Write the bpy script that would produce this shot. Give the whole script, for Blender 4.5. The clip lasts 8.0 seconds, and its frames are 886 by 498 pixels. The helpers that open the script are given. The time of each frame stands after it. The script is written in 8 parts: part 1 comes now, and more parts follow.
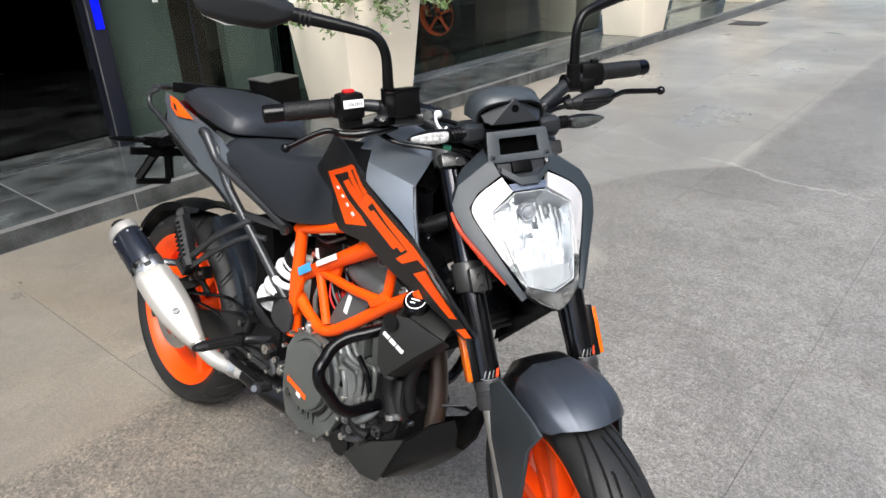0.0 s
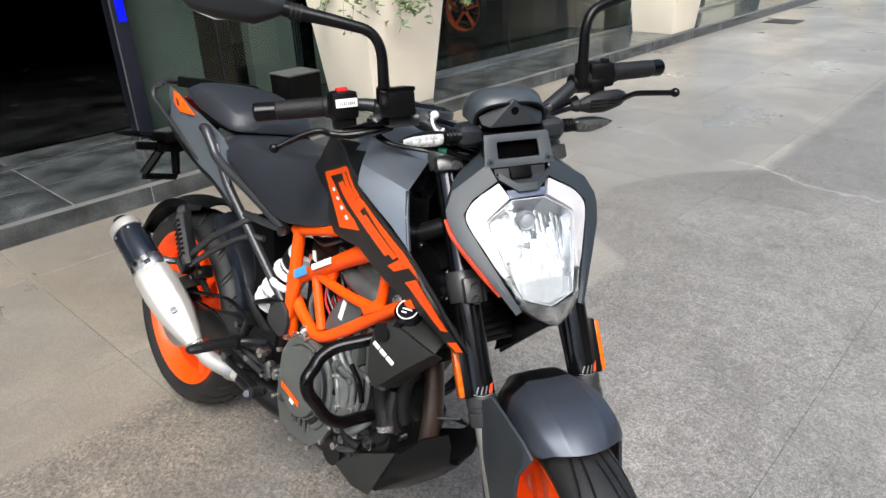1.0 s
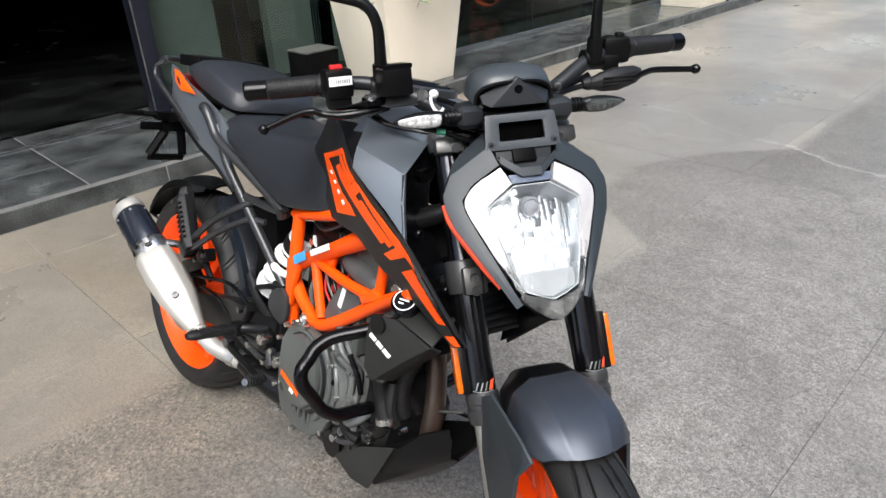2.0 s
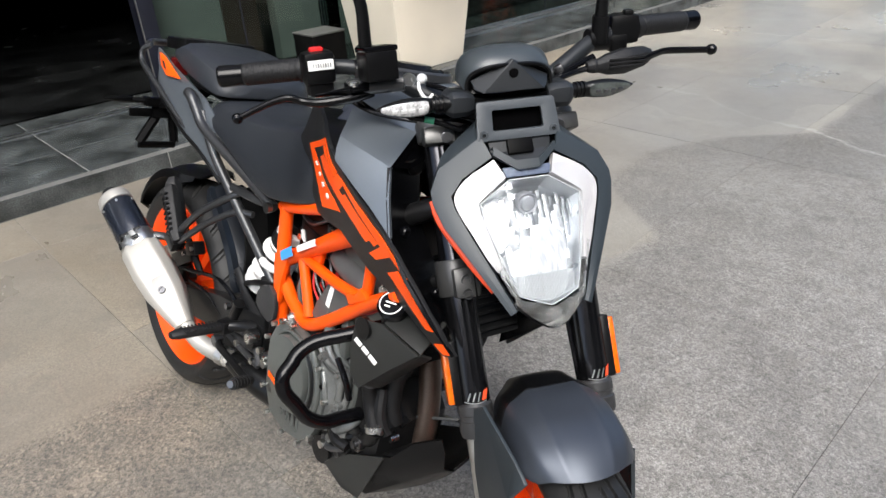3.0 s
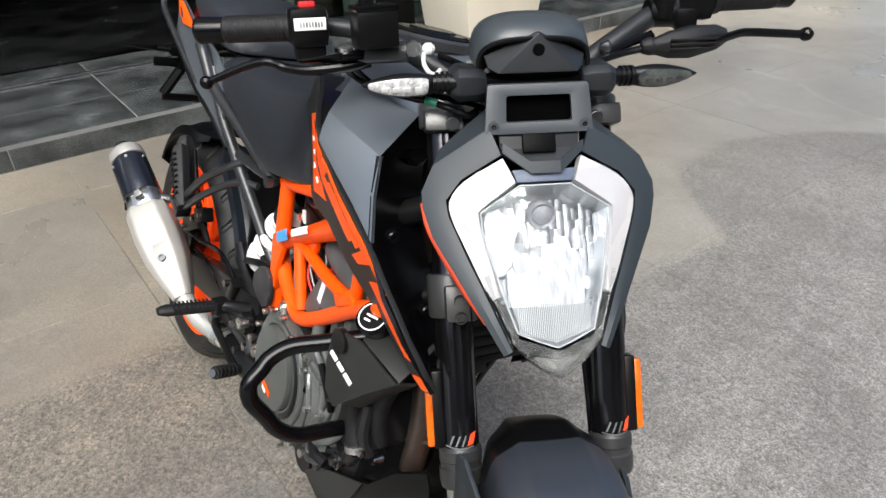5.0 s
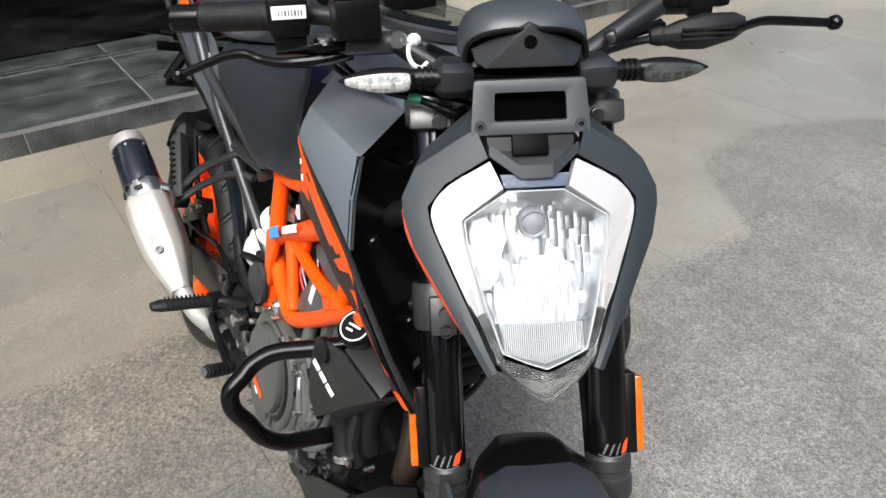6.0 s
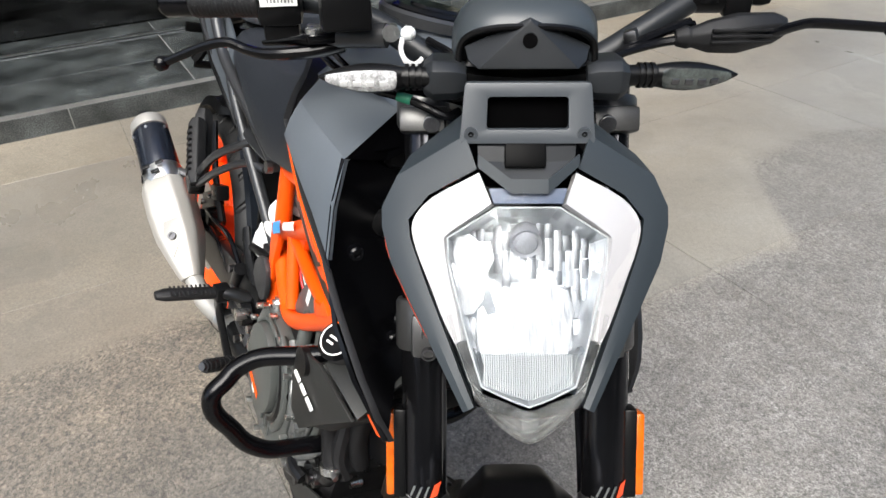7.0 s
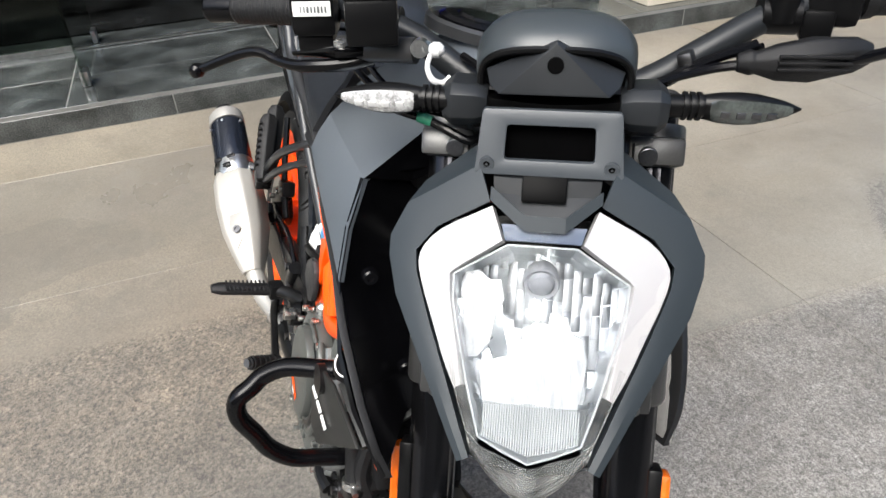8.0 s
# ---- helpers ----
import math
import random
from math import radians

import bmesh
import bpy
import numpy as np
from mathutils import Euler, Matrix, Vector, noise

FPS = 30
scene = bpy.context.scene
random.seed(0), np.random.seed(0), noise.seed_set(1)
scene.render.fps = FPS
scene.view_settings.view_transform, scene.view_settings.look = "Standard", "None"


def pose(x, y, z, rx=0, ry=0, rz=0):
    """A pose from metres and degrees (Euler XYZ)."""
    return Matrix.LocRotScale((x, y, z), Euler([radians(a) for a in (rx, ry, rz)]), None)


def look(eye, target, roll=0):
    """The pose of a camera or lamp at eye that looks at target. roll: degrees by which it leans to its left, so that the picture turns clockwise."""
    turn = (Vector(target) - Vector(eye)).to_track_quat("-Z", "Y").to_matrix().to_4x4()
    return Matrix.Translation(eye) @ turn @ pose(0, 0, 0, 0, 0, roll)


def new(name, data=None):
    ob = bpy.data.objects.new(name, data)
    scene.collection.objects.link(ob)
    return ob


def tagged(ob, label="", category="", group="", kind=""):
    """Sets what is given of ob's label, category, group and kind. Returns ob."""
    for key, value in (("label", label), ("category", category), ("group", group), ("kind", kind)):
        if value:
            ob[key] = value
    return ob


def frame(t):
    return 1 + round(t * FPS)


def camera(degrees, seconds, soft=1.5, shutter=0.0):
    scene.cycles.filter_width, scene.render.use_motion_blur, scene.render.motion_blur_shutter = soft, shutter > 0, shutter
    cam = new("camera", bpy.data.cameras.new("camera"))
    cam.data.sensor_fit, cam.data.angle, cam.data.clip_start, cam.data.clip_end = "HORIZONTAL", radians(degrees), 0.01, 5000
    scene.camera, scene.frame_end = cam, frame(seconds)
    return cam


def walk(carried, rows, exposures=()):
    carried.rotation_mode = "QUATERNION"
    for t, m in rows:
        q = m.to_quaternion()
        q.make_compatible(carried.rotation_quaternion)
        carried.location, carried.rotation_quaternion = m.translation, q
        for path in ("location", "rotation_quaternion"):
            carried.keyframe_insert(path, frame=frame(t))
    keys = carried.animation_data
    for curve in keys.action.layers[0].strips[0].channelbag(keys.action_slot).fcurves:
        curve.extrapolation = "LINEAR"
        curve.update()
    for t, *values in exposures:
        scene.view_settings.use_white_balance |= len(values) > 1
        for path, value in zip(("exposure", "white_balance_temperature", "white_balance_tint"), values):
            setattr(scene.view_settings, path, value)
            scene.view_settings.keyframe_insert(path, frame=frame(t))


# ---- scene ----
cam = camera(66.4, 8.0)
PATH = [
    (0.0, (1.835, -0.735, 1.322), (0.590, 0.578, 0.476), -2.4),
    (0.5, (1.834, -0.687, 1.317), (0.560, 0.594, 0.466), -2.5),
    (1.0, (1.832, -0.649, 1.314), (0.535, 0.607, 0.459), -2.2),
    (1.5, (1.826, -0.611, 1.306), (0.509, 0.604, 0.426), -2.4),
    (3.0, (1.772, -0.482, 1.276), (0.431, 0.652, 0.326), -3.6),
    (3.5, (1.746, -0.431, 1.259), (0.384, 0.670, 0.299), -3.2),
    (4.0, (1.724, -0.379, 1.247), (0.341, 0.661, 0.249), -3.0),
    (4.5, (1.701, -0.332, 1.240), (0.293, 0.656, 0.226), -1.9),
    (6.0, (1.652, -0.214, 1.230), (0.215, 0.656, 0.152), -2.3),
    (6.5, (1.638, -0.172, 1.224), (0.180, 0.637, 0.125), -2.1),
    (7.0, (1.622, -0.123, 1.217), (0.134, 0.618, 0.111), -1.9),
    (7.5, (1.609, -0.078, 1.220), (0.057, 0.550, 0.132), -3.3),
    (8.0, (1.603, -0.029, 1.222), (0.016, 0.451, 0.109), -3.2),
]
walk(cam, [(t, look(e, g, r)) for t, e, g, r in PATH], [(0.0, 1.68, 6400, 9), (1.5, 1.68, 6400, 9), (3.5, 1.62, 6440, 9), (5.0, 1.60, 6460, 8), (6.5, 1.66, 6480, 8), (8.0, 1.74, 6500, 8)])

# ---- world and light ----
world = bpy.data.worlds.new("World")
scene.world = world
world.use_nodes = True
wn = world.node_tree.nodes
sky = wn.new("ShaderNodeTexSky")
sky.sky_type = "NISHITA"
sky.sun_disc = False
sky.sun_elevation, sky.sun_rotation = radians(52), radians(130)
sky.air_density, sky.dust_density, sky.ozone_density = 1.0, 3.0, 1.0
SKY_STRENGTH, SUN_STRENGTH = 0.10, 1.75
wn["Background"].inputs["Strength"].default_value = SKY_STRENGTH
world.node_tree.links.new(sky.outputs["Color"], wn["Background"].inputs["Color"])
sun = new("sun", bpy.data.lights.new("sun", "SUN"))
sun.data.energy, sun.data.angle, sun.data.color = SUN_STRENGTH, radians(40), (1.0, 0.985, 0.96)
sun.matrix_world = look((5.29, -3.82, 8), (0.5, 0.2, 0))


# ---- materials ----
def mat(name, color, rough=0.5, metal=0.0, vary=0.12, scale=8.0, fine=180.0, bump=0.08, coat=0.0, spec=0.5, rvary=0.12):
    """A procedural surface: broad tone drift, fine grain, roughness drift and a fine relief."""
    m = bpy.data.materials.new(name)
    m.use_nodes = True
    nt = m.node_tree
    b = nt.nodes["Principled BSDF"]
    tc = nt.nodes.new("ShaderNodeTexCoord")
    broad = nt.nodes.new("ShaderNodeTexNoise")
    broad.inputs["Scale"].default_value, broad.inputs["Detail"].default_value = scale, 5
    grain = nt.nodes.new("ShaderNodeTexNoise")
    grain.inputs["Scale"].default_value, grain.inputs["Detail"].default_value = fine, 3
    for n in (broad, grain):
        nt.links.new(tc.outputs["Object"], n.inputs["Vector"])
    mr = nt.nodes.new("ShaderNodeMapRange")
    mr.inputs["From Min"].default_value, mr.inputs["From Max"].default_value = 0.3, 0.7
    mr.inputs["To Min"].default_value, mr.inputs["To Max"].default_value = 1 - vary, 1 + vary
    nt.links.new(broad.outputs["Fac"], mr.inputs["Value"])
    mg = nt.nodes.new("ShaderNodeMapRange")
    mg.inputs["From Min"].default_value, mg.inputs["From Max"].default_value = 0.3, 0.7
    mg.inputs["To Min"].default_value, mg.inputs["To Max"].default_value = 1 - vary * 0.6, 1 + vary * 0.6
    nt.links.new(grain.outputs["Fac"], mg.inputs["Value"])
    mul = nt.nodes.new("ShaderNodeMath")
    mul.operation = "MULTIPLY"
    nt.links.new(mr.outputs["Result"], mul.inputs[0])
    nt.links.new(mg.outputs["Result"], mul.inputs[1])
    sc = nt.nodes.new("ShaderNodeVectorMath")
    sc.operation = "SCALE"
    sc.inputs[0].default_value = color
    nt.links.new(mul.outputs["Value"], sc.inputs["Scale"])
    nt.links.new(sc.outputs["Vector"], b.inputs["Base Color"])
    rr = nt.nodes.new("ShaderNodeMapRange")
    rr.inputs["From Min"].default_value, rr.inputs["From Max"].default_value = 0.3, 0.7
    rr.inputs["To Min"].default_value, rr.inputs["To Max"].default_value = max(0.02, rough - rvary * rough), min(1, rough + rvary * rough)
    nt.links.new(broad.outputs["Fac"], rr.inputs["Value"])
    nt.links.new(rr.outputs["Result"], b.inputs["Roughness"])
    b.inputs["Metallic"].default_value = metal
    b.inputs["Specular IOR Level"].default_value = spec
    b.inputs["Coat Weight"].default_value = coat
    b.inputs["Coat Roughness"].default_value = 0.08
    if bump:
        bp = nt.nodes.new("ShaderNodeBump")
        bp.inputs["Strength"].default_value, bp.inputs["Distance"].default_value = bump, 0.001
        nt.links.new(grain.outputs["Fac"], bp.inputs["Height"])
        nt.links.new(bp.outputs["Normal"], b.inputs["Normal"])
    return m


def pane_glass(name, tint, body, ior=1.27):
    """Thin architectural glass: lets most light through, mirrors the rest by Fresnel."""
    m = bpy.data.materials.new(name)
    m.use_nodes = True
    nt = m.node_tree
    nt.nodes.remove(nt.nodes["Principled BSDF"])
    out = nt.nodes["Material Output"]
    tr, gl, mix, fr = (nt.nodes.new("ShaderNode" + k) for k in ("BsdfTransparent", "BsdfGlossy", "MixShader", "Fresnel"))
    tr.inputs["Color"].default_value = (*tint, 1)
    gl.inputs["Roughness"].default_value = 0.02
    gl.inputs["Color"].default_value = (*body, 1)
    fr.inputs["IOR"].default_value = ior
    nt.links.new(fr.outputs["Fac"], mix.inputs["Fac"])
    nt.links.new(tr.outputs["BSDF"], mix.inputs[1])
    nt.links.new(gl.outputs["BSDF"], mix.inputs[2])
    nt.links.new(mix.outputs["Shader"], out.inputs["Surface"])
    return m


def hazy_plastic(name):
    """Clear moulded plastic with a pale bloom: mostly see-through, a little milky, glossy."""
    m = pane_glass(name, (0.86, 0.87, 0.87), (1.0, 1.0, 1.0))
    nt = m.node_tree
    out = nt.nodes["Material Output"]
    clear = out.inputs["Surface"].links[0].from_socket
    milk, mix, ns, mr, tc = (nt.nodes.new("ShaderNode" + k) for k in ("BsdfDiffuse", "MixShader", "TexNoise", "MapRange", "TexCoord"))
    milk.inputs["Color"].default_value = (0.62, 0.62, 0.60, 1)
    ns.inputs["Scale"].default_value = 40
    nt.links.new(tc.outputs["Object"], ns.inputs["Vector"])
    for key, v in (("From Min", 0.3), ("From Max", 0.7), ("To Min", 0.02), ("To Max", 0.10)):
        mr.inputs[key].default_value = v
    nt.links.new(ns.outputs["Fac"], mr.inputs["Value"])
    nt.links.new(mr.outputs["Result"], mix.inputs["Fac"])
    nt.links.new(clear, mix.inputs[1])
    nt.links.new(milk.outputs["BSDF"], mix.inputs[2])
    nt.links.new(mix.outputs["Shader"], out.inputs["Surface"])
    return m


def glow(name, color, strength, base=(0.8, 0.8, 0.8), rough=0.25):
    m = bpy.data.materials.new(name)
    m.use_nodes = True
    b = m.node_tree.nodes["Principled BSDF"]
    b.inputs["Base Color"].default_value = (*base, 1)
    b.inputs["Roughness"].default_value = rough
    b.inputs["Emission Color"].default_value = (*color, 1)
    b.inputs["Emission Strength"].default_value = strength
    return m



def glowing_mirror(name):
    """A mirror with the bulb's light painted in: streaks that glow between greyer flutes."""
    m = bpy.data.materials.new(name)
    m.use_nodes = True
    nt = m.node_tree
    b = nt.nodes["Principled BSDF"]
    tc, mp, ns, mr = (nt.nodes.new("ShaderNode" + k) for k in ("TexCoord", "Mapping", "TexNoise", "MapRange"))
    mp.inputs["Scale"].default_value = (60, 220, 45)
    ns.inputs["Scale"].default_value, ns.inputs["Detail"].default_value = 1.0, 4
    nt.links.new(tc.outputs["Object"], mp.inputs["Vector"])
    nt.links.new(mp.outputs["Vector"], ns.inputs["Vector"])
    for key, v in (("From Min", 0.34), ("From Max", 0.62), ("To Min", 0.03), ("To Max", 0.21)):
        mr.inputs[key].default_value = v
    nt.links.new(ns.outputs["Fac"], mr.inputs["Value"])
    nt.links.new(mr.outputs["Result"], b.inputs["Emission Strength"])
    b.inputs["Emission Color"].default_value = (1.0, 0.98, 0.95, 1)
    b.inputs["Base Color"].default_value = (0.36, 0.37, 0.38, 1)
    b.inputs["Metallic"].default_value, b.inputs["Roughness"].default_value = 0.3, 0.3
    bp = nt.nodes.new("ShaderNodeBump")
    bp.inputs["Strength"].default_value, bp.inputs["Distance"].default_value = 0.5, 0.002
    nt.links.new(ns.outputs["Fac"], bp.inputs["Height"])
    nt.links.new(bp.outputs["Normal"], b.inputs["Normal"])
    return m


SLATE = mat("matt_slate_paint", (0.188, 0.212, 0.238), 0.36, 0.70, 0.05, 5, 900, 0.05, spec=0.5)
GUARDSLATE = mat("matt_slate_guard", (0.046, 0.053, 0.066), 0.40, 0.55, 0.05, 5, 900, 0.05, spec=0.45)
MASKGREY = mat("matt_grey_mask", (0.021, 0.0268, 0.0315), 0.44, 0.0, 0.06, 5, 900, 0.06, spec=0.36)
PLATEGREY = mat("matt_grey_bracket", (0.044, 0.050, 0.056), 0.40, 0.0, 0.06, 6, 900, 0.06, spec=0.4)
PLASTIC = mat("matt_black_plastic", (0.0030, 0.0030, 0.0032), 0.34, 0.0, 0.18, 12, 700, 0.05, spec=0.20)
TEXTURED = mat("textured_dark_plastic", (0.017, 0.0177, 0.0168), 0.42, 0.0, 0.14, 14, 1600, 0.07, spec=0.30)
GLOSSBLACK = mat("gloss_black_plastic", (0.002, 0.002, 0.0025), 0.22, 0.0, 0.1, 8, 400, 0.03, spec=0.22)
SEATSKIN = mat("black_seat_vinyl", (0.0150, 0.0172, 0.0212), 0.42, 0.0, 0.12, 6, 1400, 0.4, spec=0.45)
RUBBER = mat("tyre_rubber", (0.0095, 0.0094, 0.0093), 0.52, 0.0, 0.25, 14, 500, 0.2, spec=0.34)
HANGERBLACK = mat("dull_black_bracket", (0.0016, 0.0016, 0.0017), 0.45, 0.0, 0.1, 20, 700, 0.05, spec=0.05)
PROTECTOR = mat("moulded_black_protector", (0.022, 0.022, 0.023), 0.45, 0.0, 0.1, 20, 900, 0.2)
GRIPRUBBER = mat("grip_rubber", (0.0072, 0.0072, 0.0077), 0.5, 0.0, 0.1, 20, 1500, 0.4, spec=0.28)
ORANGE = mat("orange_powder_coat", (0.84, 0.080, 0.002), 0.36, 0.0, 0.05, 9, 900, 0.05, spec=0.3)
RIMORANGE = mat("orange_wheel_paint", (0.88, 0.072, 0.002), 0.38, 0.0, 0.10, 10, 700, 0.05, spec=0.35)
DECAL = mat("orange_decal_film", (1.0, 0.095, 0.002), 0.42, 0.0, 0.04, 10, 900, 0.03, spec=0.3)
DECALDARK = mat("charcoal_decal_film", (0.0075, 0.0075, 0.0078), 0.5, 0.0, 0.08, 8, 900, 0.1)
DECALWHITE = mat("white_decal_film", (0.80, 0.80, 0.78), 0.45, 0.0, 0.05, 10, 600, 0.03)
DECALBLUE = mat("blue_decal_film", (0.05, 0.30, 0.62), 0.45, 0.0, 0.05, 10, 600, 0.03)
DECALRED = mat("red_orange_film", (0.75, 0.07, 0.02), 0.45, 0.0, 0.05, 10, 600, 0.03)
STEEL = mat("zinc_steel", (0.55, 0.55, 0.54), 0.32, 1.0, 0.15, 30, 500, 0.1)
DARKSTEEL = mat("dark_steel", (0.16, 0.16, 0.165), 0.38, 1.0, 0.2, 30, 500, 0.1)
SILVER = mat("satin_silver_heat_shield", (0.42, 0.405, 0.37), 0.45, 0.45, 0.06, 7, 500, 0.08)
CASTSILVER = mat("shaded_satin_silver", (0.30, 0.29, 0.27), 0.5, 0.35, 0.08, 9, 500, 0.1)
CANBLUE = mat("blue_black_silencer_skin", (0.012, 0.015, 0.023), 0.26, 0.3, 0.15, 9, 500, 0.06)
HEADERPIPE = mat("heat_browned_header_pipe", (0.085, 0.062, 0.050), 0.34, 0.7, 0.25, 14, 400, 0.1)
ENGINEGREY = mat("engine_grey_paint", (0.092, 0.099, 0.093), 0.40, 0.30, 0.12, 8, 700, 0.2)
CASTGREY = mat("cast_alloy_grey", (0.19, 0.196, 0.192), 0.34, 0.6, 0.3, 16, 500, 0.3)
CANGREY = mat("dull_grey_plastic", (0.062, 0.064, 0.064), 0.5, 0.0, 0.15, 14, 600, 0.2)
ENGINEBLACK = mat("engine_black", (0.0065, 0.0065, 0.0068), 0.30, 0.2, 0.3, 16, 500, 0.2, spec=0.30)
ANODISED = mat("black_anodised_fork", (0.030, 0.030, 0.033), 0.20, 0.9, 0.1, 20, 600, 0.02, spec=0.4)
VISORGREY = mat("satin_grey_visor", (0.030, 0.036, 0.040), 0.34, 0.0, 0.06, 5, 900, 0.05, spec=0.45)
INNERGUARD = mat("satin_blue_black_guard", (0.010, 0.012, 0.016), 0.30, 0.0, 0.1, 10, 700, 0.05, spec=0.35)
CLAMPGREY = mat("cast_black_clamp", (0.030, 0.030, 0.031), 0.36, 0.3, 0.12, 20, 600, 0.1)
CLAMPMID = mat("cast_mid_grey_clamp", (0.050, 0.050, 0.049), 0.36, 0.4, 0.15, 20, 600, 0.1)
# paler copy of the clamp grey, for the side that catches light
CLAMPLIT = mat("cast_clamp_lit_side", (0.115, 0.114, 0.111), 0.36, 0.6, 0.15, 20, 600, 0.1)
FRAMEBLACK = mat("black_subframe_tube", (0.030, 0.031, 0.033), 0.33, 0.35, 0.12, 20, 600, 0.05)
WHITESPRING = mat("white_spring_paint", (0.75, 0.75, 0.73), 0.35, 0.0, 0.08, 20, 400, 0.05)
BOLT = mat("bright_bolt", (0.65, 0.65, 0.63), 0.28, 1.0, 0.15, 40, 500, 0.05)
AMBER = mat("amber_reflector", (0.54, 0.098, 0.004), 0.15, 0.0, 0.25, 60, 900, 0.4, coat=0.6)
REDPLASTIC = mat("red_plastic", (0.55, 0.02, 0.02), 0.35, 0.0, 0.05, 20, 500, 0.05)
BOWLCHROME = mat("deep_reflector_chrome", (0.66, 0.68, 0.70), 0.30, 1.0, 0.08, 20, 300, 0.03)
SHIELDMETAL = mat("satin_bulb_shield", (0.30, 0.305, 0.32), 0.5, 0.3, 0.10, 20, 300, 0.03)
MIDBLACK = mat("satin_black_plastic", (0.0115, 0.013, 0.0148), 0.42, 0.0, 0.12, 14, 1600, 0.06, spec=0.35)
GLOWCHROME = glowing_mirror("glowing_reflector_chrome")
FACETCHROME = mat("bright_facet_chrome", (0.46, 0.47, 0.48), 0.58, 1.0, 0.10, 90, 300, 0.10)
CHROMEGREY = mat("satin_reflector_chrome", (0.38, 0.39, 0.405), 0.58, 1.0, 0.06, 20, 300, 0.04)
FROSTED = mat("frosted_lens_edge", (0.42, 0.43, 0.43), 0.25, 0.0, 0.06, 30, 400, 0.05)
LENSFILM = pane_glass("clear_lamp_cover", (0.94, 0.95, 0.96), (1.0, 1.0, 1.0), 1.10)
TIPPLASTIC = hazy_plastic("hazy_clear_lens_tip")
DRL = glow("daytime_light_guide", (1.0, 0.97, 0.95), 0.02, (0.415, 0.400, 0.396))
BULB = glow("headlamp_bulb", (1.0, 0.98, 0.93), 6.0)
BLUELED = glow("blue_led_strip", (0.0, 0.004, 1.0), 0.5, (0.0, 0.0, 0.02))
GREENTAPE = mat("green_tape", (0.02, 0.22, 0.12), 0.5)
WHITEPLASTIC = mat("white_plastic", (0.58, 0.58, 0.57), 0.4)
CREAM = mat("cream_painted_planter", (0.66, 0.60, 0.49), 0.6, 0.0, 0.05, 2.5, 300, 0.12)
GRANITE = mat("dark_polished_granite", (0.044, 0.048, 0.047), 0.15, 0.0, 0.75, 4.5, 160, 0.03, rvary=0.8, spec=0.55)
GROUT = mat("pale_grout", (0.14, 0.14, 0.132), 0.8, 0.0, 0.2, 6, 200, 0.2)
JOINT = mat("dirty_joint_sand", (0.20, 0.187, 0.160), 0.9, 0.0, 0.5, 9, 200, 0.2)
# near-black without sheen: the shade of unlit hollows put into the colour
SHADEBLACK = mat("shade_black", (0.0015, 0.0015, 0.0016), 0.9, 0.0, 0.2, 2, 60, 0.1, spec=0.0)
WALLGREEN = mat("grey_green_interior_panel", (0.20, 0.218, 0.205), 0.6, 0.0, 0.1, 2, 60, 0.1)
BROWNWOOD = mat("brown_wood_panel", (0.085, 0.056, 0.043), 0.5, 0.0, 0.2, 5, 90, 0.15)
FACADE = mat("grey_facade_panel", (0.10, 0.10, 0.10), 0.6, 0.0, 0.08, 2, 80, 0.1)
METALFRAME = mat("dark_blue_grey_door_frame", (0.018, 0.020, 0.032), 0.35, 0.5, 0.1, 10, 300, 0.05)
BLACKBOX = mat("dusty_black_box", (0.003, 0.003, 0.003), 0.5, 0.0, 0.4, 6, 120, 0.1, spec=0.06)
DUSTYTOP = mat("dusty_grey_lid", (0.05, 0.05, 0.046), 0.7, 0.0, 0.35, 12, 120, 0.2)
LEAF = mat("planter_leaf", (0.07, 0.11, 0.03), 0.55, 0.0, 0.3, 20, 200, 0.1)
TWIG = mat("dry_twig", (0.16, 0.14, 0.07), 0.8, 0.0, 0.3, 20, 200, 0.1)
GRATE = mat("cast_iron_grate", (0.05, 0.05, 0.048), 0.6, 0.4, 0.3, 12, 120, 0.2)
MIRRORGLASS = mat("mirror_glass", (0.85, 0.86, 0.87), 0.03, 1.0, 0.0, 20, 300, 0.0)
# floor darkened too: indoor shade put into its colour
FLOORDARK = mat("shade_dark_showroom_floor", (0.008, 0.0085, 0.0085), 0.16, 0.0, 0.9, 3, 120, 0.03, rvary=0.8, spec=0.35)
FARWALL = mat("far_grey_green_wall", (0.07, 0.08, 0.07), 0.8, 0.0, 0.4, 0.4, 8, 0.1)
PANE = pane_glass("showroom_glass", (0.54, 0.60, 0.57), (0.9, 0.95, 0.93), 1.30)
# same glass as the other panes, its reflection weakened by a low index
BAYPANE = pane_glass("weak_reflection_showroom_glass", (0.50, 0.57, 0.54), (0.85, 0.92, 0.90), 1.14)
REDBIKE = mat("red_orange_paint", (0.75, 0.10, 0.02), 0.35, 0.0, 0.1, 10, 300, 0.05)


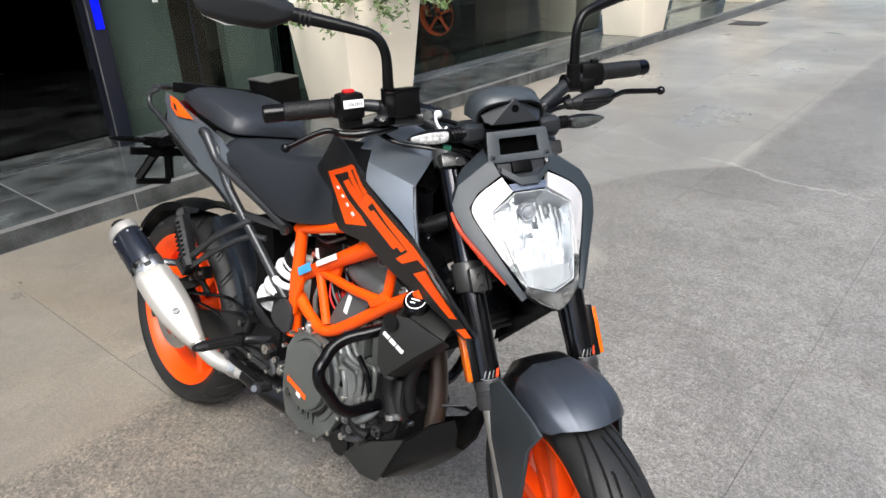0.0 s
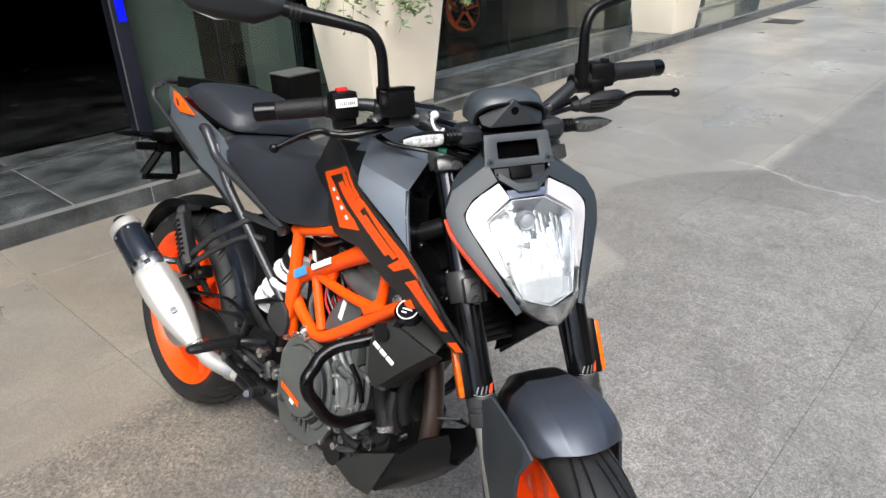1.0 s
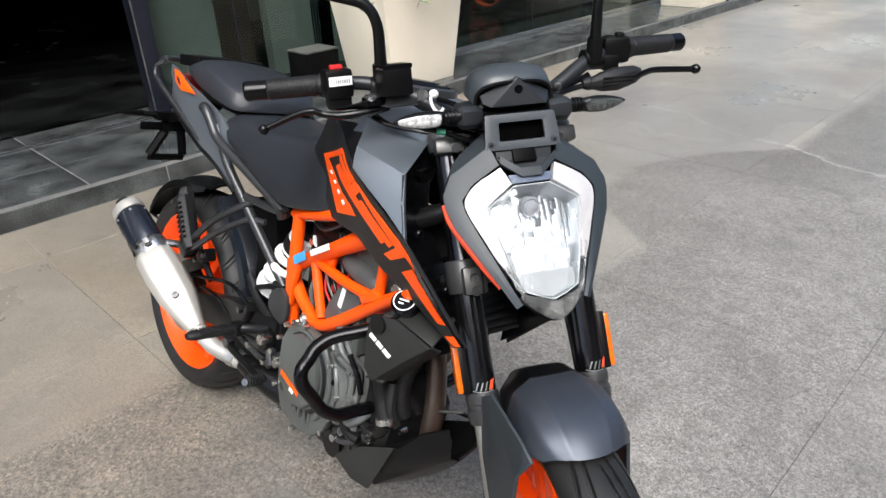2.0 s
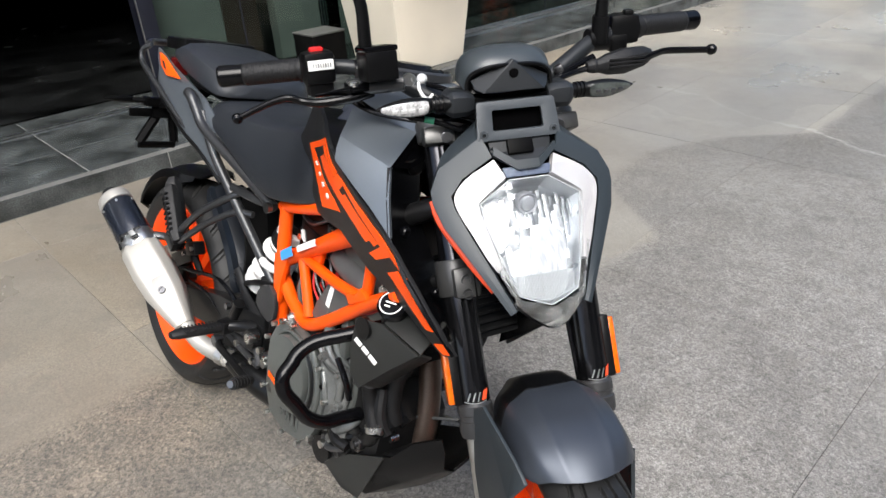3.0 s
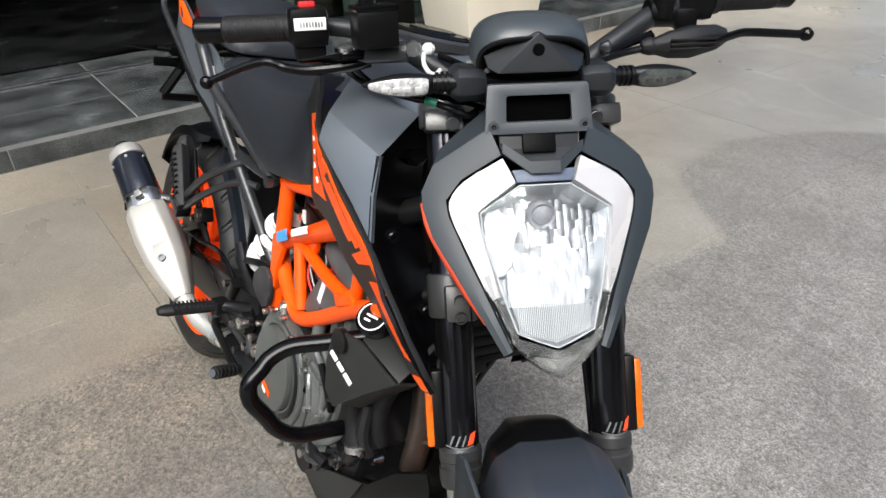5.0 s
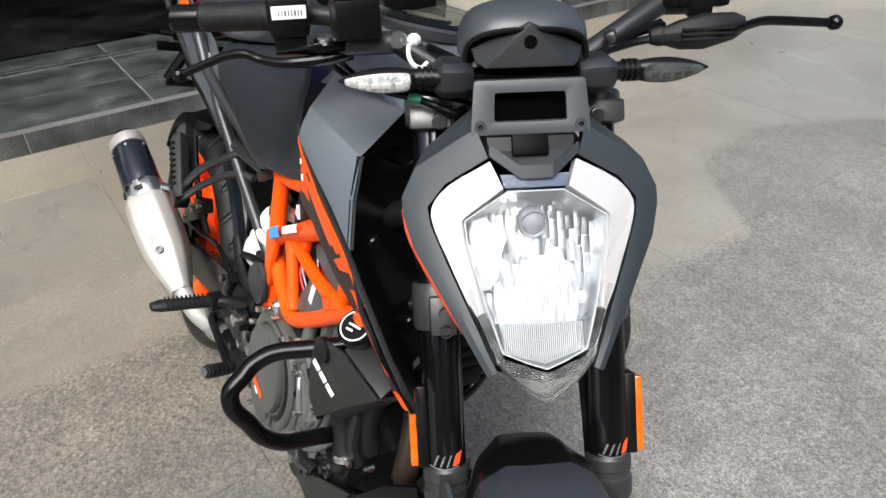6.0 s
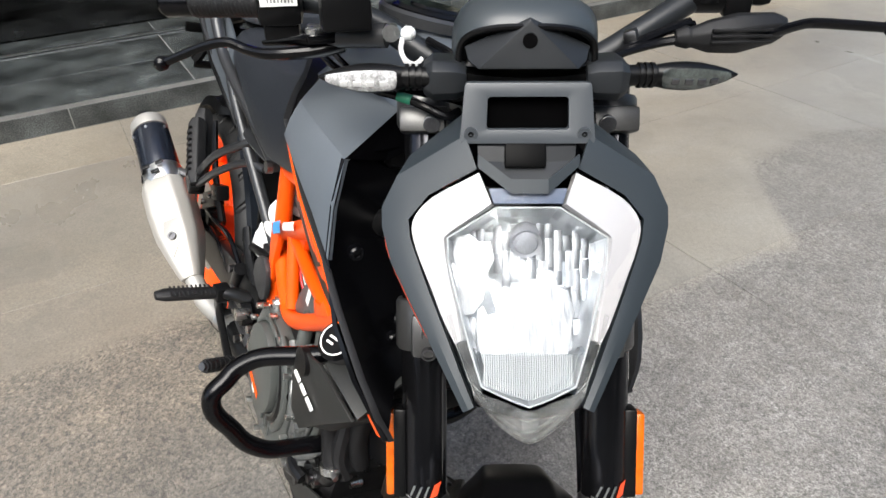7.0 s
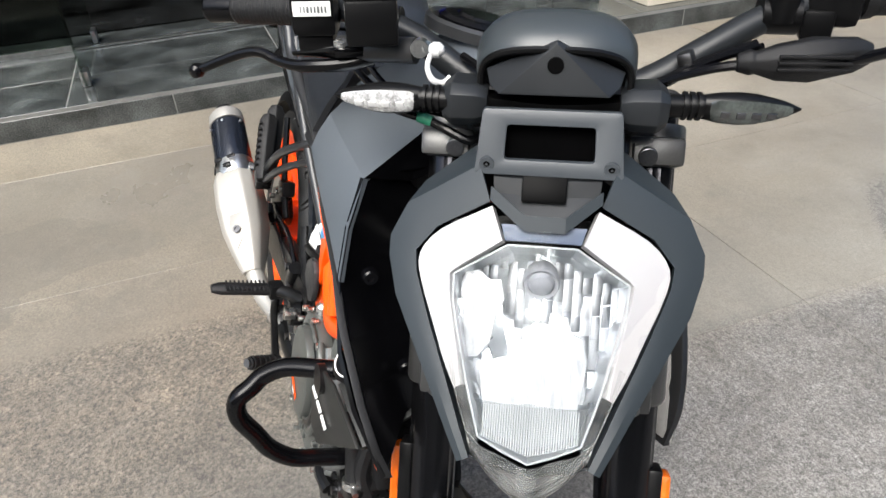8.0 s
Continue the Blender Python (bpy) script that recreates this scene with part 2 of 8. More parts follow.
def floor_material():
    """Worn granite paving: rough speckled stone with a smoother, paler trodden zone beyond an uneven edge."""
    m = bpy.data.materials.new("worn_granite_paving")
    m.use_nodes = True
    nt = m.node_tree
    b = nt.nodes["Principled BSDF"]
    geo = nt.nodes.new("ShaderNodeNewGeometry")
    sep = nt.nodes.new("ShaderNodeSeparateXYZ")
    nt.links.new(geo.outputs["Position"], sep.inputs["Vector"])

    def noise_node(scale, detail=4, rough=0.55, dist=0.0):
        n = nt.nodes.new("ShaderNodeTexNoise")
        n.inputs["Scale"].default_value, n.inputs["Detail"].default_value = scale, detail
        n.inputs["Roughness"].default_value, n.inputs["Distortion"].default_value = rough, dist
        nt.links.new(geo.outputs["Position"], n.inputs["Vector"])
        return n.outputs["Fac"]

    def remap(v, a, c, d, e):
        n = nt.nodes.new("ShaderNodeMapRange")
        for k, x in zip(("From Min", "From Max", "To Min", "To Max"), (a, c, d, e)):
            n.inputs[k].default_value = x
        nt.links.new(v, n.inputs["Value"])
        return n.outputs["Result"]

    def op(kind, a, c):
        n = nt.nodes.new("ShaderNodeMath")
        n.operation = kind
        for i, v in enumerate((a, c)):
            if isinstance(v, (int, float)):
                n.inputs[i].default_value = v
            else:
                nt.links.new(v, n.inputs[i])
        return n.outputs["Value"]

    def mix(f, a, c):
        n = nt.nodes.new("ShaderNodeMix")
        n.data_type = "RGBA"
        nt.links.new(f, n.inputs["Factor"])
        for key, v in (("A", a), ("B", c)):
            sock = [s for s in n.inputs if s.name == key and s.type == "RGBA"][0]
            if isinstance(v, tuple):
                sock.default_value = (*v, 1)
            else:
                nt.links.new(v, sock)
        return [s for s in n.outputs if s.type == "RGBA"][0]

    ramp = nt.nodes.new("ShaderNodeValToRGB")
    ramp.color_ramp.interpolation = "LINEAR"
    stops = ((0.0, -0.06), (0.24, -0.06), (0.27, 0.5), (0.37, 0.5), (0.40, 0.05), (0.445, -0.03), (0.49, 0.15), (0.525, 0.48), (0.80, 0.35), (1.0, 0.3))
    els = ramp.color_ramp.elements
    while len(els) < len(stops):
        els.new(0.5)
    for e, (p, v) in zip(els, stops):
        e.position = p
        g = (v + 0.5) / 1.5
        e.color = (g, g, g, 1)
    nt.links.new(remap(sep.outputs["Y"], -2, 8, 0, 1), ramp.inputs["Fac"])
    edge = op("SUBTRACT", op("MULTIPLY", ramp.outputs["Color"], 1.5), 0.5)
    wob = op("MULTIPLY", op("SUBTRACT", noise_node(3.0), 0.5), 0.10)
    rough_zone = remap(op("ADD", op("ADD", op("SUBTRACT", sep.outputs["X"], edge), wob), op("MULTIPLY", op("SUBTRACT", noise_node(60, 3, 0.7), 0.5), 0.10)), -0.02, 0.04, 0, 1)
    def grains(scale):
        n = nt.nodes.new("ShaderNodeTexVoronoi")
        n.inputs["Scale"].default_value = scale
        nt.links.new(geo.outputs["Position"], n.inputs["Vector"])
        s = nt.nodes.new("ShaderNodeSeparateColor")
        nt.links.new(n.outputs["Color"], s.inputs["Color"])
        return s.outputs["Red"]

    speck = remap(grains(430), 0.1, 0.9, 0, 1)
    grit = op("MULTIPLY", op("ADD", remap(grains(210), 0.15, 0.85, 0, 1), remap(noise_node(130, 3, 0.8), 0.40, 0.60, 0, 1)), 0.5)
    speck2 = remap(noise_node(70, 4, 0.8), 0.38, 0.64, 0, 1)
    cloud = remap(noise_node(1.3, 6, 0.6, 0.4), 0.3, 0.7, 0, 1)
    stain = remap(noise_node(0.45, 5, 0.6, 0.8), 0.42, 0.64, 0, 1)
    coarse = mix(speck, (0.100, 0.096, 0.090), (0.415, 0.400, 0.376))
    worn_side = remap(op("ADD", sep.outputs["X"], op("MULTIPLY", sep.outputs["Y"], 0.45)), 0.2, 1.1, 1, 0)
    gritty = mix(grit, (0.012, 0.009, 0.006), (0.62, 0.535, 0.405))
    coarse = mix(op("MULTIPLY", worn_side, 0.88), coarse, gritty)
    coarse = mix(op("MULTIPLY", speck2, 0.15), coarse, (0.20, 0.18, 0.15))
    smooth = mix(speck, (0.255, 0.236, 0.198), (0.440, 0.412, 0.350))
    smooth = mix(op("MULTIPLY", speck2, 0.25), smooth, (0.215, 0.20, 0.172))
    smooth = mix(op("MULTIPLY", worn_side, 0.45), smooth, mix(grit, (0.030, 0.024, 0.017), (0.60, 0.53, 0.42)))
    col = mix(rough_zone, smooth, coarse)
    # a damp darker strip along the edge of the trodden zone, and a pale dried run across it
    strip_zone = op("MULTIPLY", remap(op("SUBTRACT", sep.outputs["X"], edge), -0.02, 0.05, 0, 1), remap(op("ADD", sep.outputs["X"], wob), 0.95, 1.35, 1, 0))
    strip_zone = op("MULTIPLY", strip_zone, remap(op("ADD", sep.outputs["Y"], op("MULTIPLY", wob, 4)), 2.5, 3.0, 0, 1))
    col = mix(op("MULTIPLY", strip_zone, 0.38), col, (0.105, 0.102, 0.094))
    run = nt.nodes.new("ShaderNodeValToRGB")
    marks = ((0.0, 0.55), (0.14, 0.53), (0.28, 0.51), (0.46, 0.30), (0.61, 0.28), (0.77, 0.12), (1.0, 0.11))
    while len(run.color_ramp.elements) < len(marks):
        run.color_ramp.elements.new(0.5)
    for el, (p, v) in zip(run.color_ramp.elements, marks):
        el.position, el.color = p, (v, v, v, 1)
    nt.links.new(remap(sep.outputs["X"], -0.95, 1.3, 0, 1), run.inputs["Fac"])
    away = op("ABSOLUTE", op("SUBTRACT", op("SUBTRACT", sep.outputs["Y"], op("ADD", run.outputs["Color"], 3.0)), op("MULTIPLY", op("SUBTRACT", noise_node(9), 0.5), 0.16)), 0)
    dried = op("MULTIPLY", remap(away, 0.005, 0.022, 1, 0), remap(op("ABSOLUTE", op("SUBTRACT", sep.outputs["X"], 0.2), 0), 0.8, 1.1, 0.75, 0))
    col = mix(dried, col, (0.60, 0.585, 0.54))
    sheets = nt.nodes.new("ShaderNodeTexVoronoi")
    sheets.inputs["Scale"].default_value = 0.85
    warp = nt.nodes.new("ShaderNodeVectorMath")
    warp.operation = "ADD"
    wcol = nt.nodes.new("ShaderNodeTexNoise")
    wcol.inputs["Scale"].default_value, wcol.inputs["Detail"].default_value = 1.6, 5
    nt.links.new(geo.outputs["Position"], wcol.inputs["Vector"])
    nt.links.new(geo.outputs["Position"], warp.inputs[0])
    nt.links.new(wcol.outputs["Color"], warp.inputs[1])
    nt.links.new(warp.outputs["Vector"], sheets.inputs["Vector"])
    tone = nt.nodes.new("ShaderNodeSeparateColor")
    nt.links.new(sheets.outputs["Color"], tone.inputs["Color"])
    col = mix(op("MULTIPLY", remap(tone.outputs["Green"], 0.55, 0.70, 0, 1), 0.42), col, (0.125, 0.120, 0.110))
    col = mix(op("MULTIPLY", remap(tone.outputs["Red"], 0.65, 0.75, 0, 1), 0.34), col, (0.33, 0.318, 0.29))
    earth = remap(noise_node(0.9, 5, 0.65, 0.6), 0.40, 0.66, 0, 1)
    earth = op("MULTIPLY", earth, remap(sep.outputs["X"], 0.1, 0.9, 1, 0.1))
    col = mix(op("MULTIPLY", earth, 0.66), col, (0.170, 0.138, 0.098))
    dust = remap(noise_node(22, 5, 0.75, 0.2), 0.45, 0.70, 0, 1)
    col = mix(op("MULTIPLY", op("MULTIPLY", dust, rough_zone), 0.24), col, (0.34, 0.315, 0.27))
    col = mix(op("MULTIPLY", cloud, 0.14), col, (0.24, 0.228, 0.205))
    col = mix(op("MULTIPLY", stain, 0.58), col, (0.14, 0.133, 0.121))
    blot = remap(noise_node(4.5, 6, 0.7, 0.3), 0.50, 0.72, 0, 1)
    col = mix(op("MULTIPLY", blot, 0.55), col, (0.125, 0.118, 0.105))
    mottle = remap(noise_node(13, 8, 0.82, 0.5), 0.44, 0.62, 0, 1)
    col = mix(op("MULTIPLY", op("MULTIPLY", mottle, rough_zone), 0.38), col, (0.105, 0.095, 0.080))
    scuff = remap(noise_node(5.5, 8, 0.85, 1.2), 0.52, 0.66, 0, 1)
    col = mix(op("MULTIPLY", scuff, 0.22), col, (0.36, 0.345, 0.31))
    # single grains and pebbles, strongest where the surface is worn open
    pebble = op("MULTIPLY", op("ADD", remap(grains(120), 0.1, 0.9, 0, 1), op("ADD", remap(noise_node(75, 5, 0.85), 0.36, 0.64, 0, 1), remap(grains(230), 0.1, 0.9, 0, 1))), 0.3333)
    deep = op("MULTIPLY", rough_zone, remap(worn_side, 0, 1, 0.42, 0.92))
    patch = remap(noise_node(1.1, 5, 0.65, 1.0), 0.38, 0.62, 0.62, 1.06)
    gain = op("ADD", remap(op("MULTIPLY", rough_zone, op("SUBTRACT", 1.0, worn_side)), 0, 1, 0.90, 0.90), op("MULTIPLY", op("SUBTRACT", pebble, 0.5), op("ADD", op("MULTIPLY", deep, 1.9), 0.22)))
    gain = op("MULTIPLY", gain, op("ADD", op("MULTIPLY", op("SUBTRACT", patch, 1.0), deep), 1.0))
    scale = nt.nodes.new("ShaderNodeVectorMath")
    scale.operation = "SCALE"
    nt.links.new(col, scale.inputs[0])
    nt.links.new(op("MAXIMUM", gain, 0.06), scale.inputs["Scale"])
    col = scale.outputs["Vector"]
    # brown dust trodden into the worn side
    dusty = nt.nodes.new("ShaderNodeVectorMath")
    dusty.operation = "MULTIPLY"
    nt.links.new(col, dusty.inputs[0])
    nt.links.new(mix(worn_side, (1.0, 1.0, 1.0), (0.93, 0.885, 0.825)), dusty.inputs[1])
    col = dusty.outputs["Vector"]
    who = nt.nodes.new("ShaderNodeObjectInfo")
    lot = remap(who.outputs["Random"], 0.0, 1.0, -0.25, 0.42)
    col = mix(op("MAXIMUM", lot, 0.0), col, (0.150, 0.146, 0.138))
    nt.links.new(col, b.inputs["Base Color"])
    rg = op("ADD", remap(cloud, 0, 1, 0.25, 0.40), op("MULTIPLY", rough_zone, 0.13))
    nt.links.new(rg, b.inputs["Roughness"])
    bp = nt.nodes.new("ShaderNodeBump")
    bp.inputs["Distance"].default_value = 0.002
    nt.links.new(op("ADD", op("MULTIPLY", rough_zone, 0.40), 0.08), bp.inputs["Strength"])
    nt.links.new(op("ADD", op("ADD", speck, speck2), grit), bp.inputs["Height"])
    nt.links.new(bp.outputs["Normal"], b.inputs["Normal"])
    return m


PAVING = floor_material()


# ---- mesh helpers ----
MIDDLE = 0.016   # the machine's middle plane lies a little to the left of its axes


def rounded(bm, width, angle=30):
    """Bevels the sharp edges of bm."""
    bm.normal_update()
    edges = [e for e in bm.edges if len(e.link_faces) == 2 and e.calc_face_angle(0) > radians(angle)]
    if edges and width > 0:
        bmesh.ops.bevel(bm, geom=edges, offset=width, segments=2, profile=0.6, affect="EDGES", clamp_overlap=True)
    return bm


def part(name, bm, material, parent=None, label="", m=None, sharp=32):
    """Links bm as one mesh object, under parent where there is one."""
    if m is not None:
        bm.transform(m)
    bmesh.ops.recalc_face_normals(bm, faces=bm.faces[:])
    for f in bm.faces:
        f.smooth = True
    for e in bm.edges:
        e.smooth = len(e.link_faces) == 2 and e.calc_face_angle(0) < radians(sharp)
    me = bpy.data.meshes.new(name)
    bm.to_mesh(me)
    bm.free()
    me.materials.append(material)
    ob = new(name, me)
    ob.parent = parent
    if label:
        tagged(ob, label)
    return ob


def loft(rings, caps=True, ring_closed=True):
    bm = bmesh.new()
    vs = [[bm.verts.new(p) for p in ring] for ring in rings]
    n = len(rings[0])
    for a, b in zip(vs, vs[1:]):
        for i in range(n if ring_closed else n - 1):
            j = (i + 1) % n
            bm.faces.new((a[i], a[j], b[j], b[i]))
    if caps and ring_closed:
        bm.faces.new(vs[0][::-1])
        bm.faces.new(vs[-1])
    return bm


def curve(pts, res):
    """Catmull-Rom points through pts."""
    p = [Vector(q) for q in pts]
    if len(p) < 3 or res < 2:
        return p
    q = [p[0] * 2 - p[1], *p, p[-1] * 2 - p[-2]]
    out = []
    for i in range(1, len(q) - 2):
        for k in range(res):
            t = k / res
            a, b, c, d = q[i - 1:i + 3]
            out.append(0.5 * (2 * b + (c - a) * t + (2 * a - 5 * b + 4 * c - d) * t * t + (3 * b - a - 3 * c + d) * t ** 3))
    return out + [p[-1]]


def tube(pts, r, seg=12, res=5, flat=1.0):
    """A swept round bar through pts; r is one radius or one for each point."""
    p = curve(pts, res)
    rs = [r] * len(p) if isinstance(r, (int, float)) else [v.x for v in curve([(x, 0, 0) for x in r], res)]
    rings, side = [], None
    for i, c in enumerate(p):
        t = (p[min(i + 1, len(p) - 1)] - p[max(i - 1, 0)]).normalized()
        if side is None:
            side = t.orthogonal().normalized()
        side = (side - t * side.dot(t)).normalized()
        up = t.cross(side)
        rings.append([c + (side * math.cos(a) + up * math.sin(a) * flat) * rs[i] for a in (2 * math.pi * k / seg for k in range(seg))])
    return loft(rings)


def box(size, at=(0, 0, 0), turn=(0, 0, 0), bev=0.003):
    bm = bmesh.new()
    bmesh.ops.create_cube(bm, size=1)
    bmesh.ops.scale(bm, verts=bm.verts, vec=size)
    rounded(bm, min(bev, min(size) * 0.35))
    bm.transform(pose(*at, *turn))
    return bm


def lathe(profile, at=(0, 0, 0), axis="y", seg=32, closed=False):
    """Turns (along, radius) round an axis."""
    rings = []
    for k in range(seg):
        a = 2 * math.pi * k / seg
        ring = []
        for s, r in profile:
            c, d = r * math.cos(a), r * math.sin(a)
            v = {"x": (s, c, d), "y": (d, s, c), "z": (c, d, s)}[axis]
            ring.append(Vector(v) + Vector(at))
        rings.append(ring)
    bm = bmesh.new()
    vs = [[bm.verts.new(p) for p in ring] for ring in rings]
    n = len(profile)
    for k in range(seg):
        a, b = vs[k], vs[(k + 1) % seg]
        for i in range(n if closed else n - 1):
            j = (i + 1) % n
            bm.faces.new((a[i], a[j], b[j], b[i]))
    if not closed:
        for i in (0, n - 1):
            bm.faces.new([v[i] for v in vs])
    bmesh.ops.remove_doubles(bm, verts=bm.verts, dist=1e-6)
    return bm


def slab(pts, depth, bev=0.002):
    """A plate: the outline pts (in order, about flat), depth thick against its normal."""
    p = [Vector(q) for q in pts]
    n = Vector()
    for i, a in enumerate(p):
        n += a.cross(p[(i + 1) % len(p)])
    n.normalize()
    bm = bmesh.new()
    a = [bm.verts.new(q) for q in p]
    b = [bm.verts.new(q - n * depth) for q in p]
    bm.faces.new(a)
    bm.faces.new(b[::-1])
    for i in range(len(p)):
        j = (i + 1) % len(p)
        bm.faces.new((a[j], a[i], b[i], b[j]))
    return rounded(bm, bev)


def sheet(rows, depth, bev=0.0, inward=None):
    """A shell: a grid of points, thickened along its normals (away from them)."""
    bm = bmesh.new()
    vs = [[bm.verts.new(p) for p in row] for row in rows]
    h, w = len(rows), len(rows[0])
    for i in range(h - 1):
        for j in range(w - 1):
            q = (vs[i][j], vs[i][j + 1], vs[i + 1][j + 1], vs[i + 1][j])
            if (q[0].co - q[2].co).cross(q[1].co - q[3].co).length > 1e-9:
                bm.faces.new(q)
    bm.normal_update()
    if inward is not None:
        c = sum((v.co for v in bm.verts), Vector()) / len(bm.verts)
        f = sum((v.normal for v in bm.verts), Vector())
        if f.dot(Vector(inward)) > 0:
            bmesh.ops.reverse_faces(bm, faces=bm.faces[:])
            bm.normal_update()
    top = bm.faces[:]
    low = {v: bm.verts.new(v.co - v.normal * depth) for v in bm.verts[:]}
    rim = [e for e in bm.edges if len(e.link_faces) == 1]
    for f in top:
        bm.faces.new([low[v] for v in reversed(f.verts)])
    for e in rim:
        a, b = e.verts
        try:
            bm.faces.new((a, b, low[b], low[a]))
        except ValueError:
            pass
    if bev:
        rounded(bm, bev, 50)
    return bm


def merged(*bms):
    """Joins pieces of one part into one bmesh."""
    out = bmesh.new()
    for b in bms:
        me = bpy.data.meshes.new("tmp")
        b.to_mesh(me)
        b.free()
        out.from_mesh(me)
        bpy.data.meshes.remove(me)
    return out


def flipped(bm):
    """The other side's twin, across the machine's middle plane."""
    out = bm.copy()
    bmesh.ops.scale(out, verts=out.verts, vec=(1, -1, 1))
    bmesh.ops.translate(out, verts=out.verts, vec=(0, 2 * MIDDLE, 0))
    bmesh.ops.reverse_faces(out, faces=out.faces[:])
    return out


def moved(bm, way):
    """The same mesh, shifted."""
    bmesh.ops.translate(bm, verts=bm.verts, vec=way)
    return bm


def bolt(at, axis="y", r=0.006, h=0.005, seg=10):
    return lathe([(-h, r), (h * 0.6, r), (h, r * 0.8), (h, r * 0.45), (h * 0.4, r * 0.4)], at, axis, seg)


def thing(name, label, category, m=None, group=""):
    e = new(name)
    e.empty_display_size = 0.1
    if m is not None:
        e.matrix_basis = m
    return tagged(e, label, category, group)

# ---- setting ----
BUILDING = pose(-1.749, -0.044, 0, 0, 0, 92.4)   # x along the facade, y into the building
STEP = 0.12
GLASS_V = 0.95


def setting(name, bm, material, label, m=BUILDING, sharp=32):
    return tagged(part(name, bm, material, None, label, m, sharp), kind="structure")


def cuboid(u0, u1, v0, v1, z0, z1, bev=0.0):
    return box((u1 - u0, v1 - v0, z1 - z0), ((u0 + u1) / 2, (v0 + v1) / 2, (z0 + z1) / 2), bev=bev)


ground = setting("ground", slab([(-300, -300, -0.0060), (300, -300, -0.0060), (300, 300, -0.0060), (-300, 300, -0.0060)], 0.2, 0), PAVING, "worn grey granite paving", None)
ledge = setting("pavement", cuboid(-14, 40, 0.0015, GLASS_V + 0.3, -0.2, STEP - 0.0015), GROUT, "raised dark granite ledge along the shop front")
# upper facade is out of view: made tall and dark to block sky
setting("wall_front", cuboid(-14, 40, GLASS_V - 0.05, GLASS_V + 0.25, 3.0, 15.0, 0.01), FACADE, "unseen tall dark facade added above the shop glass to block sky")
setting("floor_inside", cuboid(-14, 40, GLASS_V + 0.301, 11, -0.1, STEP), FLOORDARK, "polished showroom floor with indoor shade in its colour")
setting("wall_back", cuboid(-14, 40, 11, 11.2, STEP, 3.6), SHADEBLACK, "showroom back wall with indoor shade in its colour")
setting("wall_left", cuboid(-14.2, -14, GLASS_V, 11, STEP, 3.6), SHADEBLACK, "showroom side wall with indoor shade in its colour")
setting("wall_right", cuboid(40, 40.2, GLASS_V, 11, STEP, 3.6), SHADEBLACK, "showroom side wall with indoor shade in its colour")
setting("ceiling", cuboid(-14, 40, GLASS_V + 0.25, 11, 3.3, 3.5), SHADEBLACK, "showroom ceiling with indoor shade in its colour")
setting("roof", cuboid(-14.2, 40.2, GLASS_V - 0.1, 11.4, 15.0, 15.3), FACADE, "flat roof slab")

# added wall, out of view: blocks low sky and darkens reflections
setting("wall_unseen", box((0.3, 420, 13), (17, 150, 6.5), bev=0.0), FARWALL, "unseen dark wall added across the forecourt to darken reflections", None)

# door: the right jamb with its lit strip, the open glass leaf on the left
jamb = setting("door_frame", cuboid(1.07, 1.17, GLASS_V - 0.06, GLASS_V + 0.06, STEP, 3.0, 0.004), METALFRAME, "dark blue-grey metal door jamb")
part("led_strip", cuboid(1.10, 1.15, GLASS_V - 0.068, GLASS_V - 0.06, 0.86, 2.6), BLUELED, jamb, "lit blue light strip", BUILDING)
part("edge_trim", cuboid(1.064, 1.07, GLASS_V - 0.064, GLASS_V - 0.05, STEP, 3.0), STEEL, jamb, "bright edge trim", BUILDING)
setting("door_sill", cuboid(-0.66, 1.07, GLASS_V - 0.012, GLASS_V + 0.012, STEP + 0.003, STEP + 0.012, 0.002), STEEL, "thin metal threshold strip of the shop door")


def glass_panel(u0, u1, name, label, GLASS_V=GLASS_V):
    w = setting(name, cuboid(u0 + 0.004, u1 - 0.004, GLASS_V - 0.006, GLASS_V + 0.006, STEP + 0.02, 3.0), BAYPANE if u0 > 2.4 else PANE, label)
    w.visible_shadow = False
    part("sill_trim", cuboid(u0, u1, GLASS_V - 0.02, GLASS_V + 0.02, STEP, STEP + 0.03, 0.003), STEEL, w, "slim metal sill channel", BUILDING)
    part("joint", cuboid(u1 - 0.004, u1 + 0.004, GLASS_V - 0.006, GLASS_V + 0.006, STEP + 0.03, 3.0), METALFRAME, w, "dark silicone joint", BUILDING)
    return w


BAY_V = 0.71   # the panes past the door stand a little forward
EDGES = [1.17, 1.78, 2.42, 3.6, 4.8, 6.0, 7.2, 8.4, 9.6, 10.8, 12.0, 14.4, 16.8, 19.2, 24, 30, 40]
for k, (u0, u1) in enumerate(zip(EDGES, EDGES[1:])):
    glass_panel(u0, u1, "window_%d" % (k + 1), "tall frameless showroom glass pane", BAY_V if u0 > 2.4 else GLASS_V)
for k, (u0, u1) in enumerate(((-14, -8), (-8, -4), (-4, -2.2), (-2.2, -0.66))):
    glass_panel(u0, u1, "window_%d" % (k + 30), "tall frameless showroom glass pane")

side_pane = setting("window_20", cuboid(2.414, 2.426, BAY_V + 0.008, GLASS_V - 0.008, STEP + 0.02, 3.0), PANE, "narrow glass return between the panes")
side_pane.visible_shadow = False
setting("trim_1", cuboid(2.42, 40, BAY_V - 0.04, GLASS_V - 0.052, 3.0, 3.2, 0.004), FACADE, "grey soffit over the forward panes")
leaf = setting("door_1", cuboid(-0.655, -0.643, 0.22, 1.12, STEP + 0.012, 2.6), PANE, "open frameless glass door leaf")
leaf.visible_shadow = False
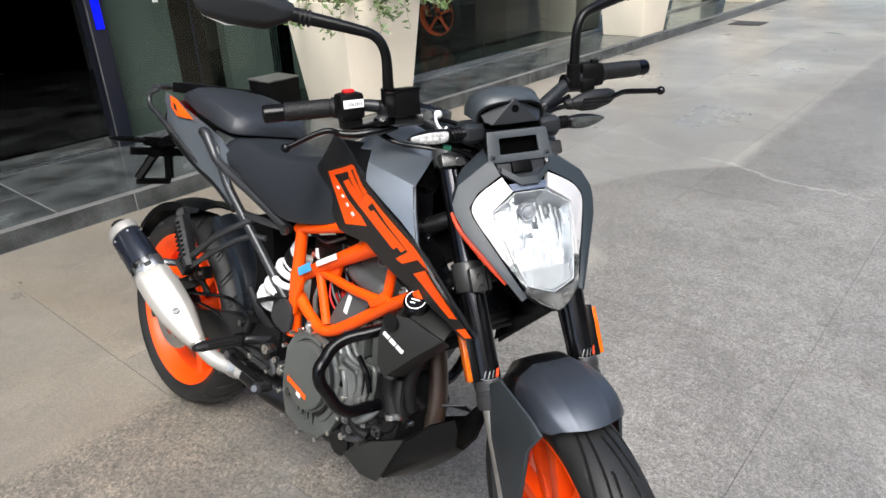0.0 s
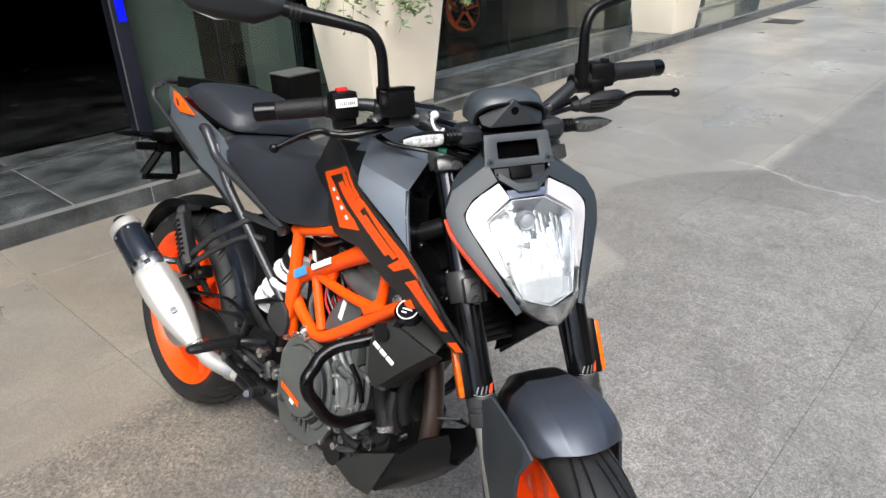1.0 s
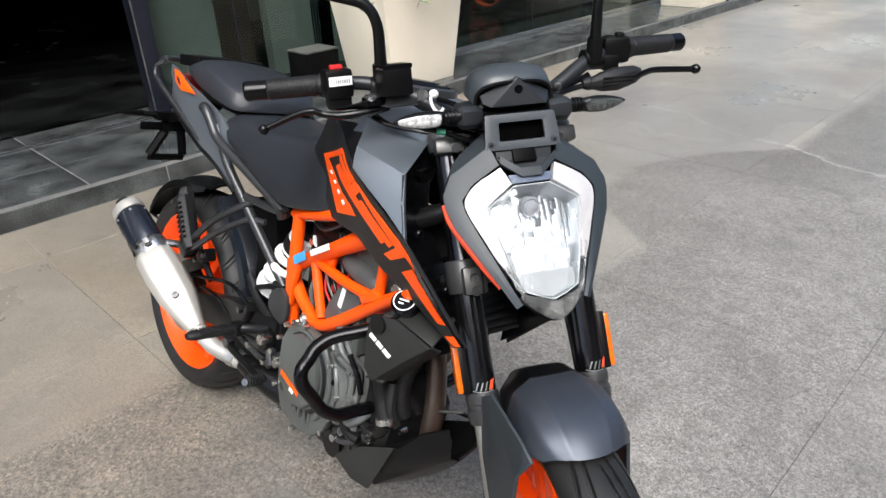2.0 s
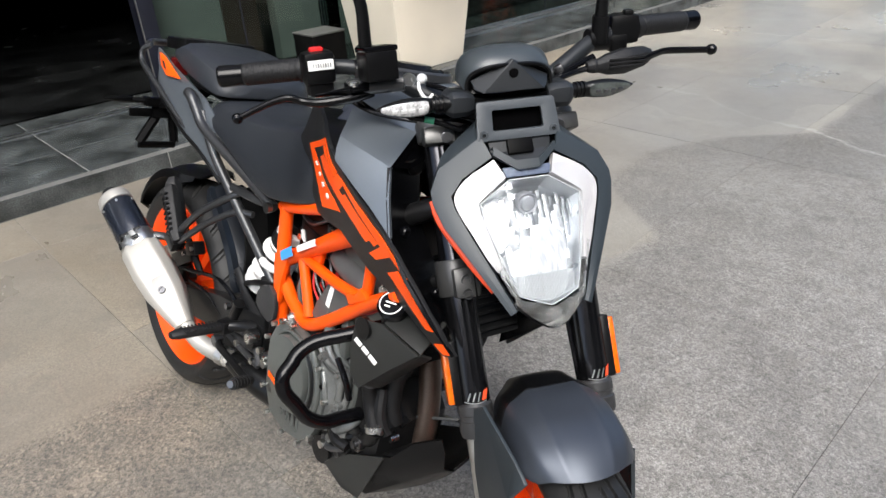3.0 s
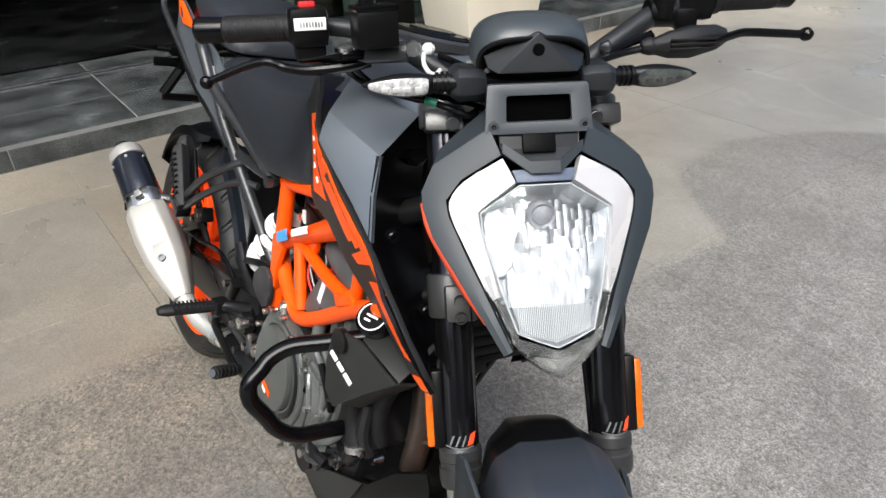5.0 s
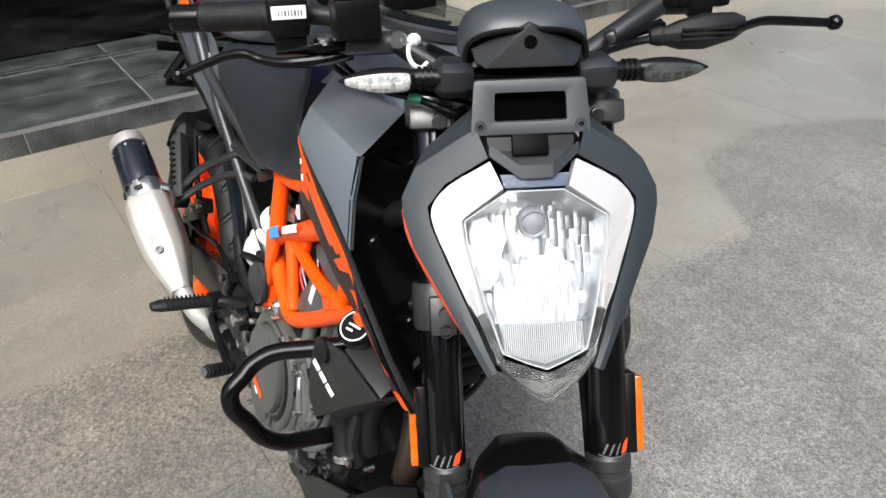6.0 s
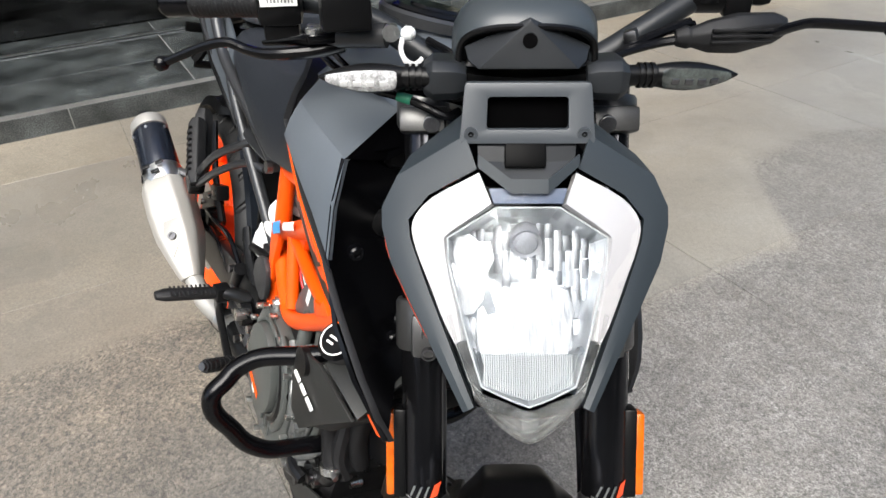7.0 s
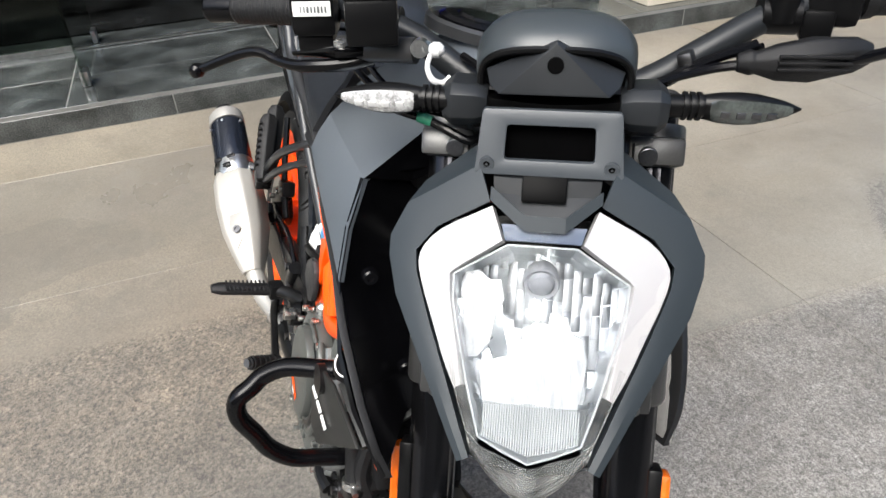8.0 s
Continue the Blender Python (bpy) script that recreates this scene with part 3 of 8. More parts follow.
part("patch_fitting", merged(cuboid(-0.668, -0.630, 0.24, 0.33, STEP + 0.004, STEP + 0.075, 0.004), cuboid(-0.668, -0.630, 1.02, 1.12, STEP + 0.004, STEP + 0.075, 0.004)), STEEL, leaf, "brushed metal patch fittings at the foot", BUILDING)
part("handle", merged(tube([(-0.70, 0.42, 1.0), (-0.70, 0.42, 1.7)], 0.012), box((0.06, 0.02, 0.02), (-0.675, 0.42, 1.05)), box((0.06, 0.02, 0.02), (-0.675, 0.42, 1.65))), STEEL, leaf, "straight steel pull handle", BUILDING)
# pull handle of the closed leaf beside the jamb
pull = thing("door_handle", "white pull handles on the closed glass leaf", "handle", BUILDING)
for u, lo in ((1.52, 0.98), (1.72, 1.02)):
    part("bar", box((0.03, 0.02, 0.9), (u, GLASS_V - 0.05, lo + 0.45), bev=0.004), WHITEPLASTIC, pull)
    part("bracket", box((0.03, 0.05, 0.03), (u, GLASS_V - 0.025, lo + 0.06), bev=0.002), STEEL, pull)

setting("column_1", cuboid(1.95, 2.35, 1.75, 2.15, STEP, 3.3), BROWNWOOD, "brown wood-clad column inside the showroom")
setting("partition_1", cuboid(2.25, 3.3, 1.30, 1.40, STEP, 3.3), WALLGREEN, "pale grey-green partition behind the glass")
# added panel: paints the grey-green reflection of the pane beside the door
setting("reflection_panel", cuboid(1.18, 1.69, 1.06, 1.12, STEP, 3.2), WALLGREEN, "grey-green panel added behind the door-side pane for its reflection")
setting("partition_2", cuboid(2.40, 4.6, 4.2, 4.3, STEP, 3.3), WALLGREEN, "grey-green partition deep in the showroom")
setting("column_2", cuboid(6.6, 7.1, 1.7, 2.2, STEP, 3.3), BROWNWOOD, "brown wood-clad column inside the showroom")


def planter(u, name="planter"):
    """A tapered square planter with trailing plants."""
    w0, w1, d0, d1, h = 0.60, 0.80, 0.50, 0.62, 0.80
    t = thing("planter", "tall tapered cream planter with trailing plants", "planter", BUILDING @ pose(u, 0.34 if u < 5 else 0.26, STEP), "planters along the shop front")

    def ring(w, d, z):
        return [(-w / 2, -d / 2, z), (w / 2, -d / 2, z), (w / 2, d / 2, z), (-w / 2, d / 2, z)]

    body = loft([ring(w0, d0, 0), ring(w1, d1, h), ring(w1 - 0.06, d1 - 0.06, h), ring(w1 - 0.08, d1 - 0.08, h - 0.08)])
    part("pot", rounded(body, 0.008), CREAM, t)
    part("soil", loft([ring(w1 - 0.085, d1 - 0.085, h - 0.10), ring(w1 - 0.085, d1 - 0.085, h - 0.06)]), TWIG, t, "dry soil")
    rnd = random.Random(int(u * 10))
    leaves, twigs = bmesh.new(), []
    for k in range(46):
        x, y = rnd.uniform(-w1 / 2, w1 / 2) * 0.9, rnd.uniform(-d1 / 2, d1 / 2) * 0.9
        out = rnd.uniform(0.1, 0.45)
        dx, dy = rnd.uniform(-0.35, 0.35), rnd.uniform(-0.55, 0.1)
        pts = [(x, y, h - 0.08), (x + dx * 0.5, y + dy * 0.5, h + rnd.uniform(0.1, 0.3)), (x + dx, y + dy, h + rnd.uniform(-0.12, 0.25)), (x + dx * 1.25, y + dy * 1.15, h + rnd.uniform(-0.22, 0.2))]
        c = curve(pts, 6)
        twigs.append(tube(pts, [0.004, 0.003, 0.002, 0.0012], 5, 5))
        for q in c[3:]:
            for _ in range(3):
                a = Vector((rnd.uniform(-1, 1), rnd.uniform(-1, 1), rnd.uniform(-0.6, 0.8))).normalized()
                b = a.orthogonal().normalized()
                s, wd = rnd.uniform(0.03, 0.07), rnd.uniform(0.006, 0.014)
                v = [leaves.verts.new(q + o) for o in (Vector(), a * s * 0.5 + b * wd, a * s, a * s * 0.5 - b * wd)]
                leaves.faces.new(v)
    part("stems", merged(*twigs), TWIG, t, "thin trailing stems")
    part("foliage", leaves, LEAF, t, "loose narrow green leaves")
    return t


for u in (2.74, 7.25, 11.4, 15.7):
    planter(u)

crate = thing("box", "dusty black box with a grey lid on the ledge", "box", BUILDING @ pose(2.24, 0.74, STEP))
part("body", box((0.28, 0.24, 0.26), (0, 0, 0.13), bev=0.006), BLACKBOX, crate)
part("lid", box((0.29, 0.25, 0.012), (0, 0, 0.267), bev=0.004), DUSTYTOP, crate, "dusty grey lid")

drain = thing("drain_cover", "dark cast-iron drain cover in the paving", "drain cover", pose(-1.75, 9.45, 0.001, 0, 0, 2.4))
part("frame", box((0.42, 0.42, 0.008), (0, 0, 0.004), bev=0.002), GRATE, drain)
for k in range(7):
    part("bar", box((0.36, 0.03, 0.006), (0, -0.15 + 0.05 * k, 0.010), bev=0.002), GRATE, drain)


# motorcycles on show inside, seen dimly through the far panes
def show_bike(u, v, turn, paint):
    t = thing("show_motorcycle", "dim red-orange motorcycle on show behind the glass", "motorcycle", BUILDING @ pose(u, v, STEP, 0, 0, turn), "motorcycles on show")
    for x in (0.0, 1.35):
        tyre = part("tyre", lathe([(-0.05, 0.24), (-0.06, 0.28), (0, 0.31), (0.06, 0.28), (0.05, 0.24)], (x, 0, 0.31), "y", 36, True), RUBBER, t, "black tyre")
        part("rim", lathe([(-0.045, 0.245), (-0.045, 0.225), (0.045, 0.225), (0.045, 0.245)], (x, 0, 0.31), "y", 36, True), paint, tyre, "painted rim")
        for k in range(5):
            part("spoke", spoke((x, 0, 0.31), 2 * math.pi * k / 5, 0.03, 0.23, 0, 0, 0.03, 0.03, 0.03, 0.03), paint, tyre)
    part("tank", rounded(loft([[(x, -w, z - 0.1), (x, w, z - 0.1), (x, w * 0.7, z), (x, -w * 0.7, z)] for x, w, z in ((0.55, 0.08, 0.86), (0.75, 0.15, 1.0), (0.95, 0.17, 1.02), (1.08, 0.08, 0.95))]), 0.02), paint, t, "painted tank")
    part("seat", rounded(loft([[(x, -w, z - 0.06), (x, w, z - 0.06), (x, w * 0.9, z), (x, -w * 0.9, z)] for x, w, z in ((-0.15, 0.06, 0.98), (0.1, 0.12, 0.92), (0.55, 0.12, 0.85))]), 0.02), SEATSKIN, t, "black seat")
    part("engine", box((0.40, 0.26, 0.36), (0.66, 0, 0.45), (0, -10, 0), 0.03), ENGINEGREY, t, "grey engine")
    part("frame", merged(tube([(1.02, -0.08, 0.92), (0.75, -0.14, 0.62), (0.5, -0.12, 0.45)], 0.02), tube([(1.02, 0.08, 0.92), (0.75, 0.14, 0.62), (0.5, 0.12, 0.45)], 0.02)), paint, t, "painted frame tubes")
    part("fork", merged(tube([(1.35, -0.09, 0.31), (1.05, -0.09, 1.0)], 0.025), tube([(1.35, 0.09, 0.31), (1.05, 0.09, 1.0)], 0.025)), ENGINEBLACK, t, "black fork")
    part("handlebar", tube([(0.95, -0.36, 1.08), (1.02, 0, 1.04), (0.95, 0.36, 1.08)], 0.014), ENGINEBLACK, t, "black handlebar")
    part("headlamp", box((0.08, 0.2, 0.2), (1.2, 0, 0.92), (0, 25, 0), 0.03), PLASTIC, t, "dark headlamp")



# ---- motorcycle ----
# built upright in its own axes: x ahead from the rear axle, y to its left, z up; it leans on its side stand
LEAN_LEFT, STEER_RIGHT, RAKE = 15.77, 31.0, 25.0
bike = thing("motorcycle", "orange and matt slate naked motorcycle leaning on its side stand", "motorcycle", pose(0, 0, 0, -LEAN_LEFT))
HEAD = Vector((1.452, 0, 0))
AXIS = Vector((-math.sin(radians(RAKE)), 0, math.cos(radians(RAKE))))
STEER = Matrix.Translation(HEAD) @ Matrix.Rotation(radians(-STEER_RIGHT), 4, AXIS) @ Matrix.Translation(-HEAD) @ Matrix.Translation((0, MIDDLE, 0))


def own(name, bm, material, label="", parent=None, sharp=32):
    """A part of the motorcycle's body."""
    return part(name, bm, material, parent or bike, label, None, sharp)


def fork_part(name, bm, material, label="", parent=None, sharp=32):
    """A part that turns with the handlebar."""
    return part(name, bm, material, parent or bike, label, STEER, sharp)


def both(make, name, bm, material, label=""):
    twin = flipped(bm)
    return make(name, bm, material, label), make(name, twin, material, label)


# -- wheels --
def tyre_mesh(at, r, w, rim, seg=480, rows=150, pitch=14, slant=3.0, groove=0.10, long=False):
    prof = []
    for k in range(rows + 1):
        a = math.pi * (k / rows - 0.5)
        y = w / 2 * math.sin(a) / math.sin(math.pi / 2)
        drop = (1 - math.cos(a)) * w * 0.30
        prof.append((y, r - drop))
    prof = [(-w * 0.40, rim), (-w * 0.47, rim + 0.018)] + prof[1:-1] + [(w * 0.47, rim + 0.018), (w * 0.40, rim)]
    bm = bmesh.new()
    vs = []
    for k in range(seg):
        a = 2 * math.pi * k / seg
        ring = []
        for y, q in prof:
            lap = a * pitch / (2 * math.pi) - slant * (abs(y) / w) ** 0.8 * 1.1 + (0.5 if y > 0 else 0)
            phase = lap % 1.0
            reach = 0.49 if int(lap) % 2 else 0.42
            cut = 0.0060 * min(1, 8 * (1 - abs(phase / groove - 0.5) * 2) + 0.2) if phase < groove and 0.008 < abs(y) < w * reach and q > rim + 0.03 else 0
            if long:
                # long swept grooves from the crown to the shoulder
                cut = 0.0
                for back in (0, 1, 2):
                    step = a * pitch / (2 * math.pi) + (0.5 if y > 0 else 0)
                    run = step - math.floor(step) + back
                    last = 2.5 if (math.floor(step) - back) % 2 else 1.7
                    if 0.1 < run < last:
                        u = run / 2.5
                        mid = w * (0.05 + 0.40 * u ** 1.15 + 0.012 * math.sin(u * 9))
                        off = abs(abs(y) - mid)
                        if off < 0.0030:
                            cut = 0.0055 * min(1, (0.0030 - off) / 0.0012)
                if q < rim + 0.02:
                    cut = 0.0
            q -= cut
            ring.append(bm.verts.new((at[0] + q * math.sin(a), at[1] + y, at[2] + q * math.cos(a))))
        vs.append(ring)
    n = len(prof)
    for k in range(seg):
        a, b = vs[k], vs[(k + 1) % seg]
        for i in range(n - 1):
            bm.faces.new((a[i], a[i + 1], b[i + 1], b[i]))
        bm.faces.new((a[n - 1], a[0], b[0], b[n - 1]))
    return bm


def spoke(at, angle, r0, r1, y0, y1, w0, w1, th0, th1):
    rings = []
    for r, y, w, th in ((r0, y0, w0, th0), ((r0 + r1) / 2, (y0 + y1) / 2, (w0 + w1) * 0.44, (th0 + th1) / 2), (r1, y1, w1, th1)):
        rings.append([(-w / 2, y - th / 2, r), (w / 2, y - th / 2, r), (w / 2, y + th / 2, r), (-w / 2, y + th / 2, r)])
    bm = rounded(loft(rings), 0.004)
    bm.transform(Matrix.Translation(at) @ Matrix.Rotation(angle, 4, "Y"))
    return bm


def wheel(name, at, r, w, rim, make, first, tread=(18, 1.9, 0.19)):
    hw = w * 0.39
    t = make(name, tyre_mesh(at, r, w, rim, pitch=tread[0], slant=tread[1], groove=tread[2], long=len(tread) > 3), RUBBER, "treaded black road tyre", None)
    make("rim", lathe([(-hw, rim + 0.006), (-hw - 0.004, rim + 0.001), (-hw, rim - 0.006), (-hw * 0.82, rim - 0.016), (-hw * 0.35, rim - 0.034), (hw * 0.35, rim - 0.034),
                       (hw * 0.82, rim - 0.016), (hw, rim - 0.006), (hw + 0.004, rim + 0.001), (hw, rim + 0.006), (hw * 0.5, rim - 0.012), (-hw * 0.5, rim - 0.012)], at, "y", 96, True), RIMORANGE, "orange cast rim", t)
    for k in range(5):
        for s in (-0.17, 0.17):
            a = first + 2 * math.pi * k / 5 + s
            make("spoke", spoke(at, a, 0.045, rim - 0.022, 0, s * 0.12, 0.030, 0.036, 0.040, 0.028), RIMORANGE, "", t)
    make("hub", lathe([(-0.062, 0.020), (-0.062, 0.038), (-0.040, 0.050), (0.040, 0.050), (0.062, 0.038), (0.062, 0.020)], at, "y", 32), RIMORANGE, "", t)
    make("axle", lathe([(-0.125, 0.006), (-0.125, 0.013), (0.125, 0.013), (0.125, 0.006)], at, "y", 16), STEEL, "bright axle", t)
    return t


REAR, FRONT = (0, 0, 0.302), (1.357, 0, 0.293)
wheel("rear_tyre", REAR, 0.302, 0.148, 0.230, own, 0.35, (26, 1.6, 0.20))
wheel("front_tyre", FRONT, 0.293, 0.112, 0.226, fork_part, 0.1, (14, 0, 0.1, "long"))


def disc(at, r, y):
    ring = lathe([(-0.0022, r), (0.0022, r), (0.0022, r - 0.032), (-0.0022, r - 0.032)], (at[0], at[1] + y, at[2]), "y", 64, True)
    arms = [spoke((at[0], at[1] + y, at[2]), 2 * math.pi * k / 6, 0.03, r - 0.028, 0, 0, 0.016, 0.022, 0.005, 0.005) for k in range(6)]
    return merged(ring, *arms)


own("brake_disc", disc(REAR, 0.115, -0.082), STEEL, "steel rear brake disc")
fork_part("brake_disc", disc(FRONT, 0.150, 0.078), STEEL, "steel front brake disc")
own("brake_caliper", merged(box((0.085, 0.045, 0.05), (0.075, -0.085, 0.375), (0, 35, 0), 0.008), box((0.03, 0.03, 0.07), (0.06, -0.105, 0.345), (0, 30, 0), 0.006)), ENGINEBLACK, "black rear brake caliper")
own("caliper_bracket", merged(box((0.13, 0.024, 0.040), (0.115, -0.098, 0.430), (0, -28, 0), 0.006), box((0.06, 0.030, 0.035), (0.175, -0.098, 0.475), (0, -20, 0), 0.006), box((0.05, 0.020, 0.09), (0.095, -0.098, 0.365), (0, 12, 0), 0.005)), ENGINEBLACK, "black caliper bracket")
for x, z in ((0.075, 0.405), (0.145, 0.452), (0.190, 0.480)):
    own("bolt", bolt((x, -0.112, z), "y", 0.006, 0.006), BOLT, "small bolt")
fork_part("brake_caliper", box((0.06, 0.05, 0.12), (1.27, 0.10, 0.36), (0, -25, 0), 0.012), ENGINEBLACK, "black front brake caliper")

# -- swingarm and chain --
for s in (-1, 1):
    arm = [[(x, s * (y + dy), z + dz) for dy, dz in ((-w, -h), (w, -h), (w, h), (-w, h))] for x, y, z, w, h in
           ((-0.06, 0.108, 0.306, 0.010, 0.016), (0.0, 0.108, 0.306, 0.016, 0.034), (0.14, 0.106, 0.330, 0.015, 0.036), (0.36, 0.10, 0.375, 0.017, 0.046), (0.56, 0.085, 0.40, 0.022, 0.042))]
    own("swingarm", rounded(loft(arm), 0.006), ENGINEBLACK, "black cast swingarm")
own("swingarm_bridge", box((0.07, 0.17, 0.055), (0.45, 0, 0.385), (0, 10, 0), 0.01), ENGINEBLACK)
own("axle_block", merged(box((0.05, 0.012, 0.05), (-0.01, -0.124, 0.306), bev=0.005), lathe([(-0.012, 0.016), (0.006, 0.016), (0.006, 0.008)], (0, -0.135, 0.306), "y", 6)), DARKSTEEL, "axle adjuster block")
own("chain_guard", slab([(0.45, 0.12, 0.43), (0.1, 0.12, 0.43), (-0.02, 0.12, 0.40), (0.1, 0.12, 0.37), (0.45, 0.12, 0.38)], 0.006), PLASTIC, "black chain guard")
own("chain", merged(tube([(0.0, 0.10, 0.39), (0.5, 0.10, 0.40)], 0.008, 8, 1), tube([(0.0, 0.10, 0.225), (0.5, 0.10, 0.35)], 0.008, 8, 1)), DARKSTEEL, "drive chain")
own("sprocket", lathe([(-0.003, 0.09), (0.003, 0.09), (0.003, 0.05), (-0.003, 0.05)], (0, 0.10, 0.306), "y", 48, True), DARKSTEEL, "rear sprocket")


def arch(at, r, spans, widths, drop, depth):
    """A mudguard: rows across the wheel at the given angles (degrees from straight up, ahead is plus)."""
    rows = []
    for a, w, d in zip(spans, widths, drop):
        c, s = math.cos(radians(a)), math.sin(radians(a))
        row = []
        for f, q in ((-1, d), (-0.9, d * 0.35), (-0.62, 0.012), (-0.3, 0.003), (0, 0), (0.3, 0.003), (0.62, 0.012), (0.9, d * 0.35), (1, d)):
            rr = r - q
            row.append((at[0] + rr * s, at[1] + w * f, at[2] + rr * c))
        rows.append(row)
    return sheet(rows, depth, 0, (0, 0, -1))


own("rear_hugger", arch(REAR, 0.342, range(-62, 11, 6), [0.050] + [0.082] * 11 + [0.060], [0.035] * 12 + [0.02], 0.004), PLASTIC, "black rear wheel hugger")
own("inner_fender", sheet([[(0.335 + 0.02 * abs(k), 0.034 * k, 0.395) for k in (-2, -1, 0, 1, 2)], [(0.365 + 0.012 * abs(k), 0.036 * k, 0.54) for k in (-2, -1, 0, 1, 2)], [(0.330 + 0.010 * abs(k), 0.038 * k, 0.68) for k in (-2, -1, 0, 1, 2)]], 0.005, 0, (1, 0, 0)), PLASTIC, "black inner fender behind the rear wheel")
own("hugger_front", arch(REAR, 0.358, range(22, 77, 6), [0.050] + [0.066] * 8 + [0.050], [0.022] * 10, 0.004), INNERGUARD, "smooth blue-black guard ahead of the rear tyre")
own("hugger_arm", tube([(0.22, -0.10, 0.42), (0.12, -0.098, 0.50), (0.05, -0.092, 0.60)], 0.009, 8, 4, 0.6), PLASTIC)

# -- rear shock --
axis0, axis1 = Vector((0.44, -0.045, 0.48)), Vector((0.56, -0.035, 0.66))
way = (axis1 - axis0)
side = way.cross(Vector((0, 1, 0))).normalized()
up = way.cross(side).normalized()
coil = [tuple(axis0 + way * (0.02 + 0.62 * k / 48) + (side * math.cos(k * 0.52) + up * math.sin(k * 0.52)) * 0.037) for k in range(49)]
own("shock_spring", tube(coil, 0.0095, 10, 2), WHITESPRING, "white coil spring")
own("shock_body", tube([axis0 - way * 0.15, axis0 + way * 0.3, axis1], [0.016, 0.020, 0.024], 16, 2), ENGINEBLACK, "rear shock absorber")
own("shock_collar", tube([axis0 + way * 0.62, axis0 + way * 0.90], 0.038, 20, 1), WHITESPRING, "white preload collar")
own("shock_seat", tube([axis0 - way * 0.03, axis0 + way * 0.06], 0.045, 20, 1), WHITESPRING, "white lower spring seat")
own("shock_band", tube([axis0 + way * 0.66, axis0 + way * 0.80], 0.0395, 20, 1), ENGINEBLACK)

# -- silencer --
def hexring(c, along, w, h, turn=0.0, n=6, soft=0.0):
    t = Vector(along).normalized()
    s = t.cross(Vector((0, 0, 1))).normalized()
    u = s.cross(t)
    out = []
    for k in range(n):
        a = 2 * math.pi * (k + 0.5) / n + turn
        out.append(Vector(c) + s * math.cos(a) * w + u * math.sin(a) * h)
    return out


E0, E1 = Vector((-0.055, -0.222, 0.548)), Vector((0.30, -0.172, 0.325))
ED = (E1 - E0).normalized()


def can(stations, n=28, turn=0.0):
    return loft([hexring(E0 + ED * s, ED, w, h, turn, n) for s, w, h in stations])


silencer = own("silencer", rounded(can([(0.028, 0.041, 0.048), (0.150, 0.043, 0.051)]), 0.006), CANBLUE, "dark blue-black silencer sleeve")
own("end_cap", rounded(can([(-0.004, 0.036, 0.043), (0.002, 0.040, 0.048), (0.028, 0.042, 0.050)]), 0.004), CASTSILVER, "satin silver end cap", silencer)
own("outlet", lathe([(-0.02, 0.016), (-0.02, 0.020), (0.01, 0.020), (0.01, 0.016)], (0, 0, 0), "x", 20, True), ENGINEBLACK, "", silencer).matrix_basis = Matrix.Translation(E0 + ED * -0.006) @ ED.to_track_quat("X", "Z").to_matrix().to_4x4()
for k in range(6):
    a = 2 * math.pi * k / 6
    own("rivet", lathe([(-0.002, 0.0035), (0.001, 0.0035), (0.002, 0.002)], (0, 0, 0), "x", 10), STEEL, "", silencer).matrix_basis = Matrix.Translation(hexring(E0 + ED * 0.040, ED, 0.0425, 0.0497, a, 1)[0]) @ (hexring(E0, ED, 0.0425, 0.0497, a, 1)[0] - E0).to_track_quat("X", "Z").to_matrix().to_4x4()
own("clamp", rounded(can([(0.140, 0.0445, 0.0525), (0.182, 0.0455, 0.0535)]), 0.004), STEEL, "silver silencer clamp with slots", silencer)
for f in (-1, 1):
    own("slot", box((0.016, 0.004, 0.010), E0 + ED * 0.160 + Vector((f * 0.004, -0.046, 0.012 * f + 0.01)), (0, 32, 0), 0.001), ENGINEBLACK, "", silencer)
EN = Vector((0.5, -0.57, 0.66))
EN = (EN - ED * EN.dot(ED)).normalized()
EW = ED.cross(EN).normalized()


def shield_ring(s, w, h):
    """A boxy ring with one broad outer face, its edges cut."""
    c = E0 + ED * s
    return [c + EW * (w * a) + EN * (h * b) for a, b in ((-1, -0.6), (-0.6, -1), (0.6, -1), (1, -0.6), (1, 0.55), (0.62, 1), (-0.62, 1), (-1, 0.55))]


shield = own("heat_shield", rounded(loft([shield_ring(*q) for q in ((0.170, 0.043, 0.043), (0.190, 0.049, 0.048), (0.255, 0.051, 0.049), (0.320, 0.047, 0.044), (0.375, 0.035, 0.034), (0.425, 0.022, 0.021))]), 0.006), SILVER, "satin silver boxy heat shield", silencer)
# plate on the face; the recess's shade is put into its greyer silver
own("recess_shade_plate", slab([E0 + ED * s + EW * a + EN * h for s, a, h in ((0.292, -0.024, 0.0478), (0.292, 0.010, 0.0478), (0.325, 0.020, 0.0448), (0.375, 0.012, 0.0362), (0.335, -0.022, 0.0430))], 0.004, 0.001), CASTSILVER, "grey plate with a recess's shade in its colour", shield)
own("bolt", lathe([(-0.004, 0.009), (0.003, 0.009), (0.003, 0.005), (0.0, 0.0045)], (0, 0, 0), "x", 16), DARKSTEEL, "", shield).matrix_basis = Matrix.Translation(E0 + ED * 0.330 + EN * 0.0455) @ EN.to_track_quat("X", "Z").to_matrix().to_4x4()
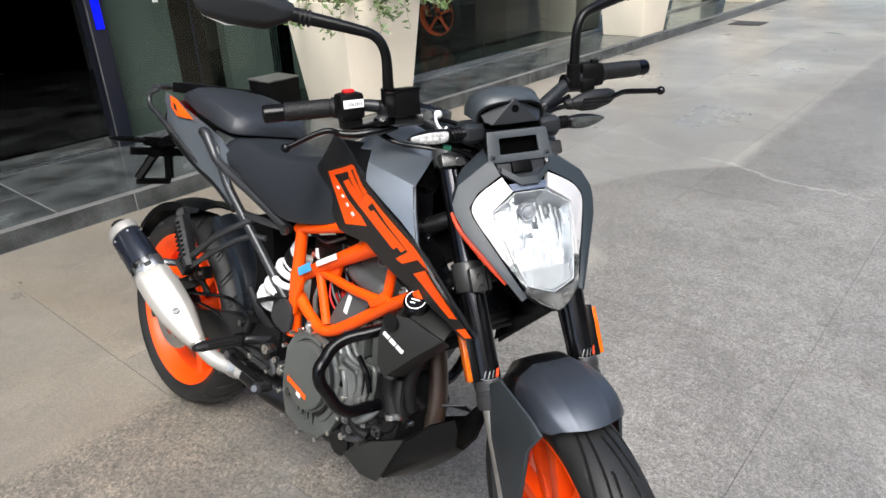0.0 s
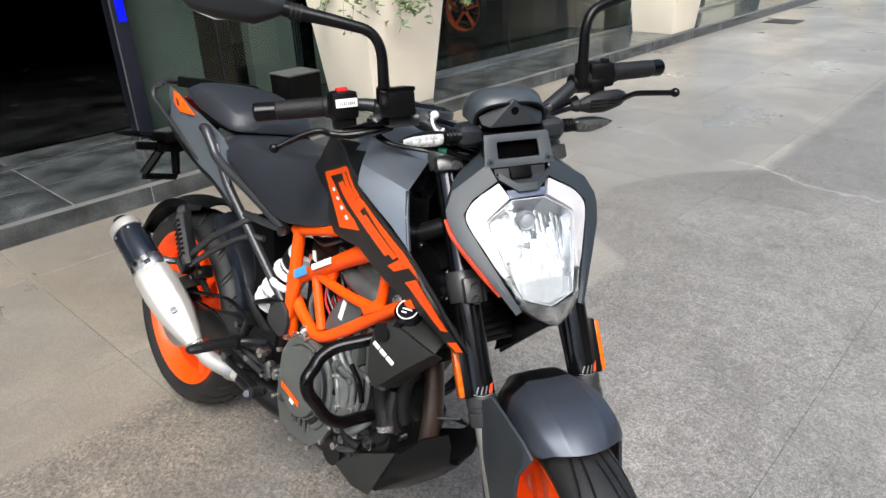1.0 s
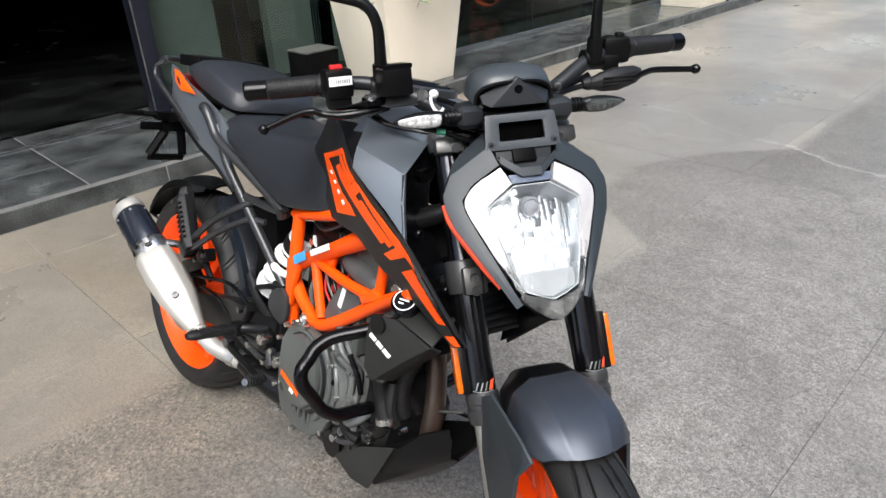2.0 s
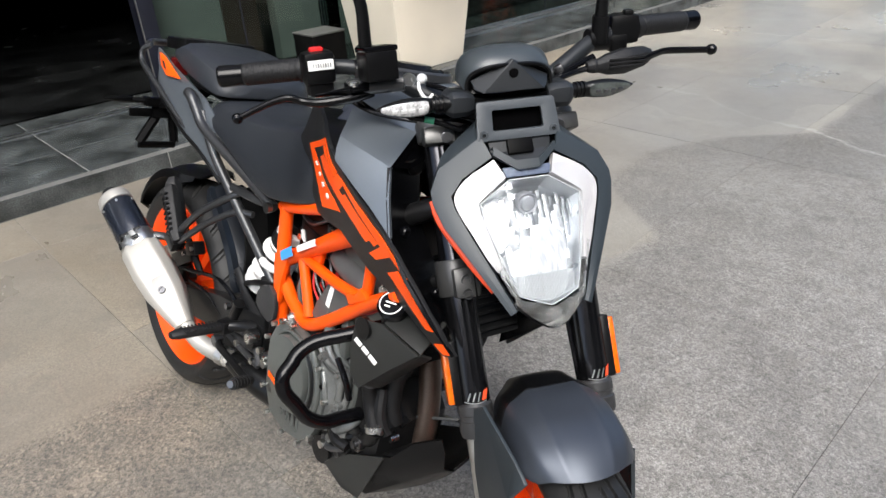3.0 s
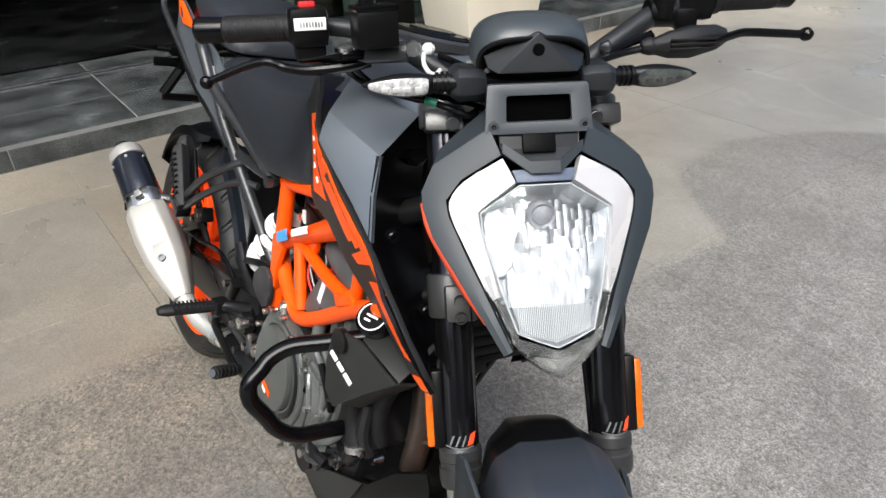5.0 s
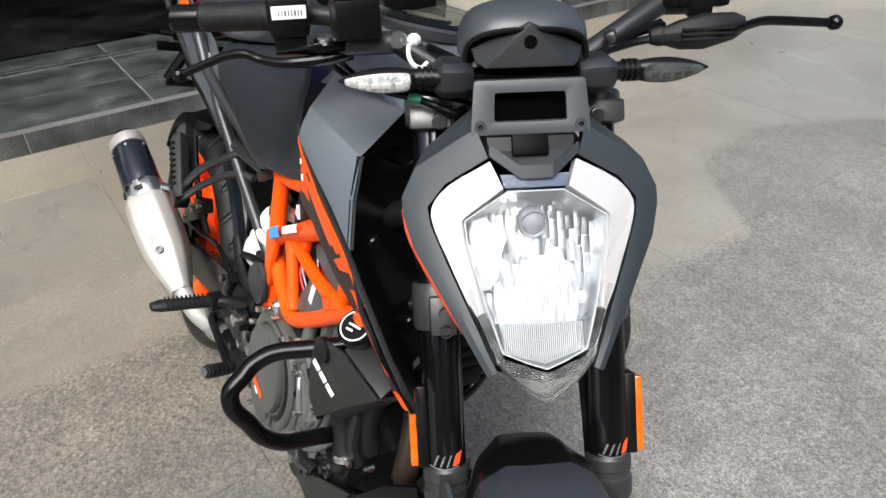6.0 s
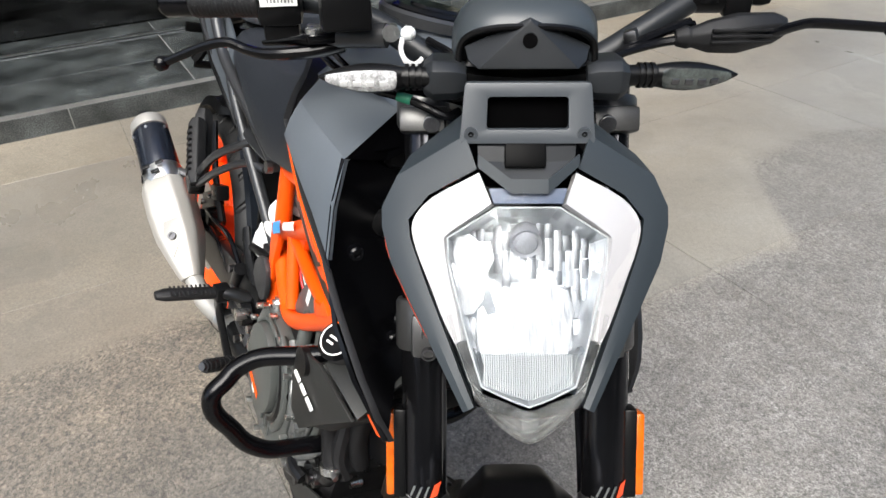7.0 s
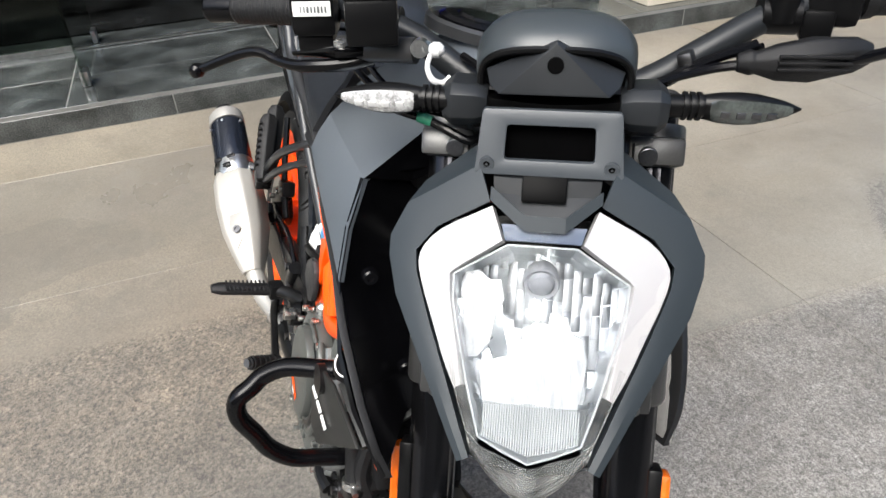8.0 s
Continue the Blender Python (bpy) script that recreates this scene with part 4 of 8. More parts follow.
for k, (a, s) in enumerate(((-0.022, 0.150), (0.010, 0.150), (-0.008, 0.168))):
    own("slot", slab([E0 + ED * (s + u) + EW * (a + v) + EN * 0.0545 for u, v in ((-0.004, -0.008), (0.004, -0.008), (0.004, 0.010), (-0.004, 0.010))], 0.004, 0.001), ENGINEBLACK, "", silencer)
own("link_pipe", tube([E0 + ED * 0.40, (0.345, -0.155, 0.300), (0.40, -0.13, 0.287), (0.445, -0.115, 0.284)], [0.019, 0.021, 0.021, 0.021], 16, 6), SILVER, "stainless link pipe")
own("collector", tube([(0.440, -0.115, 0.284), (0.52, -0.09, 0.27), (0.62, -0.05, 0.25), (0.80, -0.03, 0.245)], [0.022, 0.036, 0.040, 0.026], 16, 5), ENGINEBLACK, "black exhaust collector")
own("pipe_clamp", tube([(0.405, -0.128, 0.287), (0.425, -0.121, 0.286)], 0.0245, 16, 1), STEEL, "pipe clamp")
own("hanger_link", tube([E0 + ED * 0.160 + Vector((0.02, 0.03, 0.03)), (0.135, -0.155, 0.498), (0.185, -0.150, 0.503)], 0.010, 10, 4), DARKSTEEL, "silencer hanger link")

# -- pillion footrest --
hanger = own("pillion_hanger", merged(tube([(0.40, -0.085, 0.690), (0.375, -0.110, 0.668), (0.29, -0.140, 0.610), (0.20, -0.152, 0.530), (0.17, -0.152, 0.500)], 0.009, 10, 5),
                                      tube([(0.43, -0.080, 0.640), (0.385, -0.105, 0.634), (0.30, -0.138, 0.578), (0.215, -0.152, 0.515), (0.18, -0.152, 0.497)], 0.008, 10, 5)), FRAMEBLACK, "bent black pillion footrest hanger")
own("pivot", box((0.05, 0.035, 0.03), (0.185, -0.155, 0.505), (0, 30, 0), 0.006), ENGINEBLACK, "", hanger)
peg_way = Vector((-0.095, 0.015, 0.115))
for k in range(2):
    a = Vector((0.215 - 0.035 * k, -0.160 + 0.02 * k, 0.512 + 0.01 * k))
    own("folded_peg", rounded(loft([hexring(a + peg_way * f, peg_way, w, 0.017, 0, 6) for f, w in ((0, 0.014), (0.15, 0.020), (0.9, 0.022), (1.0, 0.014))]), 0.003), GRIPRUBBER, "folded black pillion peg", hanger)
own("peg_ribs", merged(*[box((0.034, 0.006, 0.004), Vector((0.215, -0.177, 0.512)) + peg_way * (0.2 + 0.09 * k), (0, -50, 0), 0.001) for k in range(8)]), GRIPRUBBER, "", hanger)

# -- trellis frame --
trellis = own("frame_tube", tube([(0.56, -0.082, 0.700), (0.65, -0.098, 0.722), (0.84, -0.125, 0.775)], 0.012, 12, 4), ORANGE, "orange steel trellis frame")
RUNS = [([(0.582, -0.086, 0.705), (0.578, -0.083, 0.60), (0.577, -0.077, 0.435)], [0.016, 0.017, 0.020]),
        ([(0.590, -0.083, 0.590), (0.70, -0.100, 0.650), (0.925, -0.135, 0.770)], [0.018, 0.017, 0.025]),
        ([(0.672, -0.095, 0.628), (0.720, -0.099, 0.515)], [0.012, 0.012]),
        ([(0.680, -0.096, 0.630), (0.80, -0.108, 0.625), (0.925, -0.118, 0.632)], [0.012, 0.012, 0.013]),
        ([(0.577, -0.078, 0.545), (0.65, -0.090, 0.510), (0.735, -0.100, 0.503), (0.93, -0.120, 0.632), (1.045, -0.158, 0.700)], [0.017, 0.015, 0.015, 0.015, 0.012]),
        ([(0.935, -0.128, 0.745), (0.915, -0.116, 0.640)], [0.012, 0.012]),
        ([(0.925, -0.135, 0.770), (1.02, -0.09, 0.83), (1.06, -0.04, 0.86)], [0.020, 0.020, 0.022]),
        ([(1.045, -0.158, 0.700), (1.050, -0.10, 0.715), (1.080, -0.03, 0.735)], [0.012, 0.012, 0.013])]
for pts, rs in RUNS:
    for b in (0, 1):
        bm = tube(pts, [r * 0.90 for r in rs], 14, 6 if len(pts) > 2 else 1)
        own("frame_tube", flipped(bm) if b else bm, ENGINEBLACK if pts[-1][1] in (-0.04, -0.03) else ORANGE, "", trellis)
own("frame_tube", flipped(tube([(0.56, -0.082, 0.700), (0.65, -0.098, 0.722), (0.84, -0.125, 0.775)], 0.012, 12, 4)), ORANGE, "", trellis)
own("gusset", slab([(0.572, -0.090, 0.60), (0.600, -0.092, 0.612), (0.640, -0.094, 0.635), (0.605, -0.090, 0.545), (0.600, -0.088, 0.50), (0.572, -0.084, 0.46)], 0.012, 0.003), ORANGE, "", trellis)
for web in ([(0.884, -0.118, 0.612), (0.866, -0.116, 0.628), (0.900, -0.120, 0.640), (0.914, -0.122, 0.658), (0.926, -0.122, 0.652), (0.940, -0.122, 0.646)],
            [(0.676, -0.096, 0.640), (0.668, -0.095, 0.604), (0.684, -0.097, 0.606), (0.700, -0.099, 0.628), (0.740, -0.103, 0.630), (0.752, -0.106, 0.662)]):
    for b in (0, 1):
        bm = slab(web, 0.012, 0.004)
        own("gusset", flipped(bm) if b else bm, ORANGE, "", trellis)
own("steering_head", tube([(1.115, 0, 0.72), (1.012, 0, 0.94)], 0.034, 20, 1), ENGINEBLACK, "black steering head", trellis)


def sticker(name, p0, p1, h, material, label, parent, off=0.0):
    """A flat label on a tube from p0 to p1, h high."""
    a, b = Vector(p0), Vector(p1)
    d = (b - a).normalized()
    o = Vector((0.1, -1, 0.12))
    o = (o - d * o.dot(d)).normalized()
    v = d.cross(o).normalized()
    rows = [[a + o * 0.011 + (b - a) * t + v * h * f - o * abs(f) ** 2 * 0.006 for f in (-0.5, -0.25, 0, 0.25, 0.5)] for t in (0, 0.5, 1)]
    bm = sheet(rows, 0.0008)
    return own(name, bm, material, label, parent)


sticker("label_blue", (0.618, -0.1035, 0.611), (0.668, -0.1095, 0.640), 0.020, DECALBLUE, "small blue label", trellis)
sticker("label_white", (0.690, -0.1120, 0.651), (0.768, -0.1237, 0.692), 0.013, DECALWHITE, "small white label", trellis)

# -- subframe and tail --
for s in (-1, 1):
    own("subframe_tube", tube([(0.195, s * 0.118, 0.850), (0.203, s * 0.140, 0.872), (0.222, s * 0.142, 0.868), (0.246, s * 0.138, 0.838), (0.282, s * 0.133, 0.803), (0.417, s * 0.115, 0.748), (0.545, s * 0.095, 0.691)], [0.012, 0.013, 0.013, 0.0125, 0.0115, 0.0115, 0.0115], 14, 6), FRAMEBLACK, "black subframe tube")
    own("subframe_tube", tube([(0.249, s * 0.125, 0.838), (0.295, s * 0.118, 0.756), (0.357, s * 0.107, 0.689), (0.445, s * 0.085, 0.589), (0.531, s * 0.063, 0.489)], 0.0115, 14, 5), FRAMEBLACK, "black subframe tube")
    own("subframe_stay", tube([(0.360, s * 0.104, 0.690), (0.46, s * 0.10, 0.690), (0.53, s * 0.09, 0.690)], 0.010, 10, 3, 0.6), FRAMEBLACK)
    own("bolt", bolt((0.543, s * 0.108, 0.692), "y", 0.012, 0.006), DARKSTEEL, "subframe bolt")
    own("bolt", bolt((0.528, s * 0.082, 0.487), "y", 0.011, 0.006), DARKSTEEL, "subframe bolt")
    oval = [(0.546, 0.518), (0.571, 0.527), (0.592, 0.515), (0.602, 0.484), (0.597, 0.456), (0.578, 0.441), (0.545, 0.449), (0.519, 0.467), (0.523, 0.495)]
    guard = own("frame_protector", slab([(x, s * 0.098, z) for x, z in (oval if s < 0 else oval[::-1])], 0.012, 0.005), PROTECTOR, "black oval frame protector")
    if s < 0:
        for k in range(4):
            own("mark", box((0.006, 0.001, 0.009), (0.556 + 0.004 * k, -0.1046, 0.500 - 0.011 * k), (0, 20, 0), 0.0003), CASTGREY, "grey lettering bar", guard)
    own("pivot_cover", slab([(0.50, s * 0.070, 0.52), (0.545, s * 0.074, 0.50), (0.57, s * 0.076, 0.45), (0.565, s * 0.076, 0.405), (0.525, s * 0.072, 0.40), (0.495, s * 0.070, 0.44)][:: (1 if s < 0 else -1)], 0.02, 0.006), GRIPRUBBER, "black frame protector")

# tail fairing: outer skin from the seat joint back to the grab handle
def side_skin(rows, depth=0.004):
    return sheet(rows, depth, 0, (0, 1, 0))


TAIL = [[(0.300, -0.118, 0.835), (0.310, -0.124, 0.780), (0.325, -0.118, 0.700)],
        [(0.250, -0.122, 0.868), (0.262, -0.131, 0.805), (0.260, -0.131, 0.745)],
        [(0.183, -0.123, 0.888), (0.185, -0.135, 0.840), (0.180, -0.136, 0.773)],
        [(0.067, -0.122, 0.917), (0.070, -0.132, 0.868), (0.070, -0.134, 0.815)],
        [(-0.025, -0.116, 0.943), (-0.022, -0.124, 0.905), (-0.020, -0.127, 0.857)],
        [(-0.080, -0.104, 0.946), (-0.078, -0.106, 0.922), (-0.070, -0.098, 0.885)]]
tail_skin = side_skin(TAIL)
both(own, "tail_panel", tail_skin, SLATE, "matt slate tail panel")
both(own, "tail_edge", tube([(0.335, -0.114, 0.690), (0.260, -0.129, 0.742), (0.180, -0.134, 0.770), (0.070, -0.132, 0.812), (-0.020, -0.125, 0.854), (-0.07, -0.100, 0.883)], 0.006, 8, 4), PLASTIC, "black lower tail edge")
TRI = [(0.004, 0.941), (0.034, 0.936), (0.131, 0.894), (0.051, 0.892), (0.016, 0.912)]
both(own, "tail_decal", slab([(x, -0.1335 - 0.02 * (0.93 - z), z) for x, z in TRI][::-1], 0.004, 0.0005), DECAL, "orange tail decal")
both(own, "decal_mark", slab([(x, -0.1345 - 0.02 * (0.93 - z), z) for x, z in ((0.022, 0.926), (0.038, 0.922), (0.052, 0.904), (0.036, 0.908))][::-1], 0.004, 0.0005), DECALDARK, "dark mark")
own("grab_handle", tube([(-0.100, -0.120, 0.948), (-0.165, -0.085, 0.952), (-0.185, 0.016, 0.952), (-0.165, 0.117, 0.952), (-0.100, 0.152, 0.948)], 0.011, 12, 5, 0.75), FRAMEBLACK, "satin grab handle round the tail")
both(own, "grab_rail", tube([(-0.090, -0.118, 0.950), (-0.116, -0.130, 0.935), (-0.108, -0.134, 0.905), (-0.060, -0.136, 0.884), (0.003, -0.138, 0.860), (0.103, -0.136, 0.816), (0.166, -0.132, 0.789), (0.215, -0.124, 0.764)], [0.007, 0.0085, 0.0090, 0.0090, 0.0085, 0.0075, 0.0065, 0.004], 12, 5, 0.8), FRAMEBLACK, "satin black grab rail")
own("tail_top", slab([(0.03, -0.08, 0.952), (-0.10, -0.075, 0.945), (-0.15, 0.016, 0.945), (-0.10, 0.107, 0.945), (0.03, 0.112, 0.952)], 0.03, 0.006), PLASTIC, "black tail cover")
own("tail_light", rounded(loft([[(-0.165, y * w, 0.905 + z) for y, z in ((-1, -0.018), (1, -0.018), (0.7, 0.014), (-0.7, 0.014))] for w in (0.05,)] + [[(-0.11, y * 0.06, 0.895 + z) for y, z in ((-1, -0.02), (1, -0.02), (0.7, 0.016), (-0.7, 0.016))]]), 0.004), mat("dark_red_lens", (0.10, 0.006, 0.006), 0.2), "dark red tail light")

# number plate hanger
ph = own("plate_hanger", merged(tube([(0.00, 0, 0.86), (-0.12, -0.01, 0.82), (-0.25, -0.02, 0.775)], [0.035, 0.030, 0.024], 8, 4, 0.5), box((0.030, 0.10, 0.026), (-0.265, -0.02, 0.775), bev=0.004), box((0.012, 0.075, 0.05), (-0.268, -0.01, 0.752), (0, -10, 0), 0.004)), HANGERBLACK, "black number plate hanger")
own("bracket_arm", box((0.014, 0.180, 0.024), (-0.272, -0.02, 0.742), bev=0.004), HANGERBLACK, "", ph)
for p in ([(-0.272, -0.032, 0.735), (-0.280, -0.079, 0.652)], [(-0.272, 0.011, 0.741), (-0.280, 0.025, 0.655)], [(-0.280, -0.080, 0.645), (-0.280, 0.026, 0.645)]):
    own("bracket_arm", tube(p, 0.014, 6, 1, 0.6), HANGERBLACK, "", ph)
own("bolt", bolt((-0.288, -0.03, 0.645), "x", 0.005, 0.006), BOLT, "", ph)
for k, (y, z) in enumerate(((-0.098, 0.742), (0.058, 0.742), (-0.045, 0.712), (0.016, 0.705), (-0.02, 0.765), (0.01, 0.765))):
    own("bolt", bolt((-0.280, y, z), "x", 0.004, 0.006), BOLT, "", ph)
for s in (-1, 1):
    own("rear_indicator", merged(tube([(-0.26, s * 0.05 - 0.02, 0.778), (-0.27, s * 0.09 - 0.02, 0.778)], 0.008, 8, 1), rounded(loft([hexring((-0.270, s * y - 0.02, 0.779), (0, 1, 0), w, h, 0, 6) for y, w, h in ((0.08, 0.006, 0.008), (0.092, 0.014, 0.010), (0.130, 0.013, 0.008), (0.158, 0.004, 0.003))]), 0.002)), HANGERBLACK, "slim rear indicator")

# -- seats --
def seat_mesh(stations):
    rings = []
    fine = [(*a, *b) for a, b in zip(curve([q[:3] for q in stations], 4), curve([q[3:] for q in stations], 4))]
    for x, wt, zt, wb, zb, crown in fine:
        rings.append([(px, py + MIDDLE * (1 + max(-1, min(1, py / wb))), pz) for px, py, pz in ((x, -wb, zb), (x, -wb * 1.0, zb + (zt - zb) * 0.35), (x, -wt, zt - 0.012), (x, -wt * 0.78, zt), (x, -wt * 0.35, zt + crown * 0.8), (x, 0, zt + crown),
                      (x, wt * 0.35, zt + crown * 0.8), (x, wt * 0.78, zt), (x, wt, zt - 0.012), (x, wb, zb + (zt - zb) * 0.35), (x, wb, zb))])
    return loft(rings)


own("rider_seat", rounded(seat_mesh([(0.245, 0.085, 0.862, 0.105, 0.825, 0.004), (0.275, 0.108, 0.872, 0.120, 0.812, 0.004), (0.36, 0.112, 0.868, 0.124, 0.785, 0.002), (0.46, 0.105, 0.864, 0.124, 0.745, 0.0),
                                      (0.55, 0.095, 0.870, 0.122, 0.720, 0.002), (0.63, 0.080, 0.892, 0.118, 0.728, 0.006), (0.69, 0.070, 0.920, 0.120, 0.742, 0.008), (0.730, 0.062, 0.935, 0.114, 0.752, 0.008)]), 0.006), SEATSKIN, "black textured rider seat", None, 75)
own("pillion_seat", rounded(seat_mesh([(-0.010, 0.050, 0.958, 0.070, 0.945, 0.004), (0.020, 0.088, 0.972, 0.100, 0.940, 0.006), (0.10, 0.104, 0.972, 0.114, 0.918, 0.006), (0.19, 0.108, 0.958, 0.116, 0.898, 0.006),
                                        (0.26, 0.098, 0.938, 0.108, 0.882, 0.006), (0.288, 0.078, 0.920, 0.090, 0.879, 0.004), (0.300, 0.050, 0.902, 0.066, 0.880, 0.002)]), 0.008), SEATSKIN, "black textured pillion seat", None, 75)
own("pillion_base", rounded(seat_mesh([(0.0, 0.06, 0.945, 0.06, 0.925, 0), (0.13, 0.110, 0.915, 0.106, 0.890, 0), (0.28, 0.090, 0.884, 0.086, 0.865, 0)]), 0.004), PLASTIC, "black seat base")

# -- tank and side shrouds --
def arc_rows(stations):
    """Across the tank from its right crease to its left."""
    rows = []
    for x, w, z_edge, z_mid in stations:
        rows.append([(x + dx, w * f + MIDDLE * (1 + f), z_edge + (z_mid - z_edge) * (1 - abs(f) ** 2.2)) for f, dx in ((-1, 0), (-0.7, 0), (-0.35, 0), (0, 0), (0.35, 0), (0.7, 0), (1, 0))])
    return rows


own("fuel_tank", sheet(arc_rows([(0.715, 0.080, 0.912, 0.935), (0.76, 0.115, 0.925, 0.998), (0.82, 0.148, 0.932, 1.022), (0.88, 0.146, 0.936, 1.014), (0.93, 0.122, 0.938, 0.998), (0.975, 0.092, 0.934, 0.970), (1.00, 0.060, 0.915, 0.93)]), 0.01, 0, (0, 0, -1)), SLATE, "matt slate fuel tank")
cap = own("fuel_cap", lathe([(-0.010, 0.058), (0.004, 0.058), (0.008, 0.052), (0.008, 0.036), (0.011, 0.033), (0.011, 0.004)], (0, 0, 0), "z", 36), GLOSSBLACK, "black fuel filler cap")
cap.matrix_basis = pose(0.818, 0, 1.023, 0, 0, 0)
own("cap_ring", lathe([(-0.012, 0.074), (0.0, 0.074), (0.004, 0.070), (0.0, 0.066), (-0.012, 0.066)], (0, 0, 0), "z", 40, True), FRAMEBLACK, "black ring round the filler cap", cap)
# upper side facet and outer side facet, with the crease between them
UPPER = [[(0.845, -0.138, 0.955), (0.893, -0.192, 0.918)],
         [(0.900, -0.134, 0.950), (0.932, -0.188, 0.910)],
         [(0.945, -0.122, 0.946), (0.970, -0.182, 0.902)],
         [(0.982, -0.112, 0.943), (1.006, -0.176, 0.894)]]
both(own, "tank_upper_panel", side_skin(UPPER, 0.006), SLATE, "matt slate tank shoulder")
OUTER = [[(0.893, -0.192, 0.918), (0.905, -0.205, 0.901), (0.915, -0.213, 0.885)],
         [(0.932, -0.188, 0.910), (0.945, -0.206, 0.885), (0.960, -0.2085, 0.858)],
         [(0.970, -0.182, 0.902), (0.988, -0.200, 0.866), (1.005, -0.203, 0.832)],
         [(1.006, -0.176, 0.894), (1.030, -0.191, 0.850), (1.051, -0.197, 0.800)]]
both(own, "tank_side_panel", side_skin(OUTER, 0.006), SLATE, "matt slate tank flank")
both(own, "shroud_gap", sheet([[(0.729, -0.124, 0.938), (0.790, -0.095, 0.940)], [(0.800, -0.160, 0.918), (0.845, -0.132, 0.945)], [(0.861, -0.190, 0.902), (0.890, -0.180, 0.912)], [(0.915, -0.208, 0.880), (0.915, -0.200, 0.890)]], 0.004, 0, (0, 1, 0)), PLASTIC, "black joint between tank and shroud")
FRONTEDGE = [(1.006, -0.176, 0.894), (1.030, -0.190, 0.850), (1.051, -0.196, 0.800), (1.102, -0.198, 0.752), (1.141, -0.186, 0.712), (1.180, -0.158, 0.660)]
# the long dark shroud blade that carries the decals: a bowed plate, drawn in its side view
BOW_X = [0.62, 0.68, 0.75, 0.81, 0.894, 0.97, 1.04, 1.09, 1.14, 1.165, 1.19]
BOW_Y = [0.088, 0.106, 0.130, 0.153, 0.177, 0.181, 0.179, 0.177, 0.172, 0.165, 0.150]


def shroud_y(x, z):
    """The shroud's outer skin: bowed along the side, leaning out towards its upper edge."""
    low = np.interp(x, [0.62, 0.75, 0.81, 0.894, 1.04, 1.14, 1.19], [0.86, 0.79, 0.778, 0.79, 0.743, 0.684, 0.65])
    return -np.interp(x, BOW_X, BOW_Y) - np.interp(x, [0.62, 0.8, 0.894, 1.0, 1.08, 1.19], [0, 0.08, 0.30, 0.36, 0.42, 0.42]) * (z - low)


def film(outline, off, depth, bev=0.0):
    """A plate cut to an (x, z) outline and bowed to the shroud's side, off metres proud of it."""
    bm = bmesh.new()
    bm.faces.new([bm.verts.new((x, 0, z)) for x, z in outline])
    for x in (0.65, 0.68, 0.715, 0.75, 0.78, 0.81, 0.85, 0.894, 0.93, 0.97, 1.00, 1.04, 1.065, 1.09, 1.115, 1.14, 1.165):
        bmesh.ops.bisect_plane(bm, geom=bm.verts[:] + bm.edges[:] + bm.faces[:], plane_co=(x, 0, 0), plane_no=(1, 0, 0))
    for k in range(21):
        bmesh.ops.bisect_plane(bm, geom=bm.verts[:] + bm.edges[:] + bm.faces[:], plane_co=(0, 0, 0.65 + 0.0145 * k), plane_no=(0, 0, 1))
    out = bmesh.ops.extrude_face_region(bm, geom=bm.faces[:])
    lower = {v for v in out["geom"] if isinstance(v, bmesh.types.BMVert)}
    for v in bm.verts:
        v.co.y = shroud_y(v.co.x, v.co.z) - off + (depth if v in lower else 0)
    bmesh.ops.recalc_face_normals(bm, faces=bm.faces[:])
    return rounded(bm, bev, 50) if bev else bm


BLADE = [(0.693, 0.944), (0.741, 0.937), (0.826, 0.916), (0.897, 0.897), (0.917, 0.881), (0.955, 0.852), (0.994, 0.829), (1.042, 0.802), (1.075, 0.782), (1.123, 0.734), (1.159, 0.692), (1.179, 0.657), (1.154, 0.648), (1.114, 0.667), (1.027, 0.695), (0.944, 0.726), (0.886, 0.756), (0.764, 0.751), (0.671, 0.792), (0.623, 0.827), (0.614, 0.862)]
shrouds = both(own, "side_shroud", film(BLADE, 0.0, 0.008, 0.002), DECALDARK, "charcoal side shroud")
STRIPES = [[(0.675, 0.859), (0.714, 0.858), (0.792, 0.832), (0.876, 0.807), (0.895, 0.793), (0.801, 0.773)],
           [(0.675, 0.859), (0.827, 0.901), (0.849, 0.896), (0.714, 0.858)],
           [(0.773, 0.856), (0.807, 0.868), (0.861, 0.853), (0.904, 0.834), (0.992, 0.777), (0.98, 0.769), (0.891, 0.82), (0.838, 0.836)],
           [(0.827, 0.901), (0.849, 0.901), (0.91, 0.863), (0.899, 0.855)],
           [(0.798, 0.882), (0.823, 0.889), (0.896, 0.854), (0.881, 0.844)],
           [(0.871, 0.837), (0.911, 0.861), (0.93, 0.849), (0.904, 0.832)],
           [(0.912, 0.824), (0.927, 0.832), (1.017, 0.779), (1.004, 0.77)],
           [(0.911, 0.858), (0.922, 0.857), (1.042, 0.792), (1.099, 0.753), (1.086, 0.756), (1.041, 0.775), (1.025, 0.777)],
           [(0.984, 0.752), (1.025, 0.777), (1.041, 0.775), (1.059, 0.774), (1.042, 0.765), (1.003, 0.747)],
           [(1.032, 0.736), (1.071, 0.755), (1.146, 0.686), (1.126, 0.68)],
           [(1.141, 0.663), (1.163, 0.673), (1.176, 0.659), (1.16, 0.653)]]
for k, outline in enumerate(STRIPES):
    bm = film(outline, 0.0010 + 0.0001 * k, 0.0030)
    own("decal", flipped(bm), DECAL, "orange stripe decal", shrouds[1])
    own("decal", bm, DECAL, "orange stripe decal", shrouds[0])
